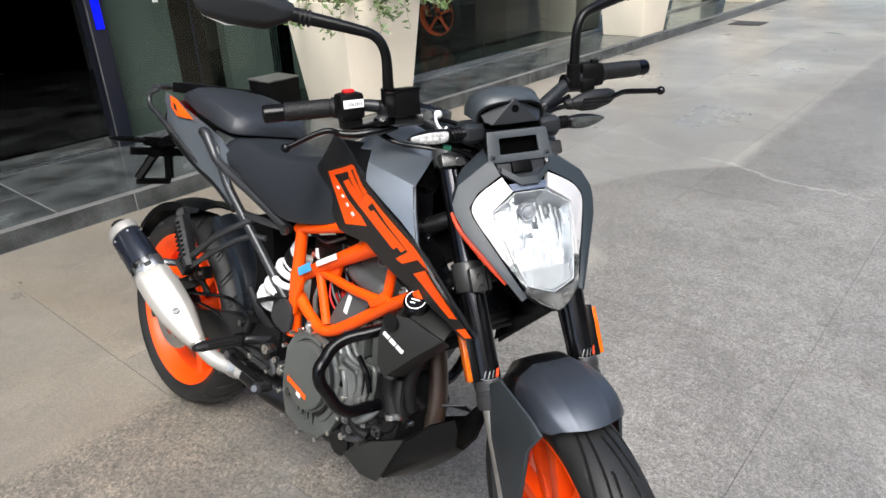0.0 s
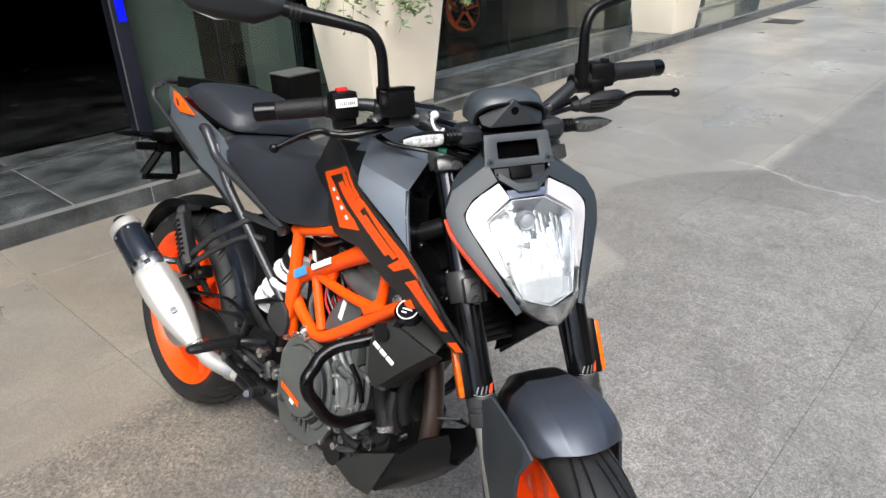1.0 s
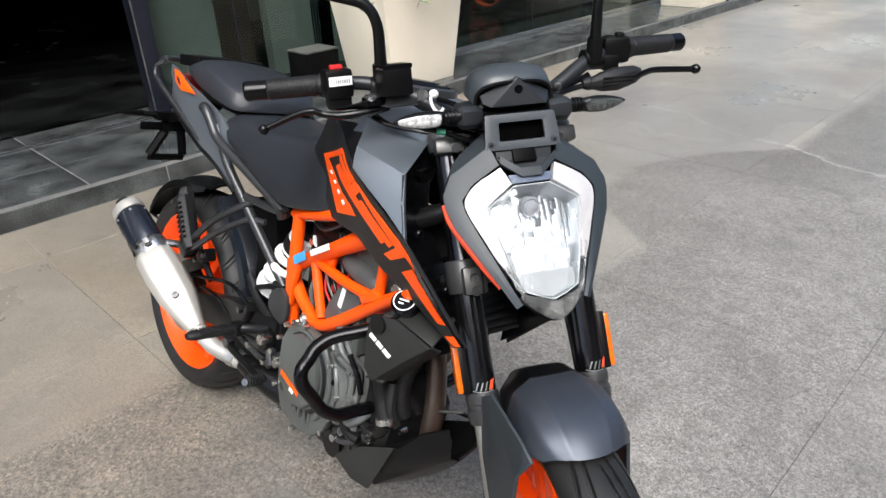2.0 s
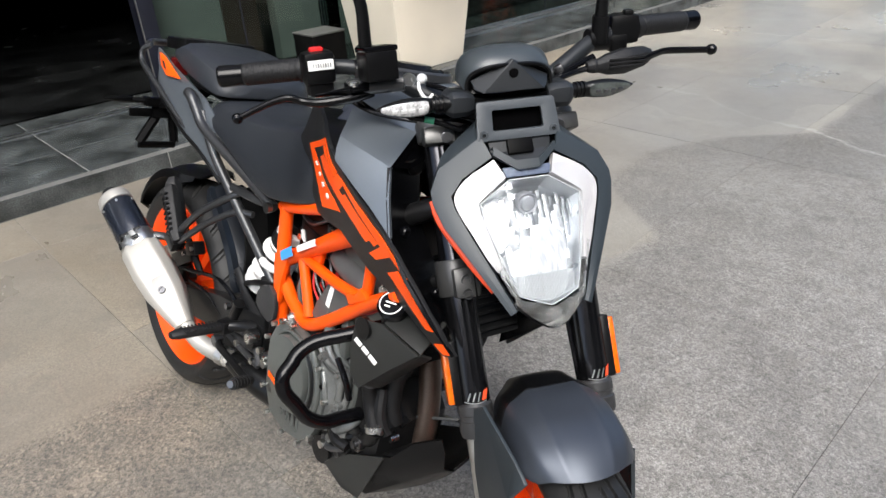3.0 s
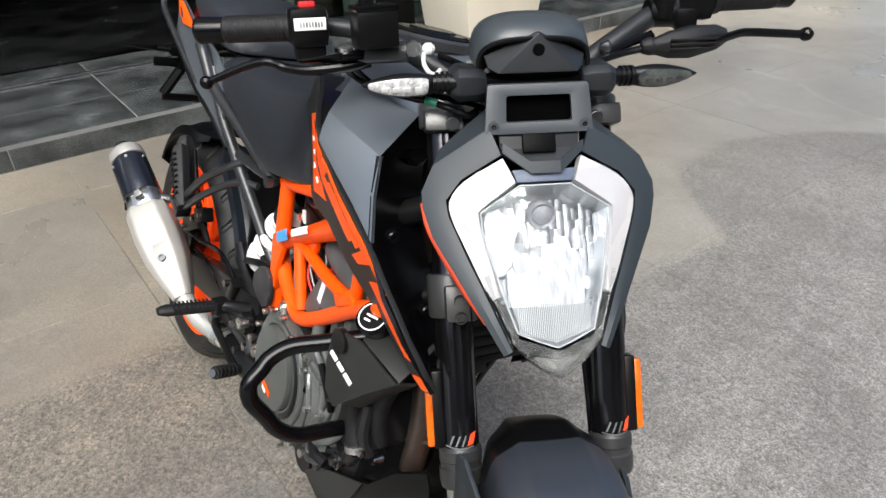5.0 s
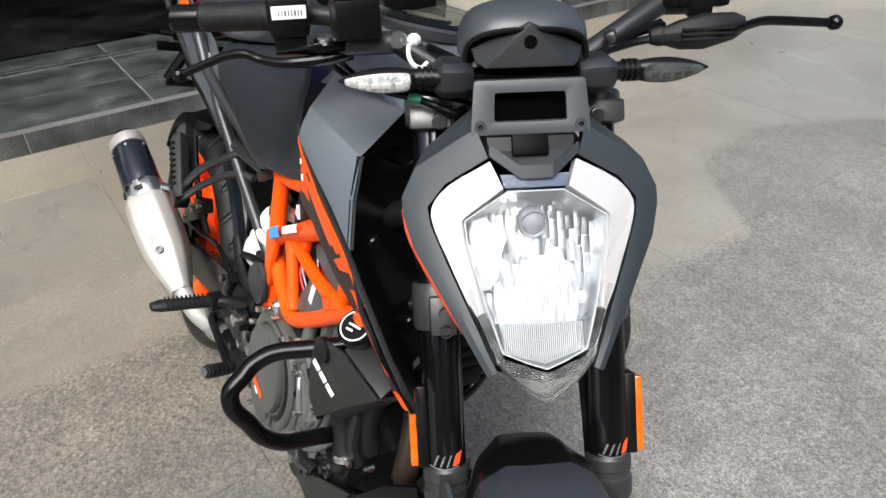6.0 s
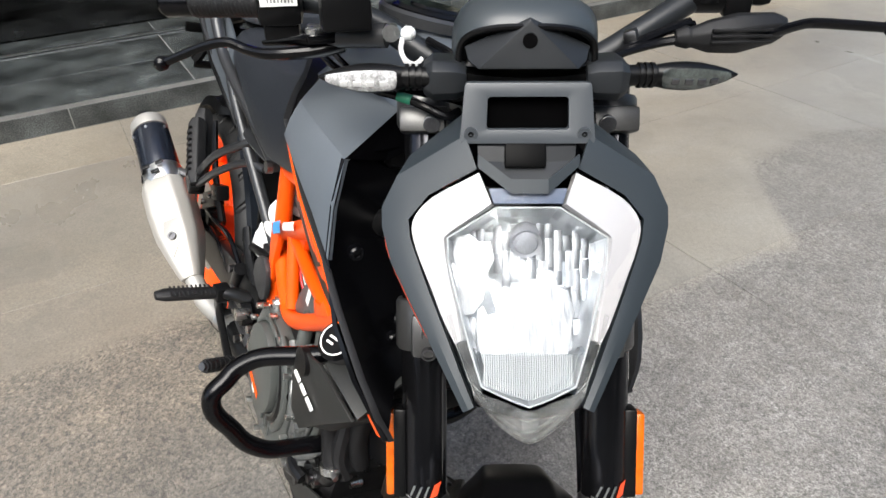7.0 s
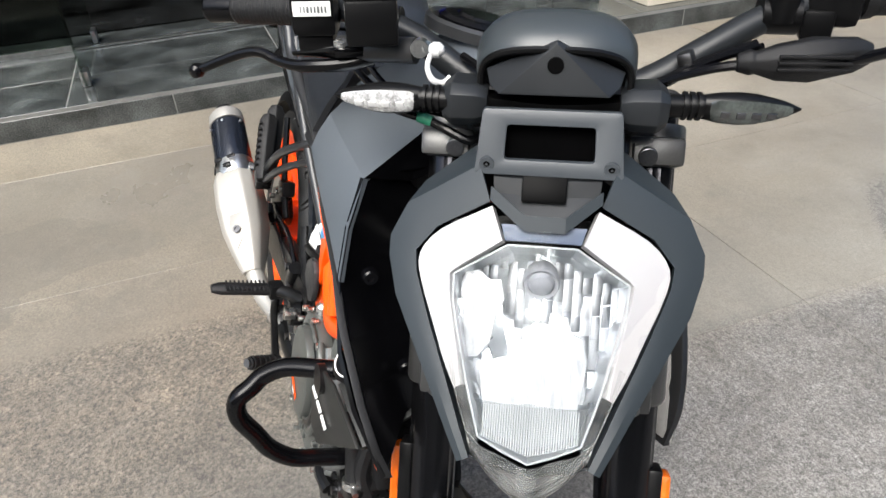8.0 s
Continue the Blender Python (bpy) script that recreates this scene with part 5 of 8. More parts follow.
for outline in [[(0.724, 0.839), (0.743, 0.846), (0.769, 0.837), (0.75, 0.829)], [(0.756, 0.826), (0.775, 0.834), (0.801, 0.827), (0.781, 0.818)], [(0.787, 0.816), (0.807, 0.825), (0.83, 0.815), (0.813, 0.806)], [(0.819, 0.804), (0.836, 0.813), (0.856, 0.802), (0.839, 0.792)]]:
    cx, cz = sum(p[0] for p in outline) / 4, sum(p[1] for p in outline) / 4
    own("lettering_bar", film([(cx + (x - cx) * 0.48, cz + (z - cz) * 0.48) for x, z in outline], 0.003, 0.002), DECALWHITE, "white lettering bars", shrouds[0])
# inner black panel behind the front edge
INNER = [[p, (p[0] - 0.030 - 0.01 * k, p[1] * 0.72, p[2] + 0.004), (p[0] - 0.05 - 0.012 * k, p[1] * 0.42, p[2] + 0.012)] for k, p in enumerate(FRONTEDGE)]
inner = both(own, "shroud_inner", sheet(INNER, 0.005, 0, (-1, 0, 0)), GLOSSBLACK, "gloss black inner shroud")
both(own, "front_trim", sheet([[(0.982, -0.112, 0.943), (0.985, -0.080, 0.905)], [(1.006, -0.176, 0.894), (0.985, -0.118, 0.885)]], 0.005, 0, (-1, 0, 0)), GLOSSBLACK, "gloss black trim")
own("bolt", bolt((1.048, -0.165, 0.805), "x", 0.009, 0.005), GLOSSBLACK, "trim bolt")
own("bolt", bolt((1.085, -0.120, 0.715), "x", 0.008, 0.005), GLOSSBLACK, "trim bolt")
own("horn_knob", lathe([(-0.012, 0.016), (0.010, 0.018), (0.016, 0.012)], (0.968, -0.100, 0.890), "x", 20), PLASTIC, "round black rubber plug")

# -- engine --
def extrude_y(outline, y0, y1, bev):
    bm = bmesh.new()
    a = [bm.verts.new((x, y0, z)) for x, z in outline]
    b = [bm.verts.new((x, y1, z)) for x, z in outline]
    bm.faces.new(a)
    bm.faces.new(b[::-1])
    for i in range(len(outline)):
        j = (i + 1) % len(outline)
        bm.faces.new((a[j], a[i], b[i], b[j]))
    bmesh.ops.recalc_face_normals(bm, faces=bm.faces[:])
    return rounded(bm, bev)


CASE = [(0.60, 0.45), (0.62, 0.33), (0.68, 0.255), (0.76, 0.235), (0.90, 0.25), (0.97, 0.30), (0.985, 0.40), (0.93, 0.46), (0.80, 0.50), (0.66, 0.49)]
engine = own("crankcase", extrude_y(CASE, -0.10, 0.065, 0.012), ENGINEBLACK, "black engine crankcase")
CLUTCH = [(0.635, 0.463), (0.612, 0.424), (0.608, 0.370), (0.610, 0.309), (0.632, 0.255), (0.693, 0.240), (0.756, 0.250), (0.797, 0.286), (0.822, 0.333), (0.832, 0.385), (0.800, 0.440), (0.755, 0.475), (0.705, 0.487), (0.665, 0.482)]
own("clutch_cover", extrude_y(CLUTCH, -0.098, -0.122, 0.006), ENGINEGREY, "dark grey clutch cover with bolts", engine)
ROUND = [(0.711 + 0.071 * math.cos(a), 0.392 + 0.082 * math.sin(a)) for a in (2 * math.pi * k / 36 for k in range(36))]
own("clutch_lid", extrude_y(ROUND, -0.118, -0.142, 0.006), ENGINEGREY, "round dark grey clutch lid", engine)
for x, z in CLUTCH[::1]:
    c = Vector((0.735, 0, 0.35))
    p = Vector((x, -0.124, z))
    q = p.lerp(Vector((c.x, -0.124, c.z)), -0.03)
    own("bolt", bolt(q, "y", 0.0055, 0.006), BOLT, "", engine)
for k in range(7):
    x, z = 0.656 + 0.0105 * k, 0.3725 - 0.0033 * k
    own("lid_mark", slab([(x, -0.1432, z), (x + 0.0085, -0.1432, z - 0.003), (x + 0.0075, -0.1432, z - 0.015), (x - 0.001, -0.1432, z - 0.012)], 0.001, 0.0003), DECAL, "orange lettering bars", engine)
own("lid_mark", box((0.016, 0.0012, 0.010), (0.700, -0.1430, 0.341), (0, 20, 0), 0.0004), DECALWHITE, "small pale mark", engine)
own("lid_rim", tube([(0.711 + 0.076 * math.cos(a), -0.126, 0.392 + 0.087 * math.sin(a)) for a in (2 * math.pi * k / 30 for k in range(31))], 0.004, 8, 1), ENGINEGREY, "", engine)
def arc(rad, lift, a0, a1, n=14):
    """Points round the clutch lid's middle, lift outwards."""
    return [(0.711 + rad * math.cos(a), -lift, 0.392 + rad * 1.10 * math.sin(a)) for a in (radians(a0 + (a1 - a0) * k / (n - 1)) for k in range(n))]


# groove drawn as a black tube: its shade is put in as colour
own("lid_groove_shade", tube(arc(0.0835, 0.124, -62, 66), 0.0075, 10, 1), ENGINEBLACK, "black tube for the groove's shade round the clutch lid", engine)
own("lid_flange", tube(arc(0.0965, 0.122, -60, 62), [0.006] + [0.0105] * 12 + [0.006], 12, 1, 0.8), ENGINEGREY, "", engine)
DISH = [(0.790, 0.470), (0.812, 0.452), (0.846, 0.448), (0.858, 0.420), (0.852, 0.376), (0.838, 0.342), (0.806, 0.318), (0.786, 0.330), (0.800, 0.392)]
own("water_pump", extrude_y(DISH, -0.090, -0.117, 0.007), CASTGREY, "cast grey pump housing", engine)
own("pump_pocket", tube([(0.792, -0.118, 0.404), (0.828, -0.1185, 0.414)], 0.0075, 10, 1), HANGERBLACK, "dark pocket in the pump housing", engine)
own("pump_rib", tube([(0.812, -0.117, 0.440), (0.826, -0.121, 0.420), (0.834, -0.119, 0.380)], 0.005, 8, 4), CASTGREY, "", engine)
SEAM = [(0.786, 0.500), (0.806, 0.474), (0.836, 0.464), (0.863, 0.462), (0.870, 0.432), (0.866, 0.398), (0.853, 0.366), (0.838, 0.338)]
for dx, y, r, m in ((0.0, -0.116, 0.0065, CASTGREY), (0.0135, -0.108, 0.0060, CASTGREY), (0.026, -0.098, 0.0075, ENGINEGREY)):
    own("case_seam", tube([(x + dx, y, z + dx * 0.3) for x, z in SEAM], r, 10, 4), m, "cast engine case seam", engine)
for x, z in SEAM[1::2] + [(0.856, 0.372)]:
    own("seam_boss", merged(lathe([(-0.010, 0.0095), (0.006, 0.0095), (0.008, 0.007)], (x + 0.006, -0.114, z), "y", 16), bolt((x + 0.006, -0.124, z), "y", 0.0055, 0.006)), CASTGREY, "bolt boss", engine)
own("case_wall", extrude_y([(0.845, 0.475), (0.885, 0.500), (0.905, 0.470), (0.900, 0.400), (0.880, 0.350), (0.860, 0.345), (0.872, 0.420)], -0.060, -0.096, 0.006), CASTGREY, "", engine)
own("breather_pipe", tube([(0.797, -0.098, 0.555), (0.800, -0.104, 0.510), (0.799, -0.104, 0.460)], 0.0115, 14, 4), ENGINEGREY, "grey breather pipe", engine)
for x0, x1 in ((0.826, 0.838), (0.866, 0.886)):
    own("case_web", extrude_y([(x0, 0.580), (x0 + 0.022, 0.580), (x1 + 0.014, 0.478), (x1 - 0.006, 0.478)], -0.070, -0.100, 0.004), ENGINEGREY, "grey cast web", engine)
for k in range(4):
    x = 0.676 + 0.019 * k
    # flat black wedges painted for the shade inside the slots
    own("cover_slot_shade", slab([(x, -0.1232, 0.316 - 0.002 * k), (x + 0.010, -0.1232, 0.312 - 0.002 * k), (x + 0.011, -0.1232, 0.292 - 0.004 * k), (x + 0.007, -0.1232, 0.286 - 0.004 * k)], 0.0015, 0.0003), ENGINEBLACK, "black wedge for a slot's shade in the cover", engine)
    own("cover_rib", tube([(x + 0.0135, -0.1225, 0.314 - 0.003 * k), (x + 0.0125, -0.1235, 0.280 - 0.004 * k)], 0.0028, 8, 1), ENGINEGREY, "", engine)
own("drain_plug", lathe([(-0.004, 0.010), (0.003, 0.010), (0.003, 0.006), (-0.002, 0.005)], (0.640, -0.1245, 0.318), "y", 18), DARKSTEEL, "", engine)
own("filler_plug", merged(lathe([(-0.010, 0.011), (0.004, 0.011), (0.007, 0.008)], (0.668, -0.105, 0.492), "z", 16), lathe([(0.004, 0.007), (0.013, 0.007)], (0.668, -0.105, 0.492), "z", 6)), BOLT, "bright filler plug", engine)
for k in range(4):
    a = radians(-40 + 22 * k)
    own("bolt", bolt((0.711 + 0.155 * math.cos(a), -0.112, 0.392 + 0.163 * math.sin(a)), "y", 0.006, 0.008), BOLT, "", engine)
own("cylinder", box((0.14, 0.16, 0.12), (0.905, 0, 0.545), (0, 28, 0), 0.012), ENGINEBLACK, "black cylinder", engine)
own("cylinder_head", box((0.16, 0.18, 0.10), (0.865, 0, 0.645), (0, 28, 0), 0.014), ENGINEGREY, "grey cylinder head", engine)
own("head_cover", box((0.15, 0.15, 0.06), (0.835, 0, 0.71), (0, 28, 0), 0.016), ENGINEBLACK, "", engine)
own("throttle_body", tube([(0.83, 0, 0.66), (0.74, 0, 0.70), (0.66, 0, 0.72)], [0.03, 0.034, 0.05], 16, 4), ENGINEBLACK, "black throttle body", engine)
own("airbox", box((0.20, 0.18, 0.12), (0.70, 0, 0.79), (0, 5, 0), 0.02), PLASTIC, "black airbox")
own("canister", tube([(0.772, -0.070, 0.662), (0.782, -0.074, 0.658), (0.868, -0.078, 0.640), (0.885, -0.078, 0.636)], [0.018, 0.027, 0.030, 0.024], 22, 3), CANGREY, "grey cylinder behind the frame")
own("inner_cover", slab([(0.600, 0.000, 0.690), (0.760, 0.000, 0.735), (0.930, 0.000, 0.735), (0.930, 0.000, 0.640), (0.800, 0.000, 0.560), (0.730, 0.000, 0.500), (0.600, 0.000, 0.500)], 0.060, 0.004), PLASTIC, "black inner cover behind the frame")
own("inner_cover", slab([(0.900, -0.020, 0.800), (1.010, -0.020, 0.840), (1.040, -0.020, 0.760), (0.940, -0.020, 0.700)], 0.040, 0.004), PLASTIC, "black inner cover behind the steering head")
own("battery_box", box((0.12, 0.12, 0.10), (0.66, -0.005, 0.62), (0, 10, 0), 0.01), PLASTIC, "black electrics box")
own("label_white", box((0.013, 0.001, 0.046), (0.782, -0.0990, 0.583), (0, 14, 0), 0.0003), DECALWHITE, "small white label")
own("label_plate", slab([(0.722, -0.086, 0.520), (0.738, -0.086, 0.558), (0.773, -0.086, 0.610), (0.850, -0.086, 0.608), (0.820, -0.086, 0.560), (0.760, -0.086, 0.515)], 0.012, 0.004), CANGREY, "grey cover plate")
own("fuse_holder", merged(box((0.030, 0.020, 0.016), (0.727, -0.068, 0.577), (0, 25, 0), 0.004), box((0.014, 0.022, 0.010), (0.740, -0.068, 0.588), (0, 25, 0), 0.003)), REDPLASTIC, "red fuse holder")
for x, y, z, r in ((0.846, -0.075, 0.688, 0.010), (0.741, -0.076, 0.650, 0.006), (0.614, -0.060, 0.648, 0.007), (0.873, -0.100, 0.722, 0.005), (0.960, -0.110, 0.668, 0.009), (0.985, -0.110, 0.672, 0.007)):
    own("hose_joint", merged(lathe([(-0.012, r), (0.010, r), (0.012, r * 0.7)], (x, y, z), "y", 14), lathe([(0.0, r * 1.35), (0.004, r * 1.35)], (x, y - 0.006, z), "y", 14)), BOLT, "bright hose joint")
own("clip", box((0.008, 0.006, 0.026), (0.622, -0.066, 0.652), (0, -20, 0), 0.001), WHITEPLASTIC, "white wiring clip")
own("red_guard", tube([(0.885, -0.098, 0.598), (0.912, -0.102, 0.614), (0.940, -0.104, 0.632)], [0.010, 0.012, 0.008], 12, 3), REDPLASTIC, "red cover under the frame rail")
for pts, r, m in (([(0.705, -0.088, 0.620), (0.722, -0.092, 0.590), (0.745, -0.088, 0.560), (0.748, -0.080, 0.540)], 0.0022, CASTGREY), ([(0.700, -0.084, 0.610), (0.712, -0.090, 0.575), (0.735, -0.086, 0.545)], 0.0022, REDPLASTIC),
                  ([(0.650, -0.070, 0.590), (0.648, -0.080, 0.550), (0.656, -0.078, 0.510)], 0.006, ENGINEGREY), ([(0.665, -0.066, 0.600), (0.668, -0.078, 0.550), (0.676, -0.074, 0.510)], 0.004, FRAMEBLACK),
                  ([(0.720, -0.07, 0.700), (0.760, -0.085, 0.706), (0.80, -0.09, 0.735)], 0.0025, BOLT), ([(0.850, -0.085, 0.725), (0.862, -0.098, 0.700), (0.885, -0.098, 0.700), (0.900, -0.09, 0.725)], 0.0022, CASTGREY),
                  ([(0.600, -0.055, 0.690), (0.66, -0.070, 0.690), (0.74, -0.085, 0.725)], 0.005, FRAMEBLACK), ([(0.745, -0.066, 0.660), (0.80, -0.07, 0.695), (0.90, -0.08, 0.70)], 0.006, FRAMEBLACK)):
    own("hose", tube(pts, r, 8, 6), m, "thin cable in the frame")
# hoses and wiring in the frame
for pts, r, m in (([(0.60, -0.06, 0.66), (0.66, -0.075, 0.60), (0.70, -0.07, 0.52)], 0.005, GLOSSBLACK), ([(0.64, -0.05, 0.68), (0.72, -0.08, 0.60), (0.76, -0.07, 0.53)], 0.004, GLOSSBLACK),
                  ([(0.70, -0.06, 0.70), (0.76, -0.085, 0.62), (0.79, -0.07, 0.55)], 0.003, DARKSTEEL), ([(0.74, -0.05, 0.62), (0.77, -0.08, 0.60), (0.80, -0.06, 0.62)], 0.006, REDPLASTIC),
                  ([(0.78, -0.07, 0.74), (0.86, -0.10, 0.735), (0.95, -0.10, 0.72)], 0.006, GLOSSBLACK)):
    own("hose", tube(pts, r, 8, 6), m, "thin cable in the frame")
# coolant hose, header pipe, belly pan
own("coolant_hose", tube([(0.962, -0.118, 0.520), (0.944, -0.108, 0.480), (0.944, -0.100, 0.440), (0.958, -0.098, 0.402), (0.964, -0.096, 0.388)], 0.0150, 16, 6), GRIPRUBBER, "black coolant hose")
clip = own("hose_clamp", tube([(0.9595, -0.0975, 0.400), (0.963, -0.0965, 0.389)], 0.0190, 20, 1), BOLT, "bright hose clamp")
own("clamp_screw", merged(tube([(0.972, -0.104, 0.398), (0.990, -0.104, 0.400)], 0.0045, 10, 1), box((0.008, 0.010, 0.012), (0.978, -0.100, 0.398), (0, 10, 0), 0.002)), STEEL, "", clip)
own("hose_clamp", tube([(0.951, -0.112, 0.498), (0.947, -0.110, 0.489)], 0.0190, 20, 1), DARKSTEEL, "dull hose clamp")
own("coolant_hose", tube([(0.990, -0.070, 0.530), (0.972, -0.070, 0.485), (0.968, -0.068, 0.440), (0.972, -0.060, 0.400)], 0.0155, 14, 6), GRIPRUBBER, "black coolant hose")
own("thermostat_housing", merged(tube([(0.964, -0.096, 0.392), (0.950, -0.092, 0.366), (0.920, -0.088, 0.352)], [0.0175, 0.019, 0.021], 16, 4), lathe([(-0.012, 0.020), (0.010, 0.021), (0.014, 0.014)], (0.915, -0.096, 0.352), "y", 20)), ENGINEBLACK, "black coolant elbow")
own("header_pipe", tube([(0.930, 0.008, 0.610), (0.950, 0.010, 0.560), (0.966, 0.010, 0.515), (0.980, 0.008, 0.470), (0.992, 0.003, 0.420), (0.998, -0.003, 0.366), (0.985, 0.0, 0.305), (0.91, 0.0, 0.262), (0.80, -0.03, 0.245), (0.60, -0.05, 0.25)], 0.0215, 20, 8), HEADERPIPE, "heat-browned header pipe")
own("header_flange", lathe([(-0.006, 0.032), (0.004, 0.032), (0.006, 0.027)], (0.945, 0.009, 0.575), "z", 20), CASTGREY, "cast header flange")
for pts in ([(0.92, -0.09, 0.36), (0.90, -0.105, 0.34), (0.86, -0.10, 0.33)], [(0.96, -0.06, 0.37), (0.93, -0.095, 0.345), (0.89, -0.10, 0.30)]):
    own("hose", tube(pts, 0.010, 10, 5), ENGINEBLACK)
for pts, r, mt in (([(0.86, -0.118, 0.350), (0.885, -0.125, 0.335), (0.915, -0.118, 0.330)], 0.011, ENGINEBLACK), ([(0.955, -0.085, 0.47), (0.965, -0.092, 0.42), (0.975, -0.080, 0.385)], 0.013, GRIPRUBBER),
                   ([(0.83, -0.110, 0.305), (0.86, -0.120, 0.300), (0.90, -0.112, 0.318)], 0.008, DARKSTEEL), ([(0.87, -0.13, 0.50), (0.90, -0.13, 0.47), (0.905, -0.12, 0.43)], 0.006, GLOSSBLACK)):
    own("pipe", tube(pts, r, 10, 5), mt, "", engine)
own("union", merged(lathe([(-0.012, 0.016), (0.008, 0.017), (0.012, 0.012)], (0.885, -0.112, 0.335), "y", 18), bolt((0.885, -0.126, 0.335), "y", 0.008, 0.006)), CASTGREY, "cast hose union", engine)
own("union", merged(lathe([(-0.012, 0.014), (0.008, 0.015), (0.012, 0.010)], (0.930, -0.100, 0.345), "y", 18), bolt((0.930, -0.114, 0.345), "y", 0.007, 0.006)), DARKSTEEL, "steel hose union", engine)
own("oil_filter_cover", lathe([(-0.012, 0.030), (0.016, 0.031), (0.020, 0.026), (0.022, 0.018), (0.018, 0.010)], (0.815, -0.095, 0.262), "y", 28), ENGINEBLACK, "round black oil filter cover", engine)
for x, y, z, r, m in ((0.862, -0.112, 0.322, 0.009, CASTGREY), (0.886, -0.108, 0.300, 0.008, DARKSTEEL), (0.905, -0.104, 0.318, 0.010, ENGINEBLACK), (0.935, -0.098, 0.338, 0.007, BOLT), (0.846, -0.118, 0.300, 0.008, BOLT), (0.980, -0.060, 0.372, 0.007, BOLT)):
    own("fitting", merged(lathe([(-0.014, r), (0.004, r), (0.006, r * 0.7)], (x, y, z), "y", 14), bolt((x, y - 0.008, z), "y", r * 0.6, 0.006)), m, "", engine)
own("oil_pipe", tube([(0.850, -0.112, 0.345), (0.880, -0.120, 0.352), (0.905, -0.112, 0.372), (0.915, -0.095, 0.392)], 0.010, 12, 5), CASTGREY, "cast grey oil pipe", engine)
own("pan_shelf", slab([(0.860, -0.088, 0.292), (0.930, -0.090, 0.322), (1.000, -0.075, 0.352), (1.000, 0.02, 0.352), (0.860, 0.02, 0.292)], 0.006, 0.002), ENGINEBLACK, "", engine)
PAN = [[(0.836, -0.098, 0.250), (0.886, -0.103, 0.298), (1.013, -0.098, 0.360), (1.048, -0.080, 0.404), (1.087, -0.050, 0.426)],
       [(0.860, -0.100, 0.235), (0.905, -0.100, 0.262), (1.015, -0.085, 0.335), (1.060, -0.065, 0.375), (1.095, -0.045, 0.400)],
       [(0.894, -0.085, 0.222), (0.945, -0.085, 0.232), (1.020, -0.065, 0.300), (1.060, -0.050, 0.335), (1.090, -0.035, 0.360)],
       [(0.900, 0.0, 0.200), (0.950, 0.0, 0.210), (1.020, 0.0, 0.270), (1.060, 0.0, 0.310), (1.085, 0.0, 0.340)]]
full = PAN + [[(x, -y, z) for x, y, z in row] for row in PAN[-2::-1]]
own("belly_pan", sheet(full, 0.005, 0, (0, 0, 1)), PLASTIC, "black belly pan", None, 50)
own("pan_facet", slab([(0.836, -0.106, 0.246), (0.886, -0.111, 0.300), (1.010, -0.106, 0.364), (0.942, -0.097, 0.226), (0.894, -0.104, 0.224)], 0.004, 0.002), TEXTURED, "black belly pan side facet")
own("pan_top", slab([(0.985, -0.02, 0.410), (1.055, 0.02, 0.430), (1.045, 0.06, 0.400), (0.99, 0.06, 0.39)], 0.006, 0.002), TEXTURED, "black belly pan lip")

# -- radiator, guard and crash bar --
own("radiator", box((0.035, 0.25, 0.13), (1.028, 0, 0.660), (0, -22, 0), 0.006), ENGINEBLACK, "black radiator core")
for k in range(9):
    own("radiator_fin", box((0.003, 0.24, 0.010), (1.047 + 0.0056 * (4 - k), 0, 0.660 - 0.014 * (4 - k)), (0, -22, 0), 0.001), PLASTIC, "")
own("radiator_foot", box((0.05, 0.14, 0.022), (1.050, -0.04, 0.585), (0, -22, 0), 0.006), PLASTIC, "black radiator foot")
GUARD = [(0.980, -0.182, 0.631), (0.988, -0.183, 0.643), (1.000, -0.183, 0.649), (1.022, -0.179, 0.650), (1.038, -0.176, 0.653), (1.114, -0.161, 0.630), (1.065, -0.167, 0.585), (0.990, -0.168, 0.512), (0.974, -0.176, 0.536), (0.972, -0.180, 0.587)]
guard, guard_far = both(own, "radiator_guard", slab(GUARD, 0.006, 0.003), TEXTURED, "black radiator side guard")
own("guard_inner", slab([(1.150, 0.150, 0.655), (1.110, 0.150, 0.690), (1.030, 0.130, 0.680), (1.010, 0.150, 0.535), (1.065, 0.158, 0.580)], 0.006, 0.002), GLOSSBLACK, "", guard_far)
own("guard_shoulder", slab([(1.038, -0.175, 0.654), (1.114, -0.160, 0.631), (1.10, -0.10, 0.665), (1.03, -0.11, 0.680)], 0.005, 0.002), TEXTURED, "", guard)
own("guard_lip", slab([(1.114, -0.160, 0.628), (1.064, -0.167, 0.584), (0.980, -0.178, 0.515), (1.00, -0.13, 0.505), (1.09, -0.11, 0.60)], 0.004, 0.001), TEXTURED, "", guard)
own("guard_boss", lathe([(-0.006, 0.018), (0.003, 0.018), (0.003, 0.011), (-0.002, 0.008)], (1.003, -0.1835, 0.632), "y", 20), ENGINEBLACK, "", guard)
m0, m1, mw = Vector((0.986, -0.1896, 0.604)), Vector((1.034, -0.1804, 0.578)), Vector((0.0046, 0.0003, 0.0070))
for a, b in ((0.0, 0.29), (0.34, 0.62), (0.67, 1.0)):
    p, q = m0.lerp(m1, a), m0.lerp(m1, b)
    own("white_mark", slab([p, q, q + mw, p + mw], 0.0015, 0.0003), DECALWHITE, "white badge bars", guard)
own("coolant_cap", lathe([(-0.012, 0.024), (0.006, 0.025), (0.010, 0.020), (0.010, 0.004)], (0, 0, 0), "z", 24), GLOSSBLACK, "black coolant cap").matrix_basis = pose(1.034, -0.158, 0.678, 40, 20, 0)
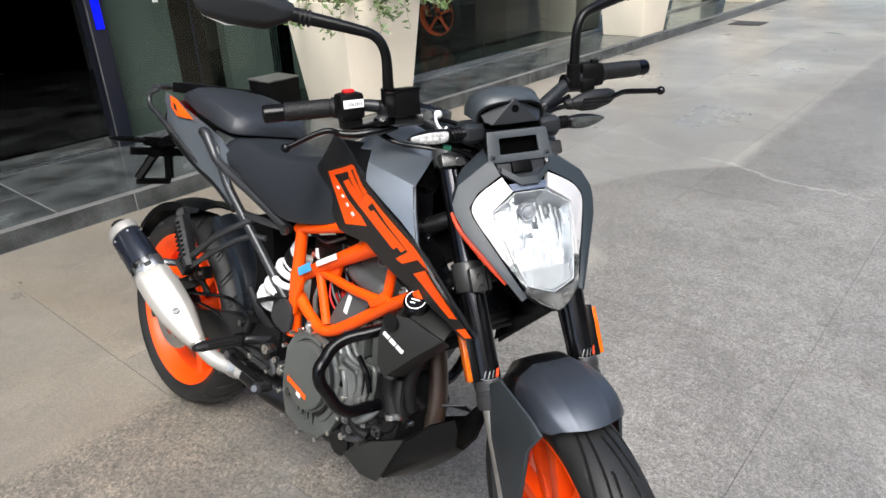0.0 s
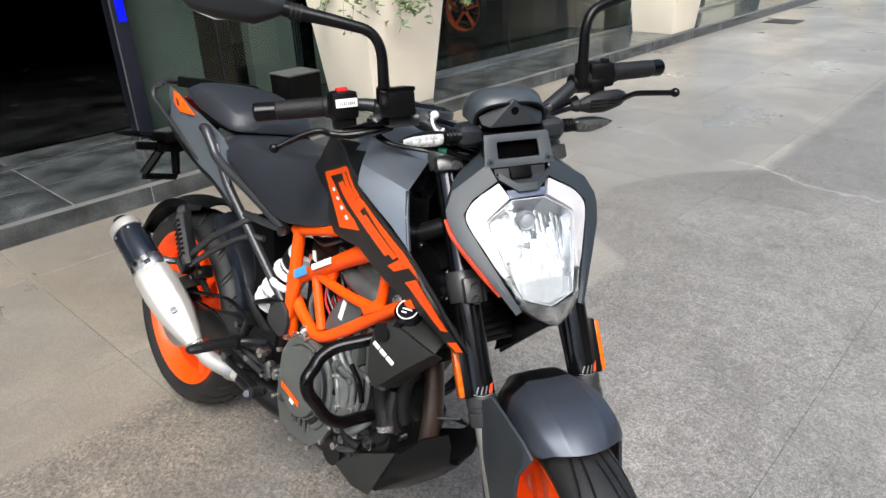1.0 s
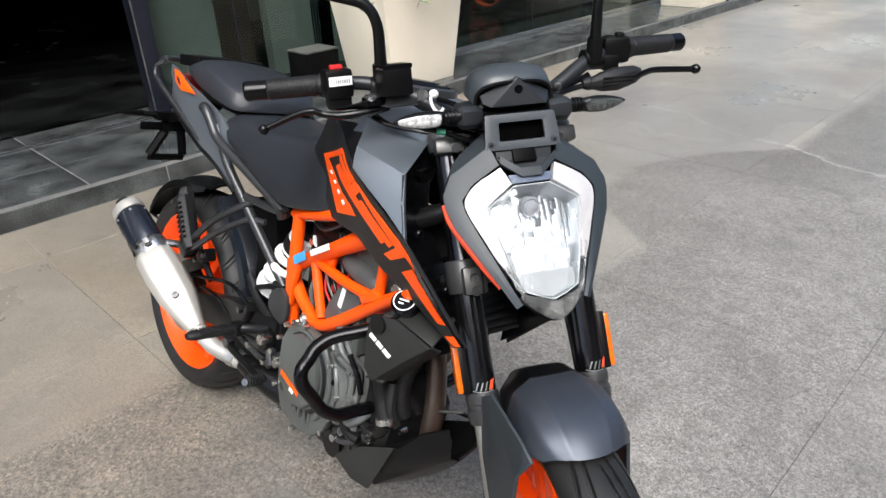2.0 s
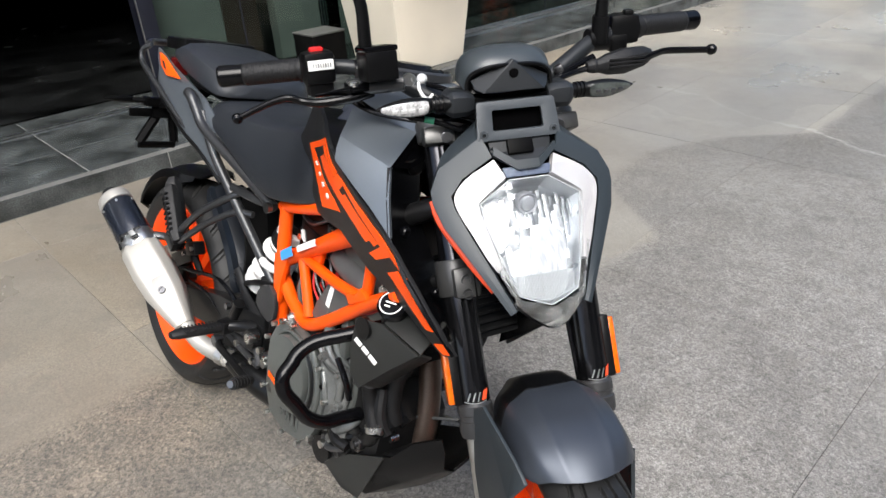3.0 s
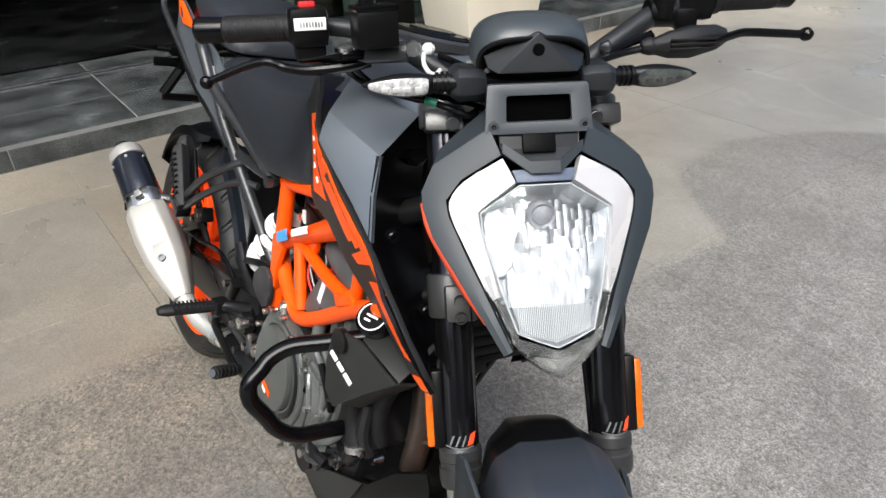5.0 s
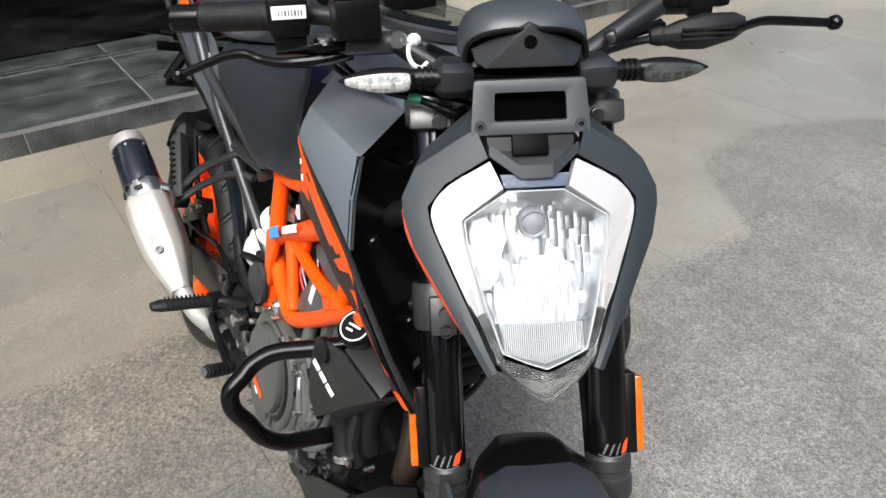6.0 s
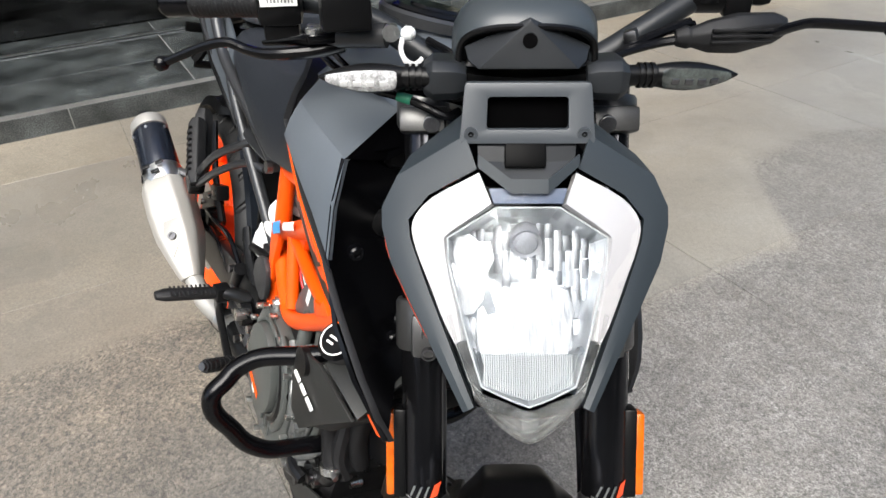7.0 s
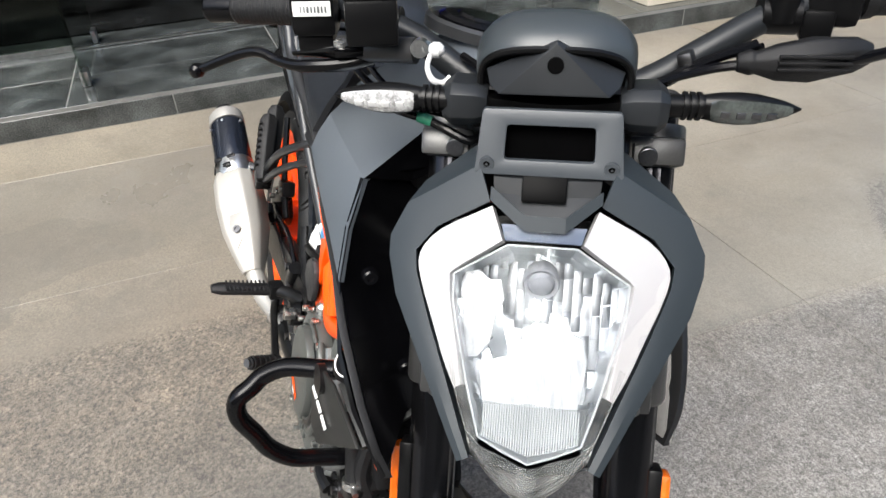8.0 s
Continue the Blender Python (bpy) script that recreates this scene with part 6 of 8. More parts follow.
own("cap_mark", merged(lathe([(0.0105, 0.020), (0.0112, 0.020), (0.0112, 0.0182), (0.0105, 0.0182)], (0, 0, 0), "z", 24, True), box((0.018, 0.0028, 0.001), (0, 0, 0.0108), (0, 0, 30), 0.0003), box((0.016, 0.0028, 0.001), (0.002, 0.008, 0.0108), (0, 0, 30), 0.0003), box((0.010, 0.0028, 0.001), (0, -0.008, 0.0108), (0, 0, 30), 0.0003)), DECALWHITE, "white warning mark").matrix_basis = pose(1.034, -0.158, 0.678, 40, 20, 0)
CORNERS = [(0.960, -0.110, 0.600), (0.893, -0.220, 0.560), (0.906, -0.274, 0.503), (0.912, -0.199, 0.405), (0.918, -0.090, 0.400)]
CT, CA, CB, CC, CD = (Vector(p) for p in CORNERS)
CRASH = [CT, CT.lerp(CA, 0.45), CT.lerp(CA, 0.85), CA.lerp(CB, 0.22), CA.lerp(CB, 0.50), CA.lerp(CB, 0.82), CB.lerp(CC, 0.18), CB.lerp(CC, 0.50), CB.lerp(CC, 0.80), CC.lerp(CD, 0.18), CC.lerp(CD, 0.55), CD]
own("crash_bar", tube(CRASH, 0.0130, 16, 4), GLOSSBLACK, "black tubular crash bar")
own("crash_bar", flipped(tube([p + Vector((0.0, 0.075 * min(1.0, k / 4), 0.0)) for k, p in enumerate(CRASH)], 0.0130, 16, 4)), GLOSSBLACK, "black tubular crash bar")

# -- footrest, brake pedal --
rest = own("footrest", rounded(loft([hexring((x, y, z), (0.1, -1, 0), w, h, 0, 8) for x, y, z, w, h in ((0.464, -0.150, 0.391, 0.011, 0.009), (0.463, -0.168, 0.391, 0.016, 0.012), (0.458, -0.255, 0.390, 0.017, 0.012), (0.457, -0.272, 0.389, 0.011, 0.008))]), 0.003), GRIPRUBBER, "black ribbed rider footrest")
own("footrest_bracket", merged(tube([(0.53, -0.100, 0.405), (0.49, -0.125, 0.398), (0.464, -0.155, 0.392)], [0.016, 0.013, 0.012], 12, 4), box((0.03, 0.03, 0.03), (0.466, -0.150, 0.392), (0, 0, 10), 0.005)), ENGINEBLACK, "", rest)
own("peg_ribs", merged(*[box((0.034, 0.004, 0.003), (0.461, -0.172 - 0.008 * k, 0.3992), bev=0.001) for k in range(10)]), GRIPRUBBER, "", rest)
own("heel_plate", slab([(0.40, -0.100, 0.44), (0.46, -0.105, 0.46), (0.56, -0.110, 0.415), (0.53, -0.108, 0.37), (0.44, -0.105, 0.31), (0.40, -0.104, 0.33)][::-1], 0.010, 0.003), ENGINEBLACK, "black footrest plate", rest)
own("bolt", bolt((0.558, -0.132, 0.400), "y", 0.012, 0.014), BOLT, "bright footrest bolt")
own("bolt", bolt((0.60, -0.118, 0.355), "y", 0.010, 0.010), BOLT, "bright bolt")
pedal = own("brake_pedal", tube([(0.394, -0.132, 0.322), (0.430, -0.142, 0.320), (0.520, -0.152, 0.322), (0.601, -0.160, 0.322)], [0.011, 0.009, 0.008, 0.009], 12, 4, 0.7), ENGINEBLACK, "black cast brake pedal")
own("pedal_pivot", lathe([(-0.010, 0.013), (0.010, 0.013), (0.013, 0.009)], (0.398, -0.134, 0.322), "y", 18), DARKSTEEL, "", pedal)
own("pedal_pad", tube([(0.601, -0.155, 0.323), (0.630, -0.212, 0.344)], 0.0115, 14, 1), GRIPRUBBER, "ribbed pedal pad", pedal)
for k in range(5):
    c = Vector((0.607, -0.167, 0.3275)).lerp(Vector((0.627, -0.206, 0.342)), k / 4)
    w = Vector((0.029, -0.057, 0.021)).normalized() * 0.0022
    own("pad_rib", tube([c - w, c + w], 0.0133, 14, 1), GRIPRUBBER, "", pedal)
own("pad_cap", tube([(0.629, -0.211, 0.3435), (0.632, -0.217, 0.3457)], 0.008, 12, 1), DARKSTEEL, "", pedal)
for pts in ([(0.408, -0.118, 0.352), (0.470, -0.122, 0.380), (0.542, -0.122, 0.392)], [(0.408, -0.120, 0.350), (0.480, -0.120, 0.340), (0.572, -0.120, 0.334)], [(0.542, -0.120, 0.388), (0.560, -0.120, 0.362), (0.572, -0.120, 0.336)],
            [(0.440, -0.116, 0.362), (0.500, -0.116, 0.355), (0.560, -0.116, 0.362)]):
    own("bracket_rib", tube(pts, 0.0075, 10, 3, 0.7), CLAMPGREY, "", rest)
own("bracket_hub", lathe([(-0.012, 0.022), (0.006, 0.024), (0.010, 0.020), (0.010, 0.012)], (0.545, -0.122, 0.390), "y", 24), ENGINEBLACK, "", rest)
own("brake_cylinder", tube([(0.42, -0.112, 0.37), (0.46, -0.115, 0.44)], 0.014, 12, 1), ENGINEBLACK, "rear brake master cylinder")
own("brake_hose", tube([(0.45, -0.112, 0.43), (0.36, -0.118, 0.46), (0.22, -0.118, 0.43), (0.11, -0.11, 0.40)], 0.005, 8, 6), GLOSSBLACK, "black brake hose")
own("brake_hose", tube([(0.40, -0.11, 0.36), (0.30, -0.118, 0.40), (0.2, -0.12, 0.40)], 0.004, 8, 6), GLOSSBLACK, "black cable")
for k, (x, z) in enumerate(((0.47, 0.345), (0.50, 0.30), (0.545, 0.335), (0.44, 0.385), (0.575, 0.375), (0.415, 0.415))):
    own("bolt", bolt((x, -0.120, z), "y", 0.008, 0.007), (BOLT, DARKSTEEL)[k % 2], "small bolt")
own("stay_bar", tube([(0.40, -0.095, 0.50), (0.46, -0.10, 0.455), (0.53, -0.10, 0.43)], 0.010, 10, 4, 0.6), ENGINEBLACK, "black bracket bar")
own("stay_bar", tube([(0.42, -0.09, 0.47), (0.50, -0.10, 0.505), (0.56, -0.095, 0.52)], 0.008, 10, 4, 0.6), ENGINEBLACK, "black bracket bar")
own("side_stand", tube([(0.52, 0.11, 0.30), (0.50, 0.17, 0.18), (0.49, 0.235, 0.075)], [0.014, 0.012, 0.010], 12, 4), ENGINEBLACK, "black side stand")
own("stand_foot", box((0.07, 0.045, 0.008), (0.49, 0.240, 0.0715), (-LEAN_LEFT * -1, 0, 0), 0.003), ENGINEBLACK, "flat stand foot")

# -- fork --
def on_leg(z, ahead=0.0):
    """A point of the fork's line at height z in the straight position."""
    return 1.357 - math.tan(radians(RAKE)) * (z - 0.293) + ahead


FORK_Y = 0.100


def fluted(y, runs):
    """A fork tube with shallow lengthwise flutes."""
    rings = []
    for z, r in runs:
        ring = []
        for k in range(48):
            a = 2 * math.pi * k / 48
            q = r * (1 - (0.045 if k % 8 in (0, 1) else 0.0))
            ring.append((on_leg(z) + q * math.cos(a) * 1.08, y + q * math.sin(a), z))
        rings.append(ring)
    return loft(rings)


def leg(y, runs, seg=20):
    return tube([(on_leg(z), y, z) for z, r in runs], [r for z, r in runs], seg, 1)


for s in (-1, 1):
    y = s * FORK_Y
    t = fork_part("fork_leg", fluted(y, [(0.575, 0.0250), (0.72, 0.0250), (0.785, 0.0240), (0.80, 0.0215), (1.0, 0.0205)]), ANODISED, "black anodised upside-down fork tube", None, 14)
    fork_part("fork_cap", leg(y, [(0.992, 0.0225), (1.008, 0.0225), (1.012, 0.016)]), CLAMPGREY, "", t)
    fork_part("fork_collar", leg(y, [(0.538, 0.0265), (0.545, 0.0285), (0.560, 0.0285), (0.562, 0.0265), (0.568, 0.0265), (0.570, 0.0280), (0.582, 0.0280), (0.586, 0.0255)]), CLAMPGREY, "black stepped dust collar", t, 25)
    fork_part("fork_stanchion", leg(y, [(0.34, 0.0205), (0.56, 0.0205)]), STEEL, "bright lower stanchion", t)
    fork_part("fork_foot", merged(leg(y, [(0.25, 0.020), (0.27, 0.026), (0.37, 0.024)]), box((0.06, 0.030, 0.06), (1.355, y, 0.293), bev=0.008)), ENGINEBLACK, "black axle clamp", t)
    def badge(a0, a1, z0, z1, lean=12.0):
        """A slanted bar wrapped round the fork tube."""
        return sheet([[(on_leg(z) + 0.0293 * math.cos(a), y + 0.0264 * math.sin(a), z) for a in (radians(a0 + (a1 - a0) * j / 4 + lean * i) for j in range(5))] for i, z in enumerate((z0, z1))], 0.0006)

    first = -30 if s > 0 else -36
    for k in range(3):
        fork_part("fork_mark", badge(first + 17 * k, first + 17 * k + 5, 0.600, 0.612), CASTGREY, "small pale badge bars", t)
    fork_part("fork_mark", badge(first + 51, first + 70, 0.600, 0.612), DECALRED, "small red badge block", t)
    fork_part("fork_mark", badge(first - 12, first + 70, 0.5968, 0.5982, 0), CASTGREY, "thin pale badge line", t)
    # reflector
    r = fork_part("reflector", box((0.022, 0.010, 0.092), (on_leg(0.630, 0.002), s * 0.137, 0.630), (0, -RAKE, 0), 0.003), AMBER, "amber side reflector")
    fork_part("reflector_base", box((0.026, 0.014, 0.099), (on_leg(0.630, -0.0), s * 0.127, 0.630), (0, -RAKE, 0), 0.003), PLASTIC, "", r)
    # lower clamp and upper clamp ends
    lc = fork_part("lower_clamp", merged(leg(y, [(0.736, 0.0285), (0.739, 0.0305), (0.783, 0.0305), (0.786, 0.0285)]), box((0.036, 0.040, 0.046), (on_leg(0.763, 0.026), y - s * 0.008, 0.763), (0, -RAKE, 0), 0.006)), CLAMPMID, "cast grey lower fork clamp")
    # same casting on both sides; the lit side is painted paler
    uc = fork_part("upper_clamp", merged(leg(y, [(0.953, 0.0270), (0.956, 0.0285), (0.979, 0.0285), (0.982, 0.0270)]), box((0.030, 0.052, 0.027), (on_leg(0.967, 0.024), y - s * 0.002, 0.967), (0, -RAKE, 0), 0.0055), box((0.06, 0.09, 0.020), (on_leg(0.967, -0.03), y - s * 0.05, 0.967), (0, -RAKE, 0), 0.005)), CLAMPLIT if s < 0 else CLAMPMID, "cast upper fork clamp", None, 25)
    fork_part("bolt", lathe([(-0.004, 0.0090), (0.0015, 0.0090), (0.0020, 0.0082), (0.0020, 0.0060)], (on_leg(0.967, 0.040), y - s * 0.010, 0.968), "x", 16), DARKSTEEL, "", uc)
    # black disc and strip: shade of socket and slot put in as colour
    fork_part("socket", lathe([(-0.004, 0.0060), (0.0012, 0.0060), (0.0012, 0.0004)], (on_leg(0.967, 0.040), y - s * 0.010, 0.968), "x", 12), HANGERBLACK, "black disc for the bolt socket's shade", uc)
    fork_part("clamp_slot_shade", box((0.004, 0.0025, 0.025), (on_leg(0.967, 0.0385), y - s * 0.0235, 0.967), (0, -RAKE, 0), 0.0004), HANGERBLACK, "", uc)
    for z in (0.754, 0.773):
        fork_part("bolt", lathe([(-0.004, 0.0078), (0.002, 0.0078), (0.002, 0.0058), (-0.002, 0.0054), (-0.002, 0.0005)], (on_leg(z, 0.0455), y - s * 0.006, z), "x", 14), DARKSTEEL, "", lc)
    # black strip for the shade in the lower clamp's slot
    fork_part("clamp_slot_shade", box((0.004, 0.0025, 0.044), (on_leg(0.763, 0.0440), y - s * 0.019, 0.763), (0, -RAKE, 0), 0.0004), HANGERBLACK, "", lc)
fork_part("lower_bridge", box((0.05, 0.16, 0.03), (on_leg(0.745, -0.035), 0, 0.745), (0, -RAKE, 0), 0.008), CLAMPGREY, "cast lower fork bridge")
fork_part("upper_bridge", box((0.05, 0.10, 0.026), (on_leg(0.967, -0.045), 0, 0.967), (0, -RAKE, 0), 0.008), CLAMPGREY, "cast upper fork bridge")
fork_part("brake_line", tube([(1.06, 0.04, 0.93), (1.10, 0.06, 0.82), (1.20, 0.075, 0.62), (1.27, 0.085, 0.42)], 0.0045, 8, 6), GLOSSBLACK, "black brake line")

# -- front mudguard --
FEN_A = [-31 + 44 * k / 20 for k in range(21)]


def fender_rows():
    rows = []
    for a in FEN_A:
        w = np.interp(a, [-50, -38, -20, -5, 6, 10, 13], [0.052, 0.067, 0.080, 0.084, 0.080, 0.074, 0.064])
        r = np.interp(a, [-50, -35, -20, -10, 0, 6, 10, 13], [0.320, 0.338, 0.352, 0.352, 0.341, 0.329, 0.318, 0.308])
        drop = np.interp(a, [-50, -30, -8, 5, 13], [0.06, 0.085, 0.080, 0.050, 0.010])
        row = []
        for k in range(-24, 25):
            f = k / 24
            q = 0.010 * abs(f) ** 2 + max(0.0, abs(f) - 0.72) ** 1.6 * drop * 6.2 + max(0.0, abs(f) - 0.42) * 0.020 * np.interp(a, [-50, -20, 5, 16], [1.6, 1.2, 0.5, 0]) - 0.0025 * math.exp(-((abs(f) - 0.42) / 0.07) ** 2) * np.interp(a, [-50, -15, 6, 16], [1, 1, 0.5, 0])
            # two ridges that fade out towards the lip, with a scooped centre behind
            fade = np.interp(a, [-40, -22, -12, -4, 5], [0, 0, 0.40, 0.45, 0])
            q += max(0.0, abs(f) - 0.33) * 0.040 * np.interp(a, [-50, -12, 5], [1, 0.7, 0])
            ridge = 0.56
            q += fade * (0.009 * (1 - (abs(f) / ridge) ** 2.5) if abs(f) < ridge else 0.0)
            lip = a + (a + 31) / 44 * (2.0 - 5.0 * f * f)
            c, s = math.cos(radians(lip)), math.sin(radians(lip))
            row.append((FRONT[0] + (r - q) * s, w * math.copysign(min(abs(f) * 1.10, 1.0 + 0.06 * abs(f)), f), FRONT[2] + (r - q) * c))
        rows.append(row)
    return rows


mud = fork_part("front_mudguard", sheet(fender_rows(), 0.004, 0, (0, 0, -1)), GUARDSLATE, "matt slate front mudguard", None, 60)
# thin black sheet laid over the rear of the mudguard
insert = [[Vector(p) + (Vector(p) - Vector((FRONT[0], p[1], FRONT[2]))).normalized() * 0.0012 for p in row[3:46]] for row in fender_rows()[:9]]
fork_part("mudguard_rear_black", sheet(insert, 0.003, 0, (0, 0, -1)), PLASTIC, "black rear centre of the mudguard", mud, 60)
for s in (-1, 1):
    side_panel = [(1.205, s * 0.112, 0.560), (1.285, s * 0.106, 0.622), (1.375, s * 0.090, 0.592), (1.402, s * 0.084, 0.574), (1.394, s * 0.104, 0.548), (1.382, s * 0.112, 0.444), (1.350, s * 0.118, 0.345), (1.318, s * 0.120, 0.300), (1.285, s * 0.120, 0.330), (1.262, s * 0.118, 0.490)]
    if s > 0:
        side_panel = [(min(x, 1.352), y, min(z, 0.560)) for x, y, z in side_panel]
    fork_part("mudguard_stay", slab(side_panel if s > 0 else side_panel[::-1], 0.006, 0.003), MASKGREY, "black mudguard stay over the fork foot", mud)
    fork_part("bolt", bolt((1.315, s * 0.122, 0.345), "y", 0.007, 0.004), DARKSTEEL, "", mud)

# -- headlamp mask --
def face(z, y, out=0.0):
    """A place on the raked lamp face."""
    bow = 0.030 * (abs(y) / 0.13) ** 2
    return Vector((1.160 + (0.950 - z) * 0.60 + 0.016 - bow + out, y, z + out * 0.5))


def strip(outer, inner, out0=0.0, out1=0.0, depth=0.008, steps=3):
    rows = []
    for (y0, z0), (y1, z1) in zip(outer, inner):
        rows.append([face(z0, y0, out0).lerp(face(z1, y1, out1), k / steps) for k in range(steps + 1)])
    return sheet(rows, depth, 0, (-1, 0, 0))


def smooth2(pts, n=5):
    return [(p.x, p.y) for p in curve([(a, b, 0) for a, b in pts], n)]


# right half outlines (y, z), from the top middle round to the tip
M_OUT = [(-0.058, 0.981), (-0.122, 0.942), (-0.137, 0.914), (-0.137, 0.898), (-0.128, 0.870), (-0.097, 0.822), (-0.074, 0.785), (-0.060, 0.762)]
M_IN = [(-0.047, 0.955), (-0.092, 0.930), (-0.111, 0.908), (-0.109, 0.892), (-0.094, 0.858), (-0.074, 0.817), (-0.060, 0.787), (-0.050, 0.767)]
BACK = [(1.100, 0.050, 0.992), (1.092, 0.088, 0.957), (1.100, 0.103, 0.926), (1.108, 0.103, 0.897), (1.132, 0.092, 0.860), (1.174, 0.067, 0.805), (1.214, 0.049, 0.769), (1.240, 0.040, 0.751)]
for s in (-1, 1):
    rows = []
    for (y0, z0), (y1, z1), (bx, by, bz) in zip(M_OUT, M_IN, BACK):
        f0, f1 = face(z0, y0 * -s, 0.0), face(z1, y1 * -s, 0.0)
        b = Vector((bx, by * s, bz))
        rows.append([b, b.lerp(f0, 0.55) + Vector((0, 0.004 * s, 0.003)), f0, f0.lerp(f1, 0.5) + Vector((0.0015, 0, 0.001)), f1, f1 + Vector((-0.014, 0, -0.004))])
    fork_part("headlamp_mask", sheet(rows, 0.003, 0, (-1, 0, 0)), MASKGREY, "matt grey headlamp mask", None, 24)
    edge = [face(z, -y * s) + Vector((-0.020, -0.002 * s, -0.003)) for y, z in M_OUT[3:7]]
    fork_part("mask_stripe", tube(edge, [0.003, 0.006, 0.0075, 0.004], 8, 4), DECALRED, "thin red-orange mask edge")
# lamp housing, light guides, lens, reflector
D_OUT = [(-0.045, 0.952), (-0.088, 0.929), (-0.107, 0.907), (-0.104, 0.886), (-0.091, 0.859), (-0.078, 0.832), (-0.067, 0.814)]
D_IN = [(-0.034, 0.928), (-0.073, 0.902), (-0.077, 0.893), (-0.074, 0.873), (-0.069, 0.853), (-0.065, 0.836), (-0.063, 0.818)]
for s in (-1, 1):
    bm = strip([(y * -s, z) for y, z in smooth2(D_OUT, 3)], [(y * -s, z) for y, z in smooth2(D_IN, 3)], -0.001, 0.004, 0.010, 3)
    fork_part("light_guide", bm, DRL, "white daytime light guide")
LENS = [(-0.029, 0.925), (-0.074, 0.898), (-0.073, 0.878), (-0.068, 0.859), (-0.054, 0.814), (-0.043, 0.784), (-0.020, 0.776), (0, 0.770), (0.020, 0.776), (0.043, 0.784), (0.054, 0.814), (0.068, 0.859), (0.073, 0.878), (0.074, 0.898), (0.029, 0.925)]
HALF = [(-0.047, 0.955), (-0.092, 0.930), (-0.111, 0.908), (-0.109, 0.892), (-0.094, 0.858), (-0.074, 0.817), (-0.060, 0.787), (-0.050, 0.767), (-0.028, 0.748)]
HOUSING = HALF[:-1] + [(-0.030, 0.762), (0, 0.756), (0.030, 0.762)] + [(-y, z) for y, z in HALF[-2::-1]]


def lamp_rings(outline, stations):
    """Rings of the outline, shrunk towards its middle and set back."""
    cz = 0.85
    return [[face(cz + (z - cz) * k, y * k, -d) for y, z in outline] for k, d in stations]


housing = fork_part("lamp_housing", loft(lamp_rings(HOUSING, [(0.995, 0.006), (0.985, 0.018), (0.9, 0.085), (0.3, 0.09)]), False), GLOSSBLACK, "black lamp housing")
fork_part("lamp_back", box((0.01, 0.12, 0.11), (1.125, 0, 0.862), (0, 28, 0), 0.003), ENGINEBLACK, "", housing)
bowl = loft(lamp_rings(LENS, [(1.0, 0.000), (0.985, 0.006), (0.90, 0.030), (0.72, 0.050), (0.45, 0.060), (0.12, 0.062), (0.01, 0.062)]), False)
bmesh.ops.reverse_faces(bowl, faces=bowl.faces[:])
fork_part("reflector_bowl", bowl, BOWLCHROME, "faceted chrome reflector", housing, 20)
rf = random.Random(4)


def lens_half(z):
    """Half the width of the inner lens at height z."""
    return np.interp(z, [0.770, 0.776, 0.784, 0.814, 0.859, 0.878, 0.898, 0.925], [0.002, 0.020, 0.043, 0.054, 0.068, 0.073, 0.074, 0.029])


def facet(y, z, w, h, d, tilt, lean, belly):
    """One pillow-shaped mirror facet, tilted a little, d behind the lens face."""
    rows = []
    for i in range(4):
        v = i / 3 - 0.5
        rows.append([face(z + v * h, y + u * w, -d - tilt * u * w - lean * v * h + belly * (0.25 - u * u) + belly * (0.25 - v * v)) for u in (-0.5, -0.17, 0.17, 0.5)])
    return sheet(rows, 0.0015, 0, (-1, 0, 0))


def low_glow(z, y, i):
    return z < 0.858 + 0.008 * math.sin(i * 1.7) and abs(y) < 0.040


def side_glow(z, y):
    return -0.064 < y < -0.030 and 0.835 < z < 0.900 and not (z < 0.868 and y > -0.040)


# stepped mirror facets: painted to glow on one side and in the middle below, plain chrome elsewhere
for i in range(17):
    w = 0.0084
    y = (i - 8) * w
    z = 0.806 + rf.uniform(0, 0.006)
    while z < 0.920:
        h = rf.choice((0.0125, 0.017, 0.024))
        mid = z + h / 2
        if not (low_glow(mid, y, i) or side_glow(mid, y)) and abs(y) + w * 0.45 < lens_half(mid) * 0.97 and mid + h / 2 < 0.922:
            spot_glow = 0.016 < y < 0.050 and 0.862 < mid < 0.884
            lit = spot_glow and rf.random() < 0.6
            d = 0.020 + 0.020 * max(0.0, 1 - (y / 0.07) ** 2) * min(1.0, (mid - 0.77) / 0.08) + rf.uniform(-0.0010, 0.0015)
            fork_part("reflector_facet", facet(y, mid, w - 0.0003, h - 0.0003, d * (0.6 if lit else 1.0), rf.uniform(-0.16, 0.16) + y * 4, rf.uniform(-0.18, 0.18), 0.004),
                      GLOWCHROME if lit else rf.choice((FACETCHROME, FACETCHROME, CHROMEGREY)), "", housing, 60)
        z += h
# these outlines glow by emission, in place of reflected bulb light
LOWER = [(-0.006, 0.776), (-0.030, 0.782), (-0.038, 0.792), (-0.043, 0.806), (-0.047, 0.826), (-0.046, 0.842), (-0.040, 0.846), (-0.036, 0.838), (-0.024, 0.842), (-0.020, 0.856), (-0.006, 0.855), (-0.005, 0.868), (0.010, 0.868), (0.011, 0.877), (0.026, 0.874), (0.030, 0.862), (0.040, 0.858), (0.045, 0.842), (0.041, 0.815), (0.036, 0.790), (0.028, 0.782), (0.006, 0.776)]
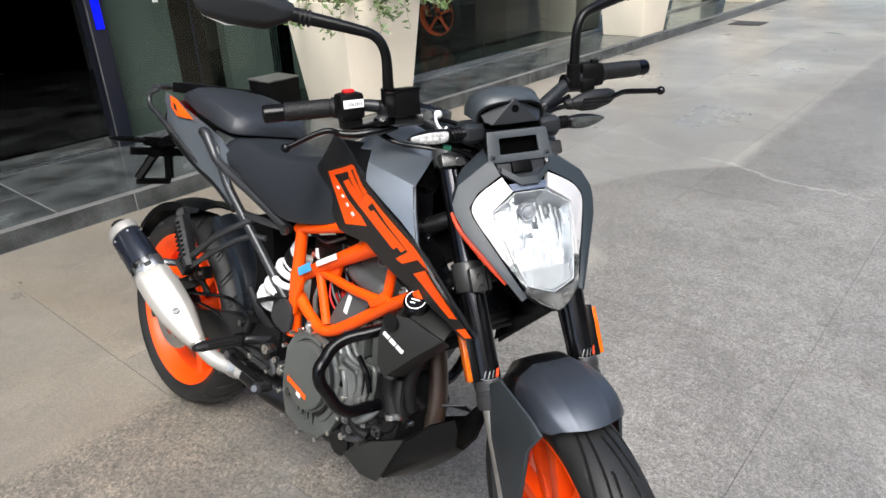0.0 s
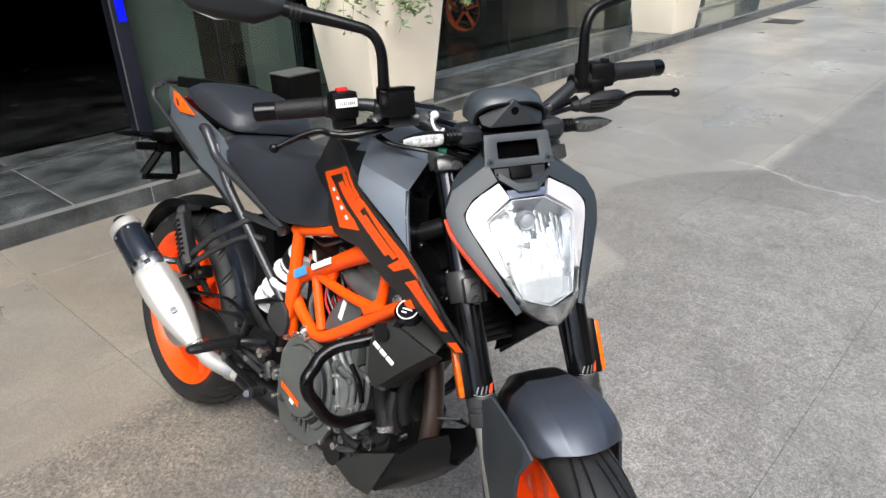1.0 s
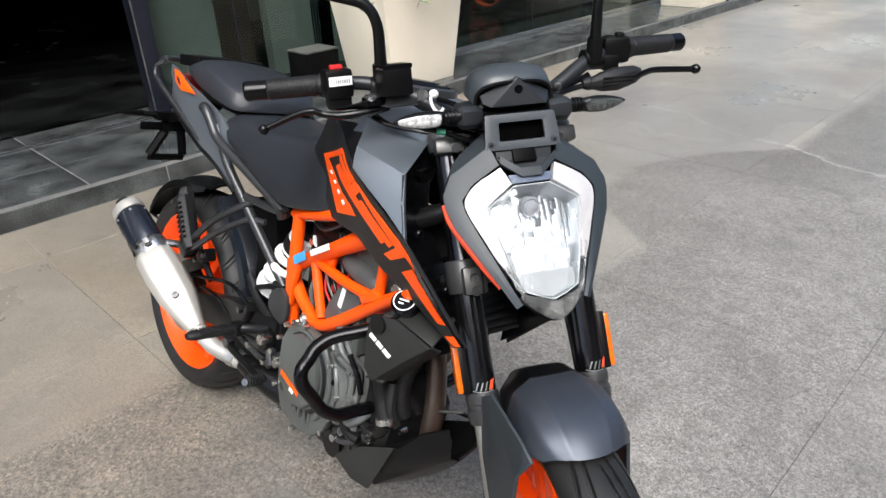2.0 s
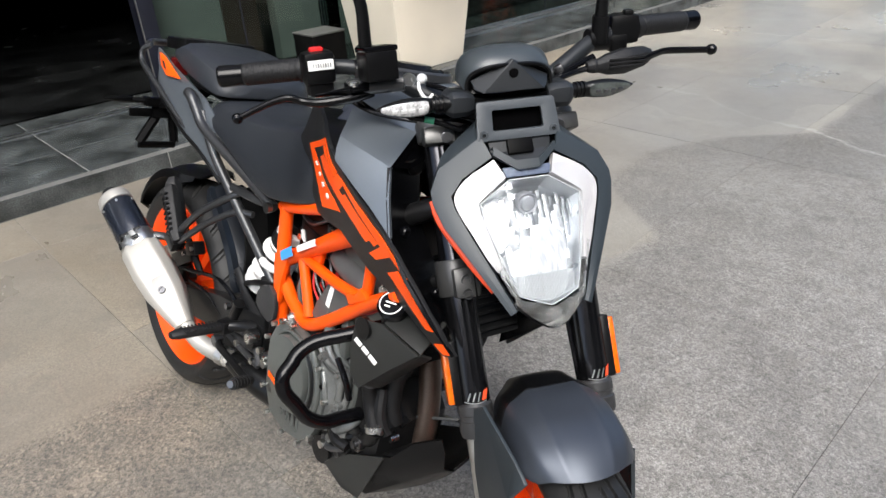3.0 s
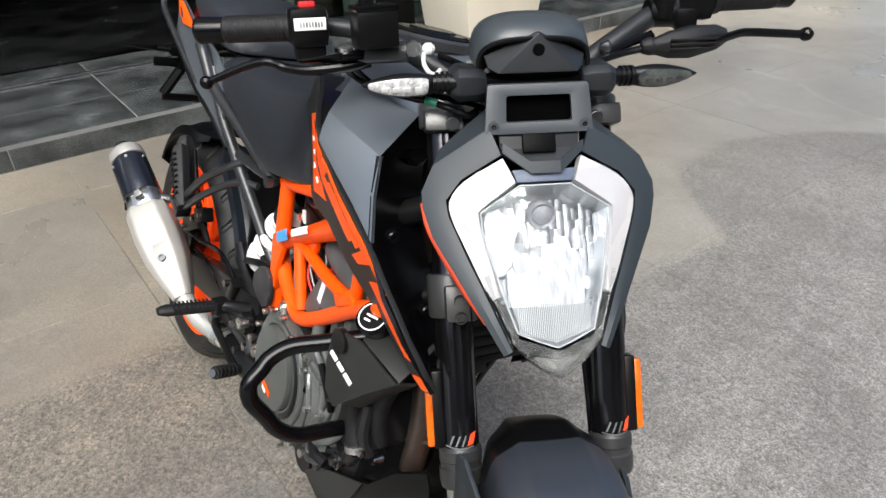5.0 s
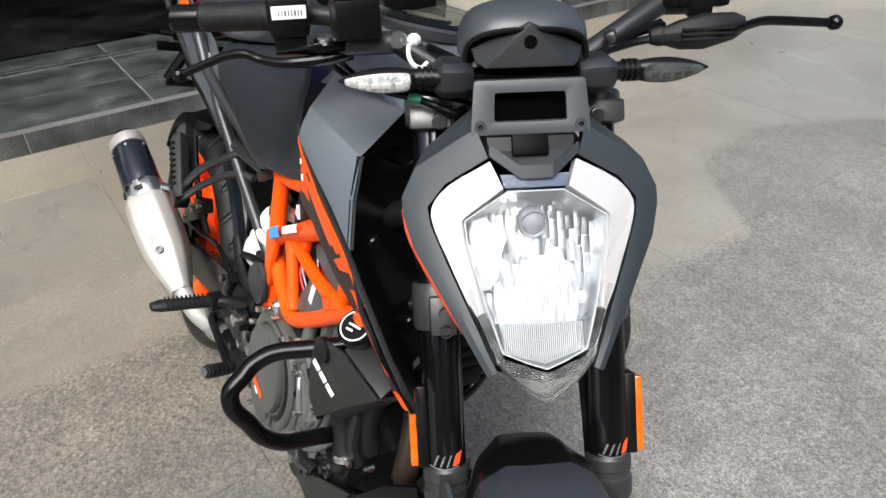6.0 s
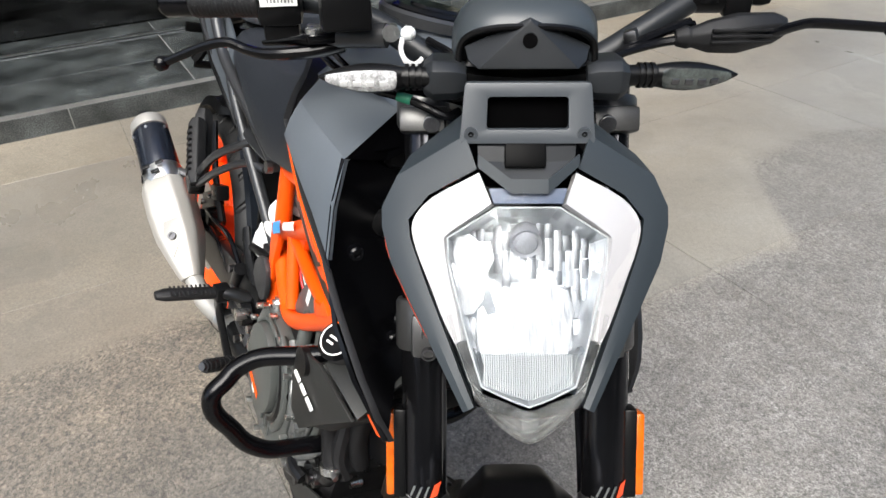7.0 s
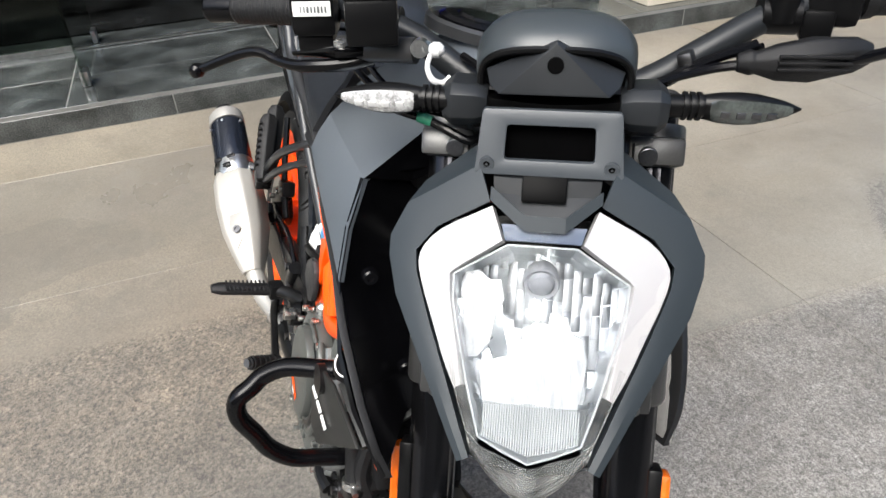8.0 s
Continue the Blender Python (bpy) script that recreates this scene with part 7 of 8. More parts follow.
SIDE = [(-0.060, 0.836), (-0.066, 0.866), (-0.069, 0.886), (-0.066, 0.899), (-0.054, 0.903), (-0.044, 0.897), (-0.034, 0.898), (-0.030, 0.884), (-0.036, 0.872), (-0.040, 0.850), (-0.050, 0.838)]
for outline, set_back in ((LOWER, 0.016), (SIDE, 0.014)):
    fork_part("reflector_step", slab([face(z, y, -set_back) for y, z in outline][::-1], 0.004, 0.0012), GLOWCHROME, "stepped mirror with the bulb's light painted in", housing, 20)
fork_part("bulb_shield", lathe([(-0.012, 0.014), (0.004, 0.0165), (0.008, 0.0150), (0.006, 0.012), (0.010, 0.0095), (0.012, 0.004), (0.0122, 0.0004)], face(0.899, 0.001, -0.030), "x", 28), SHIELDMETAL, "round bulb shield", housing)
fork_part("bulb", lathe([(-0.02, 0.003), (-0.01, 0.006), (0.01, 0.006), (0.016, 0.003)], face(0.876, 0.0, -0.046), "x", 16), BULB, "lit bulb", housing)
for k in range(-19, 20):
    y = k * 0.0021
    fork_part("lens_rib", tube([face(0.812 - abs(y) * 0.1, y, -0.003), face(0.774 + abs(y) * 0.25, y, -0.003)], 0.0007, 6, 1), FROSTED, "", housing)
fork_part("lens_foot", sheet([[face(0.808, y * 0.048, -0.009) for y in (-1, -0.5, 0, 0.5, 1)], [face(0.785, y * 0.042, -0.009) for y in (-1, -0.5, 0, 0.5, 1)], [face(0.773 + 0.010 * abs(y), y * 0.040, -0.009) for y in (-1, -0.5, 0, 0.5, 1)]], 0.002, 0, (-1, 0, 0)), TIPPLASTIC, "hazy lower lens", housing).visible_shadow = False
for a, b in zip(LENS, LENS[1:] + LENS[:1]):
    fork_part("lens_edge", tube([face(a[1], a[0], 0.001), face(b[1], b[0], 0.001)], 0.0010, 6, 1), FROSTED, "", housing)
# hazy flanks of the clear cover beside the lower lens
for s in (-1, 1):
    flank = strip([(s * y, z) for y, z in ((0.0755, 0.836), (0.0655, 0.812), (0.0585, 0.796), (0.0545, 0.787))], [(s * y, z) for y, z in ((0.0635, 0.842), (0.0555, 0.814), (0.0480, 0.794), (0.0430, 0.779))], 0.002, 0.003, 0.002, 2)
    fork_part("lens_flank", flank, TIPPLASTIC, "hazy flank of the lens", housing).visible_shadow = False
rows = []
for z in (0.938, 0.922, 0.905, 0.885, 0.860, 0.83, 0.80, 0.775, 0.768):
    half = np.interp(z, [p[1] for p in HALF[::-1]], [-p[0] for p in HALF[::-1]])
    rows.append([face(z, half * 0.97 * f / 4, 0.0065 if abs(f) < 4 else 0.001) for f in range(-4, 5)])
lens = fork_part("headlamp_lens", sheet(rows, 0.002, 0, (-1, 0, 0)), LENSFILM, "clear outer headlamp lens", housing)
lens.visible_shadow = False
# the hazy clear chin of the lens below the lit part, with its darker moulded rim
CHIN_TOP = [(-0.0535, 0.788), (-0.044, 0.780), (-0.021, 0.774), (0, 0.768), (0.021, 0.774), (0.044, 0.780), (0.0535, 0.788)]
CHIN_LOW = [(-0.0495, 0.7735), (-0.0375, 0.7630), (-0.0235, 0.7525), (0, 0.7420), (0.0235, 0.7525), (0.0375, 0.7630), (0.0495, 0.7735)]
top, low = smooth2(CHIN_TOP, 3), smooth2(CHIN_LOW, 3)
rows = [[face(z0 + (z1 - z0) * k / 4, y0 + (y1 - y0) * k / 4, 0.006 - 0.0035 * (k / 4) ** 3) for (y0, z0), (y1, z1) in zip(top, low)] for k in range(5)]
rows.append([face(z + 0.002, y * 0.985, -0.014) for y, z in low])
chin = fork_part("lens_chin", sheet(rows, 0.003, 0, (-1, 0, 0)), TIPPLASTIC, "hazy clear chin of the headlamp lens", housing, 50)
chin.visible_shadow = False
fork_part("chin_rim", tube([face(z + 0.0005, y, -0.012) for y, z in low], 0.0016, 6, 1), GLOSSBLACK, "thin dark lower rim", housing)
fork_part("chin_flute", slab([face(z, y, 0.0078) for y, z in ((-0.009, 0.7675), (0.009, 0.7675), (0.006, 0.7455), (-0.006, 0.7455))], 0.0015, 0.0004), TIPPLASTIC, "", housing)
fork_part("lens_brow", slab([face(0.940, -0.036, 0.002), face(0.940, 0.036, 0.002), face(0.928, 0.032, 0.002), face(0.928, -0.032, 0.002)][::-1], 0.004, 0.001), mat("blue_grey_brow", (0.075, 0.095, 0.14), 0.5), "blue-grey film above the lens", housing)
fork_part("mask_bridge", sheet([[(1.104, y, 0.990) for y in (-0.045, -0.018, 0.018, 0.045)], [face(0.974, y, -0.006) for y in (-0.046, -0.018, 0.018, 0.046)],
                                [face(0.962, y, -0.008) for y in (-0.045, -0.016, 0.018, 0.045)], [face(z, y, -0.002) for y, z in ((-0.044, 0.958), (-0.016, 0.942), (0.018, 0.942), (0.044, 0.958))]], 0.006, 0, (-1, 0, 0)), MIDBLACK, "black recessed bridge over the lamp", None, 12)
fork_part("bridge_box", box((0.010, 0.038, 0.022), face(0.967, -0.002, -0.006), (0, -30, 0), 0.002), HANGERBLACK, "small black box in the recess")
VRIM = [(-0.046, 0.966), (-0.0165, 0.9475), (0.0175, 0.9475), (0.046, 0.966)]
VLOW = [(-0.0465, 0.956), (-0.0160, 0.9360), (0.0175, 0.9360), (0.0465, 0.957)]
fork_part("bridge_rim", sheet([[face(z, y, 0.000) for y, z in VRIM], [face(z, y, 0.008) for y, z in VRIM], [face(z, y, 0.0065) for y, z in VLOW], [face(z + 0.001, y, -0.002) for y, z in VLOW]], 0.002, 0, (-1, 0, 0)), MASKGREY, "matt grey faceted lip below the bridge", None, 12)
fork_part("lamp_bracket", box((0.05, 0.05, 0.06), (1.105, 0, 0.975), (0, -20, 0), 0.006), PLASTIC, "black lamp bracket")

# -- cowl, plate bracket, indicators --
PL = [(-0.058, 1.026), (0.058, 1.026), (0.063, 0.974), (-0.063, 0.974)]
WIN = [(-0.037, 1.014), (0.037, 1.014), (0.038, 0.986), (-0.038, 0.986)]


def plate_face(y, z, back=0.0):
    return Vector((1.146 + (1.0 - z) * 0.35 - back, y, z))


def round_corners(pts, r, n=4):
    """The outline with each corner replaced by a short arc."""
    out = []
    for k, p in enumerate(pts):
        p, a, b = Vector(p), Vector(pts[k - 1]), Vector(pts[(k + 1) % len(pts)])
        p0, p1 = p + (a - p).normalized() * r, p + (b - p).normalized() * r
        out += [tuple(p0.lerp(p, f).lerp(p.lerp(p1, f), f)) for f in (i / n for i in range(n + 1))]
    return out


bm = bmesh.new()
layers = []
PL, WIN = round_corners(PL, 0.004), round_corners(WIN, 0.0035)
NP = len(PL)
for back in (0, 0.006):
    layers.append(([bm.verts.new(plate_face(y, z, back)) for y, z in PL], [bm.verts.new(plate_face(y, z, back)) for y, z in WIN]))
for o, i in layers:
    for k in range(NP):
        bm.faces.new((o[k], o[(k + 1) % NP], i[(k + 1) % NP], i[k]))
for q in range(2):
    a, b = layers[0][q], layers[1][q]
    for k in range(NP):
        bm.faces.new((a[k], a[(k + 1) % NP], b[(k + 1) % NP], b[k]))
bmesh.ops.recalc_face_normals(bm, faces=bm.faces[:])
bracket = fork_part("plate_bracket", rounded(bm, 0.0008), PLATEGREY, "matt grey number plate bracket with an open window", None, 25)
for s in (-1, 1):
    fork_part("bolt", lathe([(-0.003, 0.0068), (0.0014, 0.0064), (0.0014, 0.0030), (-0.001, 0.0028), (-0.001, 0.0004)], plate_face(s * 0.0525, 0.982), "x", 16), PLATEGREY, "moulded screw boss", bracket)
    fork_part("bolt", bolt(plate_face(s * 0.0525, 0.982, 0.0015), "x", 0.0028, 0.0026), HANGERBLACK, "", bracket)
    fork_part("bracket_arm", box((0.05, 0.010, 0.014), (1.108, s * 0.052, 1.005), (0, -10, 0), 0.003), PLASTIC, "", bracket)
# added black sheet for the shade inside the bracket's open window
fork_part("window_shade_sheet", box((0.006, 0.088, 0.040), (1.127, 0, 1.0), (0, -19, 0), 0.002), SHADEBLACK, "", bracket)
# instrument cowl: a low visor with a peaked front plate
def visor_row(x, half, base, rise, dip):
    """One arch of the visor: broad shoulders, nearly flat on top."""
    n = 20
    return [Vector((x - dip * abs(math.cos(math.pi * k / n)) ** 2, -half * math.copysign(abs(math.cos(math.pi * k / n)) ** 0.72, math.cos(math.pi * k / n)), base + rise * math.sin(math.pi * k / n) ** 0.62)) for k in range(n + 1)]


cowl = fork_part("instrument_cowl", sheet([visor_row(1.124, 0.064, 1.038, 0.036, 0.016), visor_row(1.120, 0.067, 1.040, 0.043, 0.016), visor_row(1.098, 0.070, 1.046, 0.050, 0.014), visor_row(1.072, 0.067, 1.046, 0.050, 0.012), visor_row(1.046, 0.061, 1.044, 0.047, 0.010), visor_row(1.015, 0.048, 1.040, 0.040, 0.006)], 0.006, 0, (0, 0, -1)), VISORGREY, "satin grey instrument visor", None, 40)
fork_part("instrument_body", box((0.08, 0.090, 0.045), (1.062, 0, 1.055), (0, -12, 0), 0.012), PLASTIC, "black instrument body", cowl)
ARCH = [visor_row(1.124, 0.064, 1.038, 0.036, 0.016)[k] for k in (0, 3, 6, 10, 14, 17, 20)]
# black sheet fills the opening: the shadow gap under the visor as colour
fork_part("visor_gap_shade", sheet([[(x - 0.001, y * 0.99, z - 0.001) for x, y, z in ARCH], [(1.112 - 0.004 * abs(k), 0.020 * k, 1.074 - 0.0125 * abs(k)) for k in range(-3, 4)], [(1.110, 0.019 * k, 1.034) for k in range(-3, 4)]], 0.004, 0, (-1, 0, 0)), PLASTIC, "black sheet added for the shadow gap under the visor", cowl)
fork_part("visor_rim", tube([p + Vector((0.001, 0, -0.001)) for p in visor_row(1.124, 0.064, 1.038, 0.036, 0.016)], 0.0032, 8, 1), PLASTIC, "black front rim of the visor", cowl)
bm = bmesh.new()
apex = bm.verts.new((1.128, 0, 1.079))
crown = [bm.verts.new((1.126, 0, 1.081))]
near = [bm.verts.new((1.133, s * 0.046, 1.037)) for s in (-1, 1)]
high = [bm.verts.new((1.112, s * 0.0585, 1.053)) for s in (-1, 1)]
base = [bm.verts.new((1.118, s * 0.0545, 1.040)) for s in (-1, 1)]
back = [bm.verts.new((1.100, y, z)) for y, z in ((-0.053, 1.040), (-0.057, 1.052), (0, 1.079), (0.057, 1.052), (0.053, 1.040))]
bm.faces.new((apex, near[0], near[1]))
for s in (0, 1):
    bm.faces.new((apex, crown[0], high[s], base[s], near[s]))
rim = [base[0], high[0], crown[0], high[1], base[1]]
for k in range(4):
    bm.faces.new((rim[k], rim[k + 1], back[k + 1], back[k]))
bm.faces.new((near[0], base[0], back[0], back[4], base[1], near[1]))
bm.faces.new(back)
bmesh.ops.recalc_face_normals(bm, faces=bm.faces[:])
fork_part("visor_front", rounded(bm, 0.0015), MIDBLACK, "peaked black front plate", cowl, 12)
# filled black disc: the hole's shade as colour, no opening
fork_part("peak_hole_shade", lathe([(-0.006, 0.0068), (0.0020, 0.0068), (0.0020, 0.0004)], (1.1296, 0, 1.062), "x", 20), HANGERBLACK, "round black disc for the hole's shade", cowl)
fork_part("indicator_beam", rounded(loft([[(1.100 + dx, y, 1.016 + dz) for dx, dz in ((-0.022, -h), (0.018, -h), (0.018, h), (-0.022, h))] for y, h in ((-0.070, 0.015), (-0.03, 0.011), (0, 0.009), (0.03, 0.011), (0.070, 0.015))]), 0.003), HANGERBLACK, "black indicator carrier beam")
for s in (-1, 1):
    fork_part("beam_end", rounded(loft([[(1.104 + dx * q, s * y, 1.022 + dz * h) for dx, dz in ((-0.022, -0.7), (-0.010, -1), (0.014, -1), (0.022, -0.5), (0.022, 0.6), (0.012, 1), (-0.022, 1))] for y, h, q in ((0.056, 0.014, 0.9), (0.066, 0.018, 1.0), (0.088, 0.019, 1.0), (0.097, 0.013, 0.7))]), 0.002), MIDBLACK, "faceted dark grey end of the indicator beam", None, 20)
for s in (-1, 1):
    nudge = Vector((0.020, 0.012, 0.004)) if s < 0 else Vector()
    ind = fork_part("indicator_stalk", moved(merged(tube([(1.095, s * 0.095, 1.021), (1.092, s * 0.128, 1.021)], 0.010, 12, 1), *[lathe([(-0.0016, 0.0125), (0.0016, 0.0125), (0.0016, 0.008), (-0.0016, 0.008)], (1.093, s * (0.112 + 0.006 * k), 1.021), "y", 14, True) for k in range(3)]), nudge), PLASTIC, "ribbed black stalk")
    stations = ((0.122, 0.0085, 0.0105), (0.131, 0.011, 0.0125), (0.142, 0.0145, 0.0148), (0.158, 0.0165, 0.0158), (0.172, 0.0155, 0.0146), (0.186, 0.012, 0.0112), (0.198, 0.0075, 0.007), (0.206, 0.003, 0.0028), (0.209, 0.001, 0.001))
    fork_part("indicator_body", moved(loft([[(1.089 + w * (0.72 if math.cos(a) > 0 else 0.9) * math.cos(a), s * y, 1.0205 + h * (0.78 if math.sin(a) > 0 else 1.0) * math.sin(a)) for a in (2 * math.pi * k / 20 for k in range(20))] for y, w, h in stations]), nudge), PLASTIC, "black indicator shell", ind)
    # both lenses are clear; the pale base paints one side's bright reflection
    fork_part("indicator_lens", moved(sheet([[(1.089 + w * 0.76 * math.cos(a), s * y, 1.0200 + h * 1.04 * math.sin(a)) for a in (-0.80 + 1.38 * k / 8 for k in range(9))] for y, w, h in ((0.133, 0.0108, 0.0095), (0.137, 0.0130, 0.0138), *stations[2:7], (0.202, 0.005, 0.0040))], 0.0012, 0, (-1, 0, 0)), nudge),
              mat("clear_lens_dim_side", (0.050, 0.056, 0.052), 0.08, 0.0, 0.4, 60, 400, 0.05, coat=0.6) if s > 0 else mat("clear_lens_bright_side", (0.40, 0.40, 0.395), 0.14, 0.0, 0.5, 130, 500, 0.3, coat=0.6), "clear indicator lens", ind)
    for k in range(4):
        fork_part("indicator_led", moved(box((0.0018, 0.0075, 0.0055), (1.1015 - 0.0012 * abs(k - 1.2), s * (0.146 + 0.0125 * k), 1.0165), (0, 18, 0), 0.0008), nudge), DARKSTEEL if s > 0 else WHITEPLASTIC, "", ind)

# -- handlebar and controls --
fork_part("handlebar", tube([(0.900, -0.400, 1.058), (0.922, -0.300, 1.062), (0.940, -0.215, 1.062), (0.965, -0.150, 1.045), (0.985, -0.090, 1.010), (0.990, -0.04, 1.000), (0.990, 0.04, 1.000), (0.985, 0.090, 1.010), (0.970, 0.150, 1.042), (0.953, 0.200, 1.068), (0.942, 0.250, 1.082), (0.926, 0.310, 1.086), (0.897, 0.420, 1.084)], [0.0115, 0.0115, 0.0120, 0.0135, 0.0145, 0.0145, 0.0145, 0.0145, 0.0145, 0.0138, 0.0125, 0.0118, 0.0115], 16, 4), MIDBLACK, "black tapered handlebar")
fork_part("bar_clamp", merged(box((0.05, 0.035, 0.06), (0.988, -0.045, 0.990), (0, -RAKE, 0), 0.006), box((0.05, 0.035, 0.06), (0.988, 0.045, 0.990), (0, -RAKE, 0), 0.006)), CLAMPGREY, "cast bar clamps")


def bar(y):
    """The place of the bar's middle at y."""
    if y > 0:
        ys = [0, 0.04, 0.09, 0.15, 0.20, 0.25, 0.31, 0.425]
        return Vector((np.interp(y, ys, [0.99, 0.99, 0.985, 0.970, 0.953, 0.942, 0.926, 0.895]), y, np.interp(y, ys, [1.0, 1.0, 1.010, 1.042, 1.068, 1.082, 1.086, 1.084])))
    ys = [0, 0.04, 0.09, 0.15, 0.215, 0.30, 0.40]
    return Vector((np.interp(abs(y), ys, [0.99, 0.99, 0.985, 0.965, 0.940, 0.922, 0.900]), y, np.interp(abs(y), ys, [1.0, 1.0, 1.01, 1.045, 1.062, 1.062, 1.058])))


for s in (-1, 1):
    out = 0.030 if s > 0 else 0.018
    ys, rs = [0.268 + out], [0.0165]
    for k in range(20 if s > 0 else 17):
        y0 = 0.2745 + out + 0.0048 * k
        ys += [y0, y0 + 0.0004, y0 + 0.0026, y0 + 0.0030]
        rs += [0.0176, 0.0179, 0.0179, 0.0176]
    g = fork_part("grip", tube([bar(s * y) for y in ys + [0.375 + (out if s > 0 else 0.0)]], rs + [0.0165], 20, 1), GRIPRUBBER, "ribbed black rubber grip")
    fork_part("grip_collar", tube([bar(s * (0.258 + out)), bar(s * (0.270 + out))], 0.020, 20, 1), GRIPRUBBER, "", g)
    d = (bar(s * (0.39 + out)) - bar(s * (0.36 + out))).normalized()
    end = lathe([(-0.028, 0.004), (-0.028, 0.0155), (-0.022, 0.0165), (0.012, 0.0175), (0.016, 0.015), (0.017, 0.006)], (0, 0, 0), "x", 22)
    end.transform(Matrix.Translation(bar(s * (0.419 if s > 0 else 0.399))) @ d.to_track_quat("X", "Z").to_matrix().to_4x4())
    fork_part("bar_end", end, GLOSSBLACK, "black bar-end weight", g)

# right side: switch block, brake reservoir, lever
sw = fork_part("switch_block", merged(box((0.040, 0.050, 0.050), (0.959, -0.261, 1.068), (0, 0, 10), 0.010), box((0.030, 0.040, 0.030), (0.959, -0.261, 1.040), (0, 0, 10), 0.006)), PLASTIC, "black right switch block")
fork_part("kill_switch", box((0.015, 0.021, 0.008), (0.958, -0.261, 1.0945), (0, 0, 10), 0.003), REDPLASTIC, "red engine stop switch", sw)
fork_part("switch_label", box((0.001, 0.040, 0.015), (0.9812, -0.257, 1.074), (0, 0, 10), 0.0003), DECALWHITE, "white sticker", sw)
for k in range(9):
    fork_part("label_bar", box((0.0012, 0.0016 if k % 3 else 0.0024, 0.0065), (0.9818 + 0.0011 * (k * 0.62 - 2.5) * -0.7, -0.272 + 0.0037 * k, 1.0735), (0, 0, 10), 0.0002), CASTGREY, "grey print bars", sw)
res = fork_part("brake_reservoir", box((0.042, 0.050, 0.042), (1.034, -0.178, 1.074), (0, -4, 14), 0.004), PLASTIC, "square black brake fluid reservoir")
fork_part("reservoir_lid", box((0.044, 0.052, 0.008), (1.032, -0.178, 1.098), (0, -4, 14), 0.003), GLOSSBLACK, "glossy lid", res)
fork_part("master_cylinder", merged(tube([(1.022, -0.138, 1.044), (1.004, -0.222, 1.040)], 0.013, 14, 1), box((0.05, 0.030, 0.026), (0.995, -0.186, 1.050), (0, 0, 14), 0.005)), CLAMPGREY, "brake master cylinder", res)
fork_part("banjo", merged(tube([(1.022, -0.140, 1.044), (1.032, -0.124, 1.050)], 0.0065, 12, 1), lathe([(-0.006, 0.009), (0.006, 0.009)], (1.030, -0.132, 1.049), "x", 14)), STEEL, "bright banjo fitting", res)
fork_part("white_tie", merged(lathe([(-0.008, 0.0004), (-0.007, 0.004), (-0.003, 0.0075), (0.003, 0.0075), (0.007, 0.004), (0.008, 0.0004)], (1.041, -0.114, 1.050), "y", 16), tube([(1.043, -0.120, 1.045), (1.053, -0.121, 1.036), (1.057, -0.116, 1.026), (1.052, -0.107, 1.021), (1.046, -0.100, 1.026)], [0.0026, 0.0026, 0.0030, 0.0032, 0.0024], 10, 5)), WHITEPLASTIC, "white plastic tag")
lever = fork_part("brake_lever", tube([(1.008, -0.186, 1.032), (1.017, -0.215, 1.027), (1.020, -0.245, 1.025), (1.016, -0.270, 1.024), (1.008, -0.292, 1.027), (1.006, -0.311, 1.034), (1.002, -0.335, 1.030), (0.998, -0.365, 1.019), (0.996, -0.385, 1.011)], [0.010, 0.0085, 0.0078, 0.0072, 0.0068, 0.0066, 0.0062, 0.0058, 0.0056], 12, 5, 0.8), GLOSSBLACK, "black brake lever with an S-bend")
fork_part("lever_ball", lathe([(-0.009, 0.003), (-0.006, 0.0070), (0, 0.0086), (0.006, 0.0070), (0.009, 0.003)], (0.996, -0.391, 1.009), "x", 14), GLOSSBLACK, "", lever)
fork_part("lever_pivot", merged(tube([(1.008, -0.180, 1.040), (1.020, -0.212, 1.040), (1.014, -0.248, 1.036), (1.006, -0.272, 1.033)], [0.012, 0.011, 0.006, 0.004], 10, 4, 0.5), box((0.030, 0.030, 0.010), (1.015, -0.210, 1.043), (0, 8, 20), 0.003)), GLOSSBLACK, "black lever bracket", lever)
fork_part("pivot_bolt", lathe([(-0.004, 0.0085), (0.002, 0.0085), (0.0035, 0.006), (0.0035, 0.0004)], (1.021, -0.214, 1.049), "z", 16), BOLT, "bright pivot bolt", lever)
# left side
fork_part("switch_block", merged(box((0.044, 0.052, 0.050), (0.942, 0.263, 1.086), (0, 0, -10), 0.012), box((0.03, 0.03, 0.03), (0.950, 0.250, 1.064), (0, 0, -10), 0.006), box((0.018, 0.016, 0.012), (0.950, 0.268, 1.111), (0, 0, -10), 0.004)), PLASTIC, "black left switch block")
clev = fork_part("clutch_lever", tube([(0.985, 0.190, 1.030), (1.004, 0.220, 1.034), (1.008, 0.260, 1.040), (0.998, 0.300, 1.048), (0.994, 0.320, 1.050), (0.995, 0.36, 1.048), (0.998, 0.395, 1.046)], [0.010, 0.0085, 0.0075, 0.0070, 0.0068, 0.0066, 0.0064], 10, 5, 0.75), GLOSSBLACK, "black clutch lever")
fork_part("lever_ball", lathe([(-0.009, 0.003), (-0.006, 0.0075), (0, 0.0095), (0.006, 0.0075), (0.009, 0.003)], (0.998, 0.403, 1.046), "x", 14), GLOSSBLACK, "", clev)
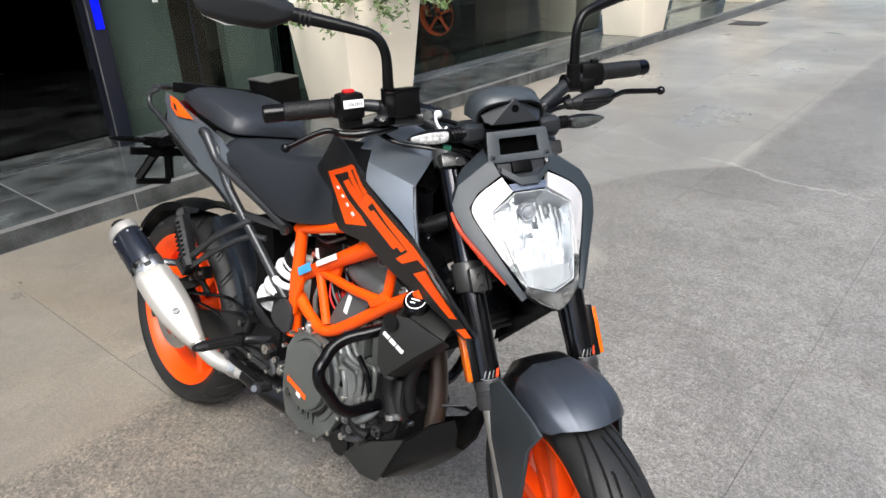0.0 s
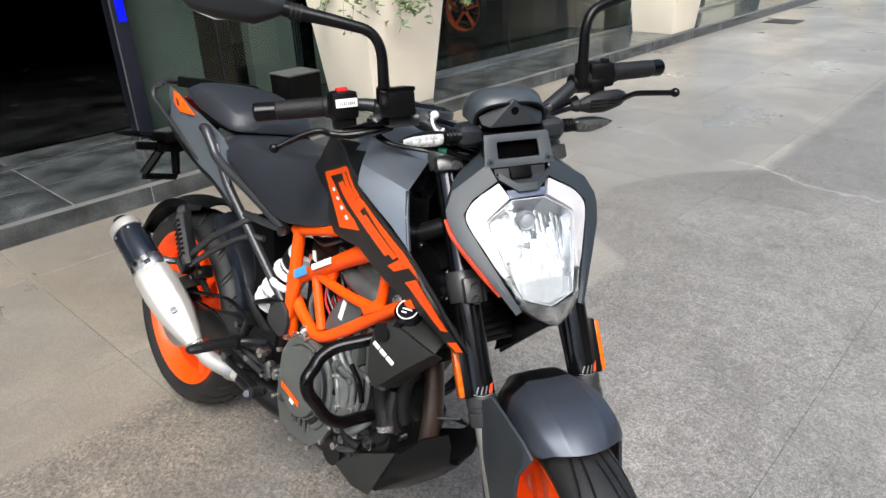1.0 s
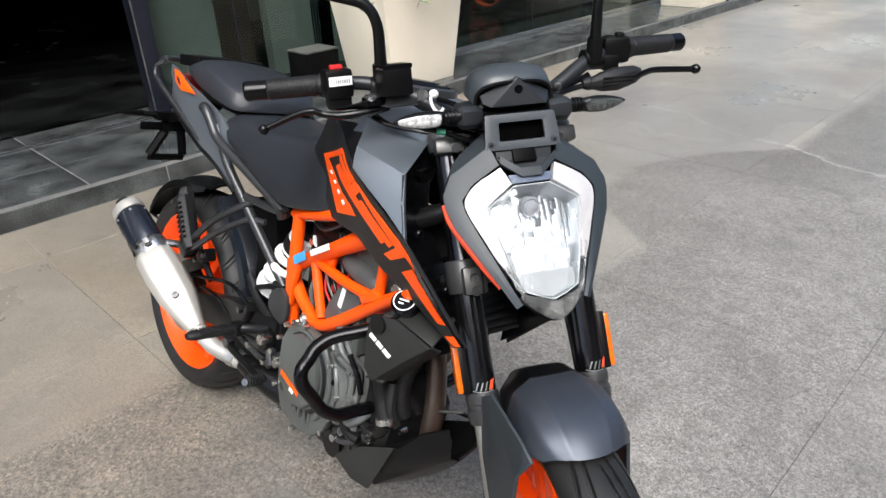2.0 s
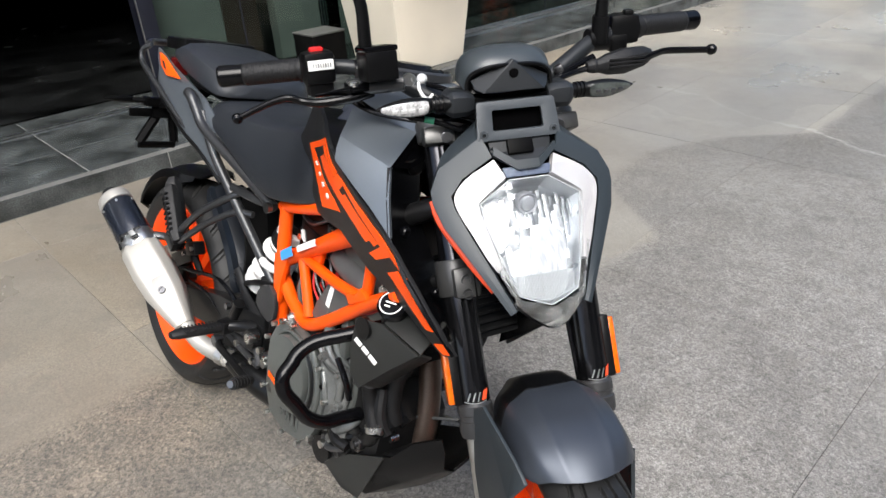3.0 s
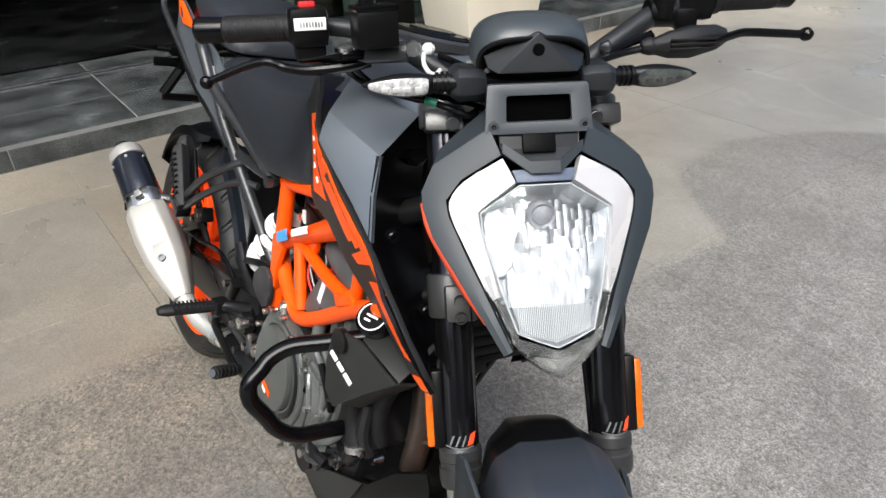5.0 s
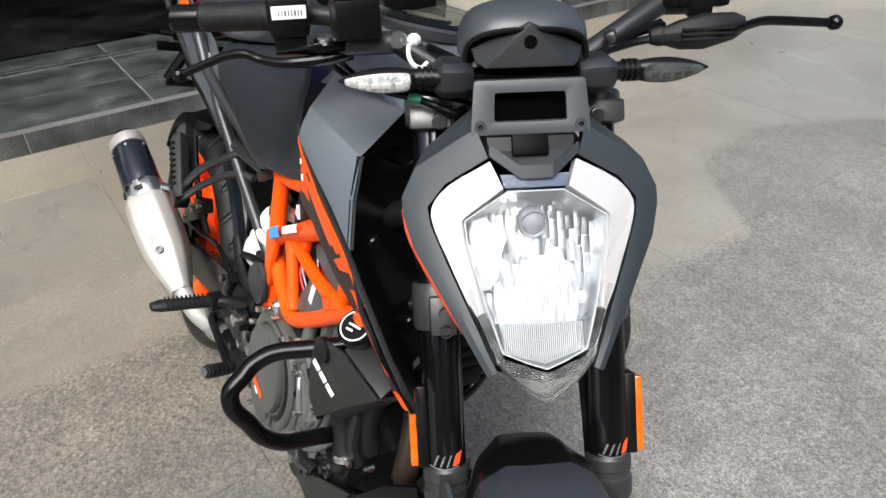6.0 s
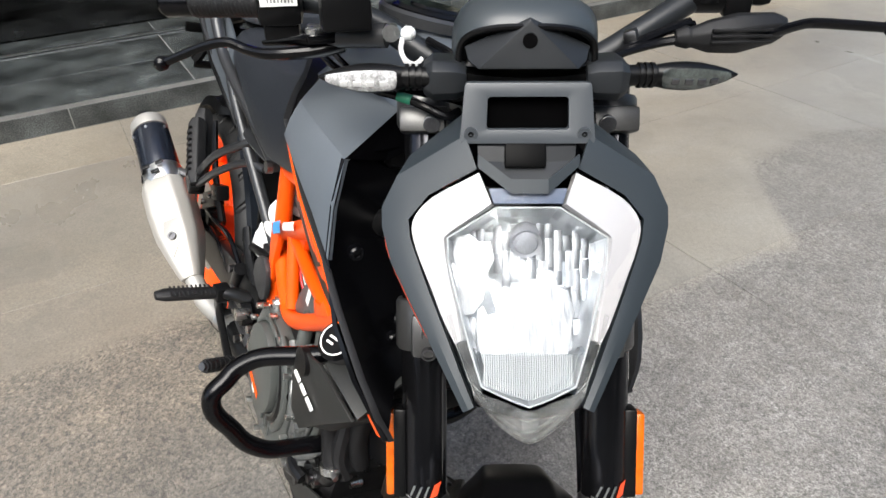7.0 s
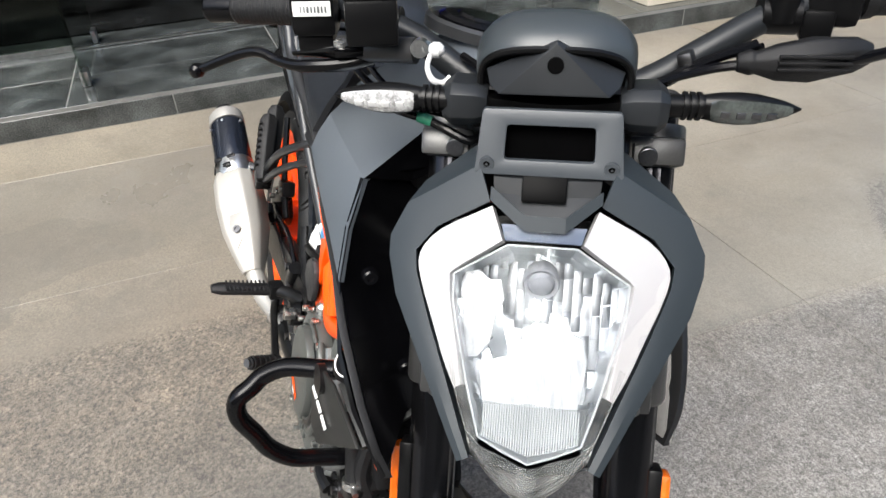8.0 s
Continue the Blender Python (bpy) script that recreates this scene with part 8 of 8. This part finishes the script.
fork_part("lever_boot", rounded(loft([hexring((x, y, z), (0.1, 1, 0.05), w, h, 0, 8) for x, y, z, w, h in ((1.004, 0.170, 1.037, 0.008, 0.009), (1.005, 0.182, 1.038, 0.012, 0.013), (1.006, 0.186, 1.038, 0.010, 0.011), (1.006, 0.205, 1.039, 0.015, 0.018), (1.005, 0.235, 1.042, 0.017, 0.022), (0.998, 0.275, 1.046, 0.014, 0.017), (0.995, 0.290, 1.047, 0.008, 0.010))]), 0.003), GRIPRUBBER, "ribbed black lever boot", clev)
fork_part("boot_ribs", merged(*[box((0.004, 0.065, 0.003), (1.0195, 0.235, 1.036 + 0.006 * k), (0, 0, 4), 0.001) for k in range(3)]), GRIPRUBBER, "", clev)
# mirrors
for s in (-1, 1):
    b0 = bar(s * 0.185) if s < 0 else bar(0.213)
    mirror = fork_part("mirror_stem", tube([b0 + Vector((0.010, 0, 0.012)), b0 + Vector((0.014, 0, 0.055)), b0 + Vector((0.016, s * 0.002, 0.105)), b0 + Vector((0.012, s * 0.018, 0.135)), b0 + Vector((0.006, s * 0.055, 0.150)), b0 + Vector((-0.006, s * 0.125, 0.170)), b0 + Vector((-0.010, s * 0.160, 0.180))], [0.0115, 0.0105, 0.0095, 0.0095, 0.0105, 0.0125, 0.0135], 14, 6), PLASTIC, "black mirror stem")
    fork_part("mirror_foot", merged(tube([b0 + Vector((0.008, 0, -0.004)), b0 + Vector((0.012, 0, 0.040))], 0.0145, 14, 1), tube([b0 + Vector((0, -0.018, 0)), b0 + Vector((0, 0.018, 0))], 0.019, 16, 1)), PLASTIC, "", mirror)
    fork_part("mirror_ribs", merged(*[tube([b0 + Vector((-0.0065, s * (0.130 + 0.008 * k), 0.171 + 0.0018 * k)), b0 + Vector((-0.0068, s * (0.134 + 0.008 * k), 0.172 + 0.0018 * k))], 0.0150, 14, 1) for k in range(3)]), GRIPRUBBER, "", mirror)
    shell = loft([[b0 + Vector((-0.012 + dx * d, s * y, 0.182 + z + dz * h)) for dx, dz in ((1, 0), (0.7, 0.7), (0, 1), (-0.9, 0.9), (-1, 0), (-0.9, -0.9), (0, -1), (0.7, -0.7))] for y, z, d, h in ((0.155, 0.002, 0.013, 0.013), (0.180, 0.006, 0.019, 0.024), (0.210, 0.018, 0.023, 0.044), (0.270, 0.030, 0.021, 0.044), (0.310, 0.036, 0.015, 0.034), (0.322, 0.038, 0.008, 0.018))])
    fork_part("mirror_shell", rounded(shell, 0.006), MIDBLACK, "black mirror shell", mirror)
    fork_part("mirror_glass", slab([b0 + Vector((-0.034, s * y, 0.194 + z * 0.85)) for y, z in ((0.185, -0.022), (0.215, -0.036), (0.275, -0.032), (0.312, -0.010), (0.306, 0.042), (0.265, 0.056), (0.215, 0.046), (0.185, 0.024))], 0.002, 0.0005), MIRRORGLASS, "mirror glass", mirror)
# cables round the head
CABLES = [([(0.99, -0.095, 1.032), (1.03, -0.06, 1.02), (1.05, -0.03, 0.99), (1.05, 0.0, 0.95), (1.03, 0.03, 0.90)], 0.0045), ([(0.965, -0.235, 1.030), (1.00, -0.19, 1.00), (1.04, -0.12, 0.985), (1.03, -0.06, 0.965), (0.99, -0.02, 0.93)], 0.004),
          ([(0.95, -0.225, 1.03), (0.99, -0.17, 0.99), (1.05, -0.11, 0.992), (1.06, -0.05, 0.98), (1.02, 0.0, 0.93)], 0.0035), ([(1.004, 0.180, 1.036), (1.005, 0.145, 1.030), (1.02, 0.10, 1.02), (1.04, 0.06, 1.00), (1.04, 0.02, 0.95), (1.00, 0.0, 0.90)], 0.005),
          ([(0.985, 0.19, 1.05), (1.00, 0.14, 1.035), (1.01, 0.10, 1.015), (1.00, 0.05, 0.98), (0.98, 0.0, 0.93)], 0.0055), ([(0.97, 0.20, 1.045), (0.99, 0.14, 1.03), (1.0, 0.09, 1.00), (1.0, 0.04, 0.96)], 0.004),
          ([(1.09, -0.125, 1.010), (1.075, -0.095, 0.998), (1.07, -0.06, 0.995), (1.05, -0.02, 0.98)], 0.0045)]
for pts, r in CABLES:
    fork_part("cable", tube(pts, r, 8, 6), GLOSSBLACK, "black control cable")
fork_part("indicator_cable", tube([(1.088, -0.152, 1.009), (1.087, -0.140, 1.003), (1.090, -0.117, 0.998), (1.097, -0.094, 0.990), (1.099, -0.075, 0.982), (1.092, -0.062, 0.985)], 0.0042, 10, 5), GLOSSBLACK, "black indicator cable")
fork_part("tape", tube([(1.0885, -0.124, 0.9996), (1.0915, -0.110, 0.9961)], 0.0052, 12, 1), GREENTAPE, "green tape on a cable")
fork_part("cable_clip", box((0.02, 0.014, 0.012), (0.995, 0.125, 1.038), (20, 0, -20), 0.003), DARKSTEEL, "small metal cable clip")

# ---- motorcycles in the showroom ----
show_bike(5.45, 3.35, -82, REDBIKE)
show_bike(7.15, 3.45, -96, REDBIKE)

# ---- paving slabs and ledge tiles ----
def brick(size, bev):
    """A shared slab mesh with its top at zero, eased along its upper edges."""
    w, d, h = size
    rings = [[(-w / 2, -d / 2, -h), (w / 2, -d / 2, -h), (w / 2, d / 2, -h), (-w / 2, d / 2, -h)], [(-w / 2, -d / 2, -bev), (w / 2, -d / 2, -bev), (w / 2, d / 2, -bev), (-w / 2, d / 2, -bev)],
             [(-w / 2 + bev, -d / 2 + bev, 0), (w / 2 - bev, -d / 2 + bev, 0), (w / 2 - bev, d / 2 - bev, 0), (-w / 2 + bev, d / 2 - bev, 0)]]
    bm = loft(rings)
    bmesh.ops.recalc_face_normals(bm, faces=bm.faces[:])
    me = bpy.data.meshes.new("slab")
    bm.to_mesh(me)
    bm.free()
    return me


def lay(name, mesh, m, parent):
    ob = new(name, mesh)
    ob.parent = parent
    ob.matrix_basis = m
    return ob


SLAB_U, SLAB_V = 1.38, 0.93
part("joint_bed", cuboid(-8.3, 22.0, -11.5, -0.004, -0.012, -0.0042), JOINT, ground, "dark sandy joints between the slabs", BUILDING)
slab_mesh = brick((SLAB_U - 0.0028, SLAB_V - 0.0014, 0.0041), 0.0005)
slab_mesh.materials.append(PAVING)
for r in range(-9, 3):
    for c in range(-6, 17):
        u = 1.30 + SLAB_U * (c - 0.5)
        v = -3.23 + SLAB_V * (r + 0.5)
        if v + SLAB_V / 2 < 0.05:
            lay("paving_slab", slab_mesh, BUILDING @ pose(u, v, 0), ground)
last = -3.23 + SLAB_V * 3
edge_mesh = brick((SLAB_U - 0.0040, -last - 0.0022, 0.0041), 0.0010)
edge_mesh.materials.append(PAVING)
for c in range(-6, 17):
    lay("paving_slab", edge_mesh, BUILDING @ pose(1.30 + SLAB_U * (c - 0.5), last / 2, 0), ground)

TILE = 1.03
for row, (v0, v1) in enumerate(((0.0, 0.44), (0.44, 0.94), (0.94, 1.30))):
    me = brick((TILE - 0.005, v1 - v0 - 0.004, 0.016), 0.0015)
    me.materials.append(GRANITE)
    for k in range(-7, 26):
        lay("granite_tile", me, BUILDING @ pose(0.30 + TILE * (k + 0.5), (v0 + v1) / 2, STEP), ledge)
me = brick((0.965, STEP - 0.022, 0.016), 0.002)
me.materials.append(GRANITE)
for k in range(-7, 26):
    lay("granite_tile", me, BUILDING @ pose(0.70 + 0.97 * (k + 0.5), 0.0, (STEP - 0.018) / 2, 90, 0, 0), ledge)
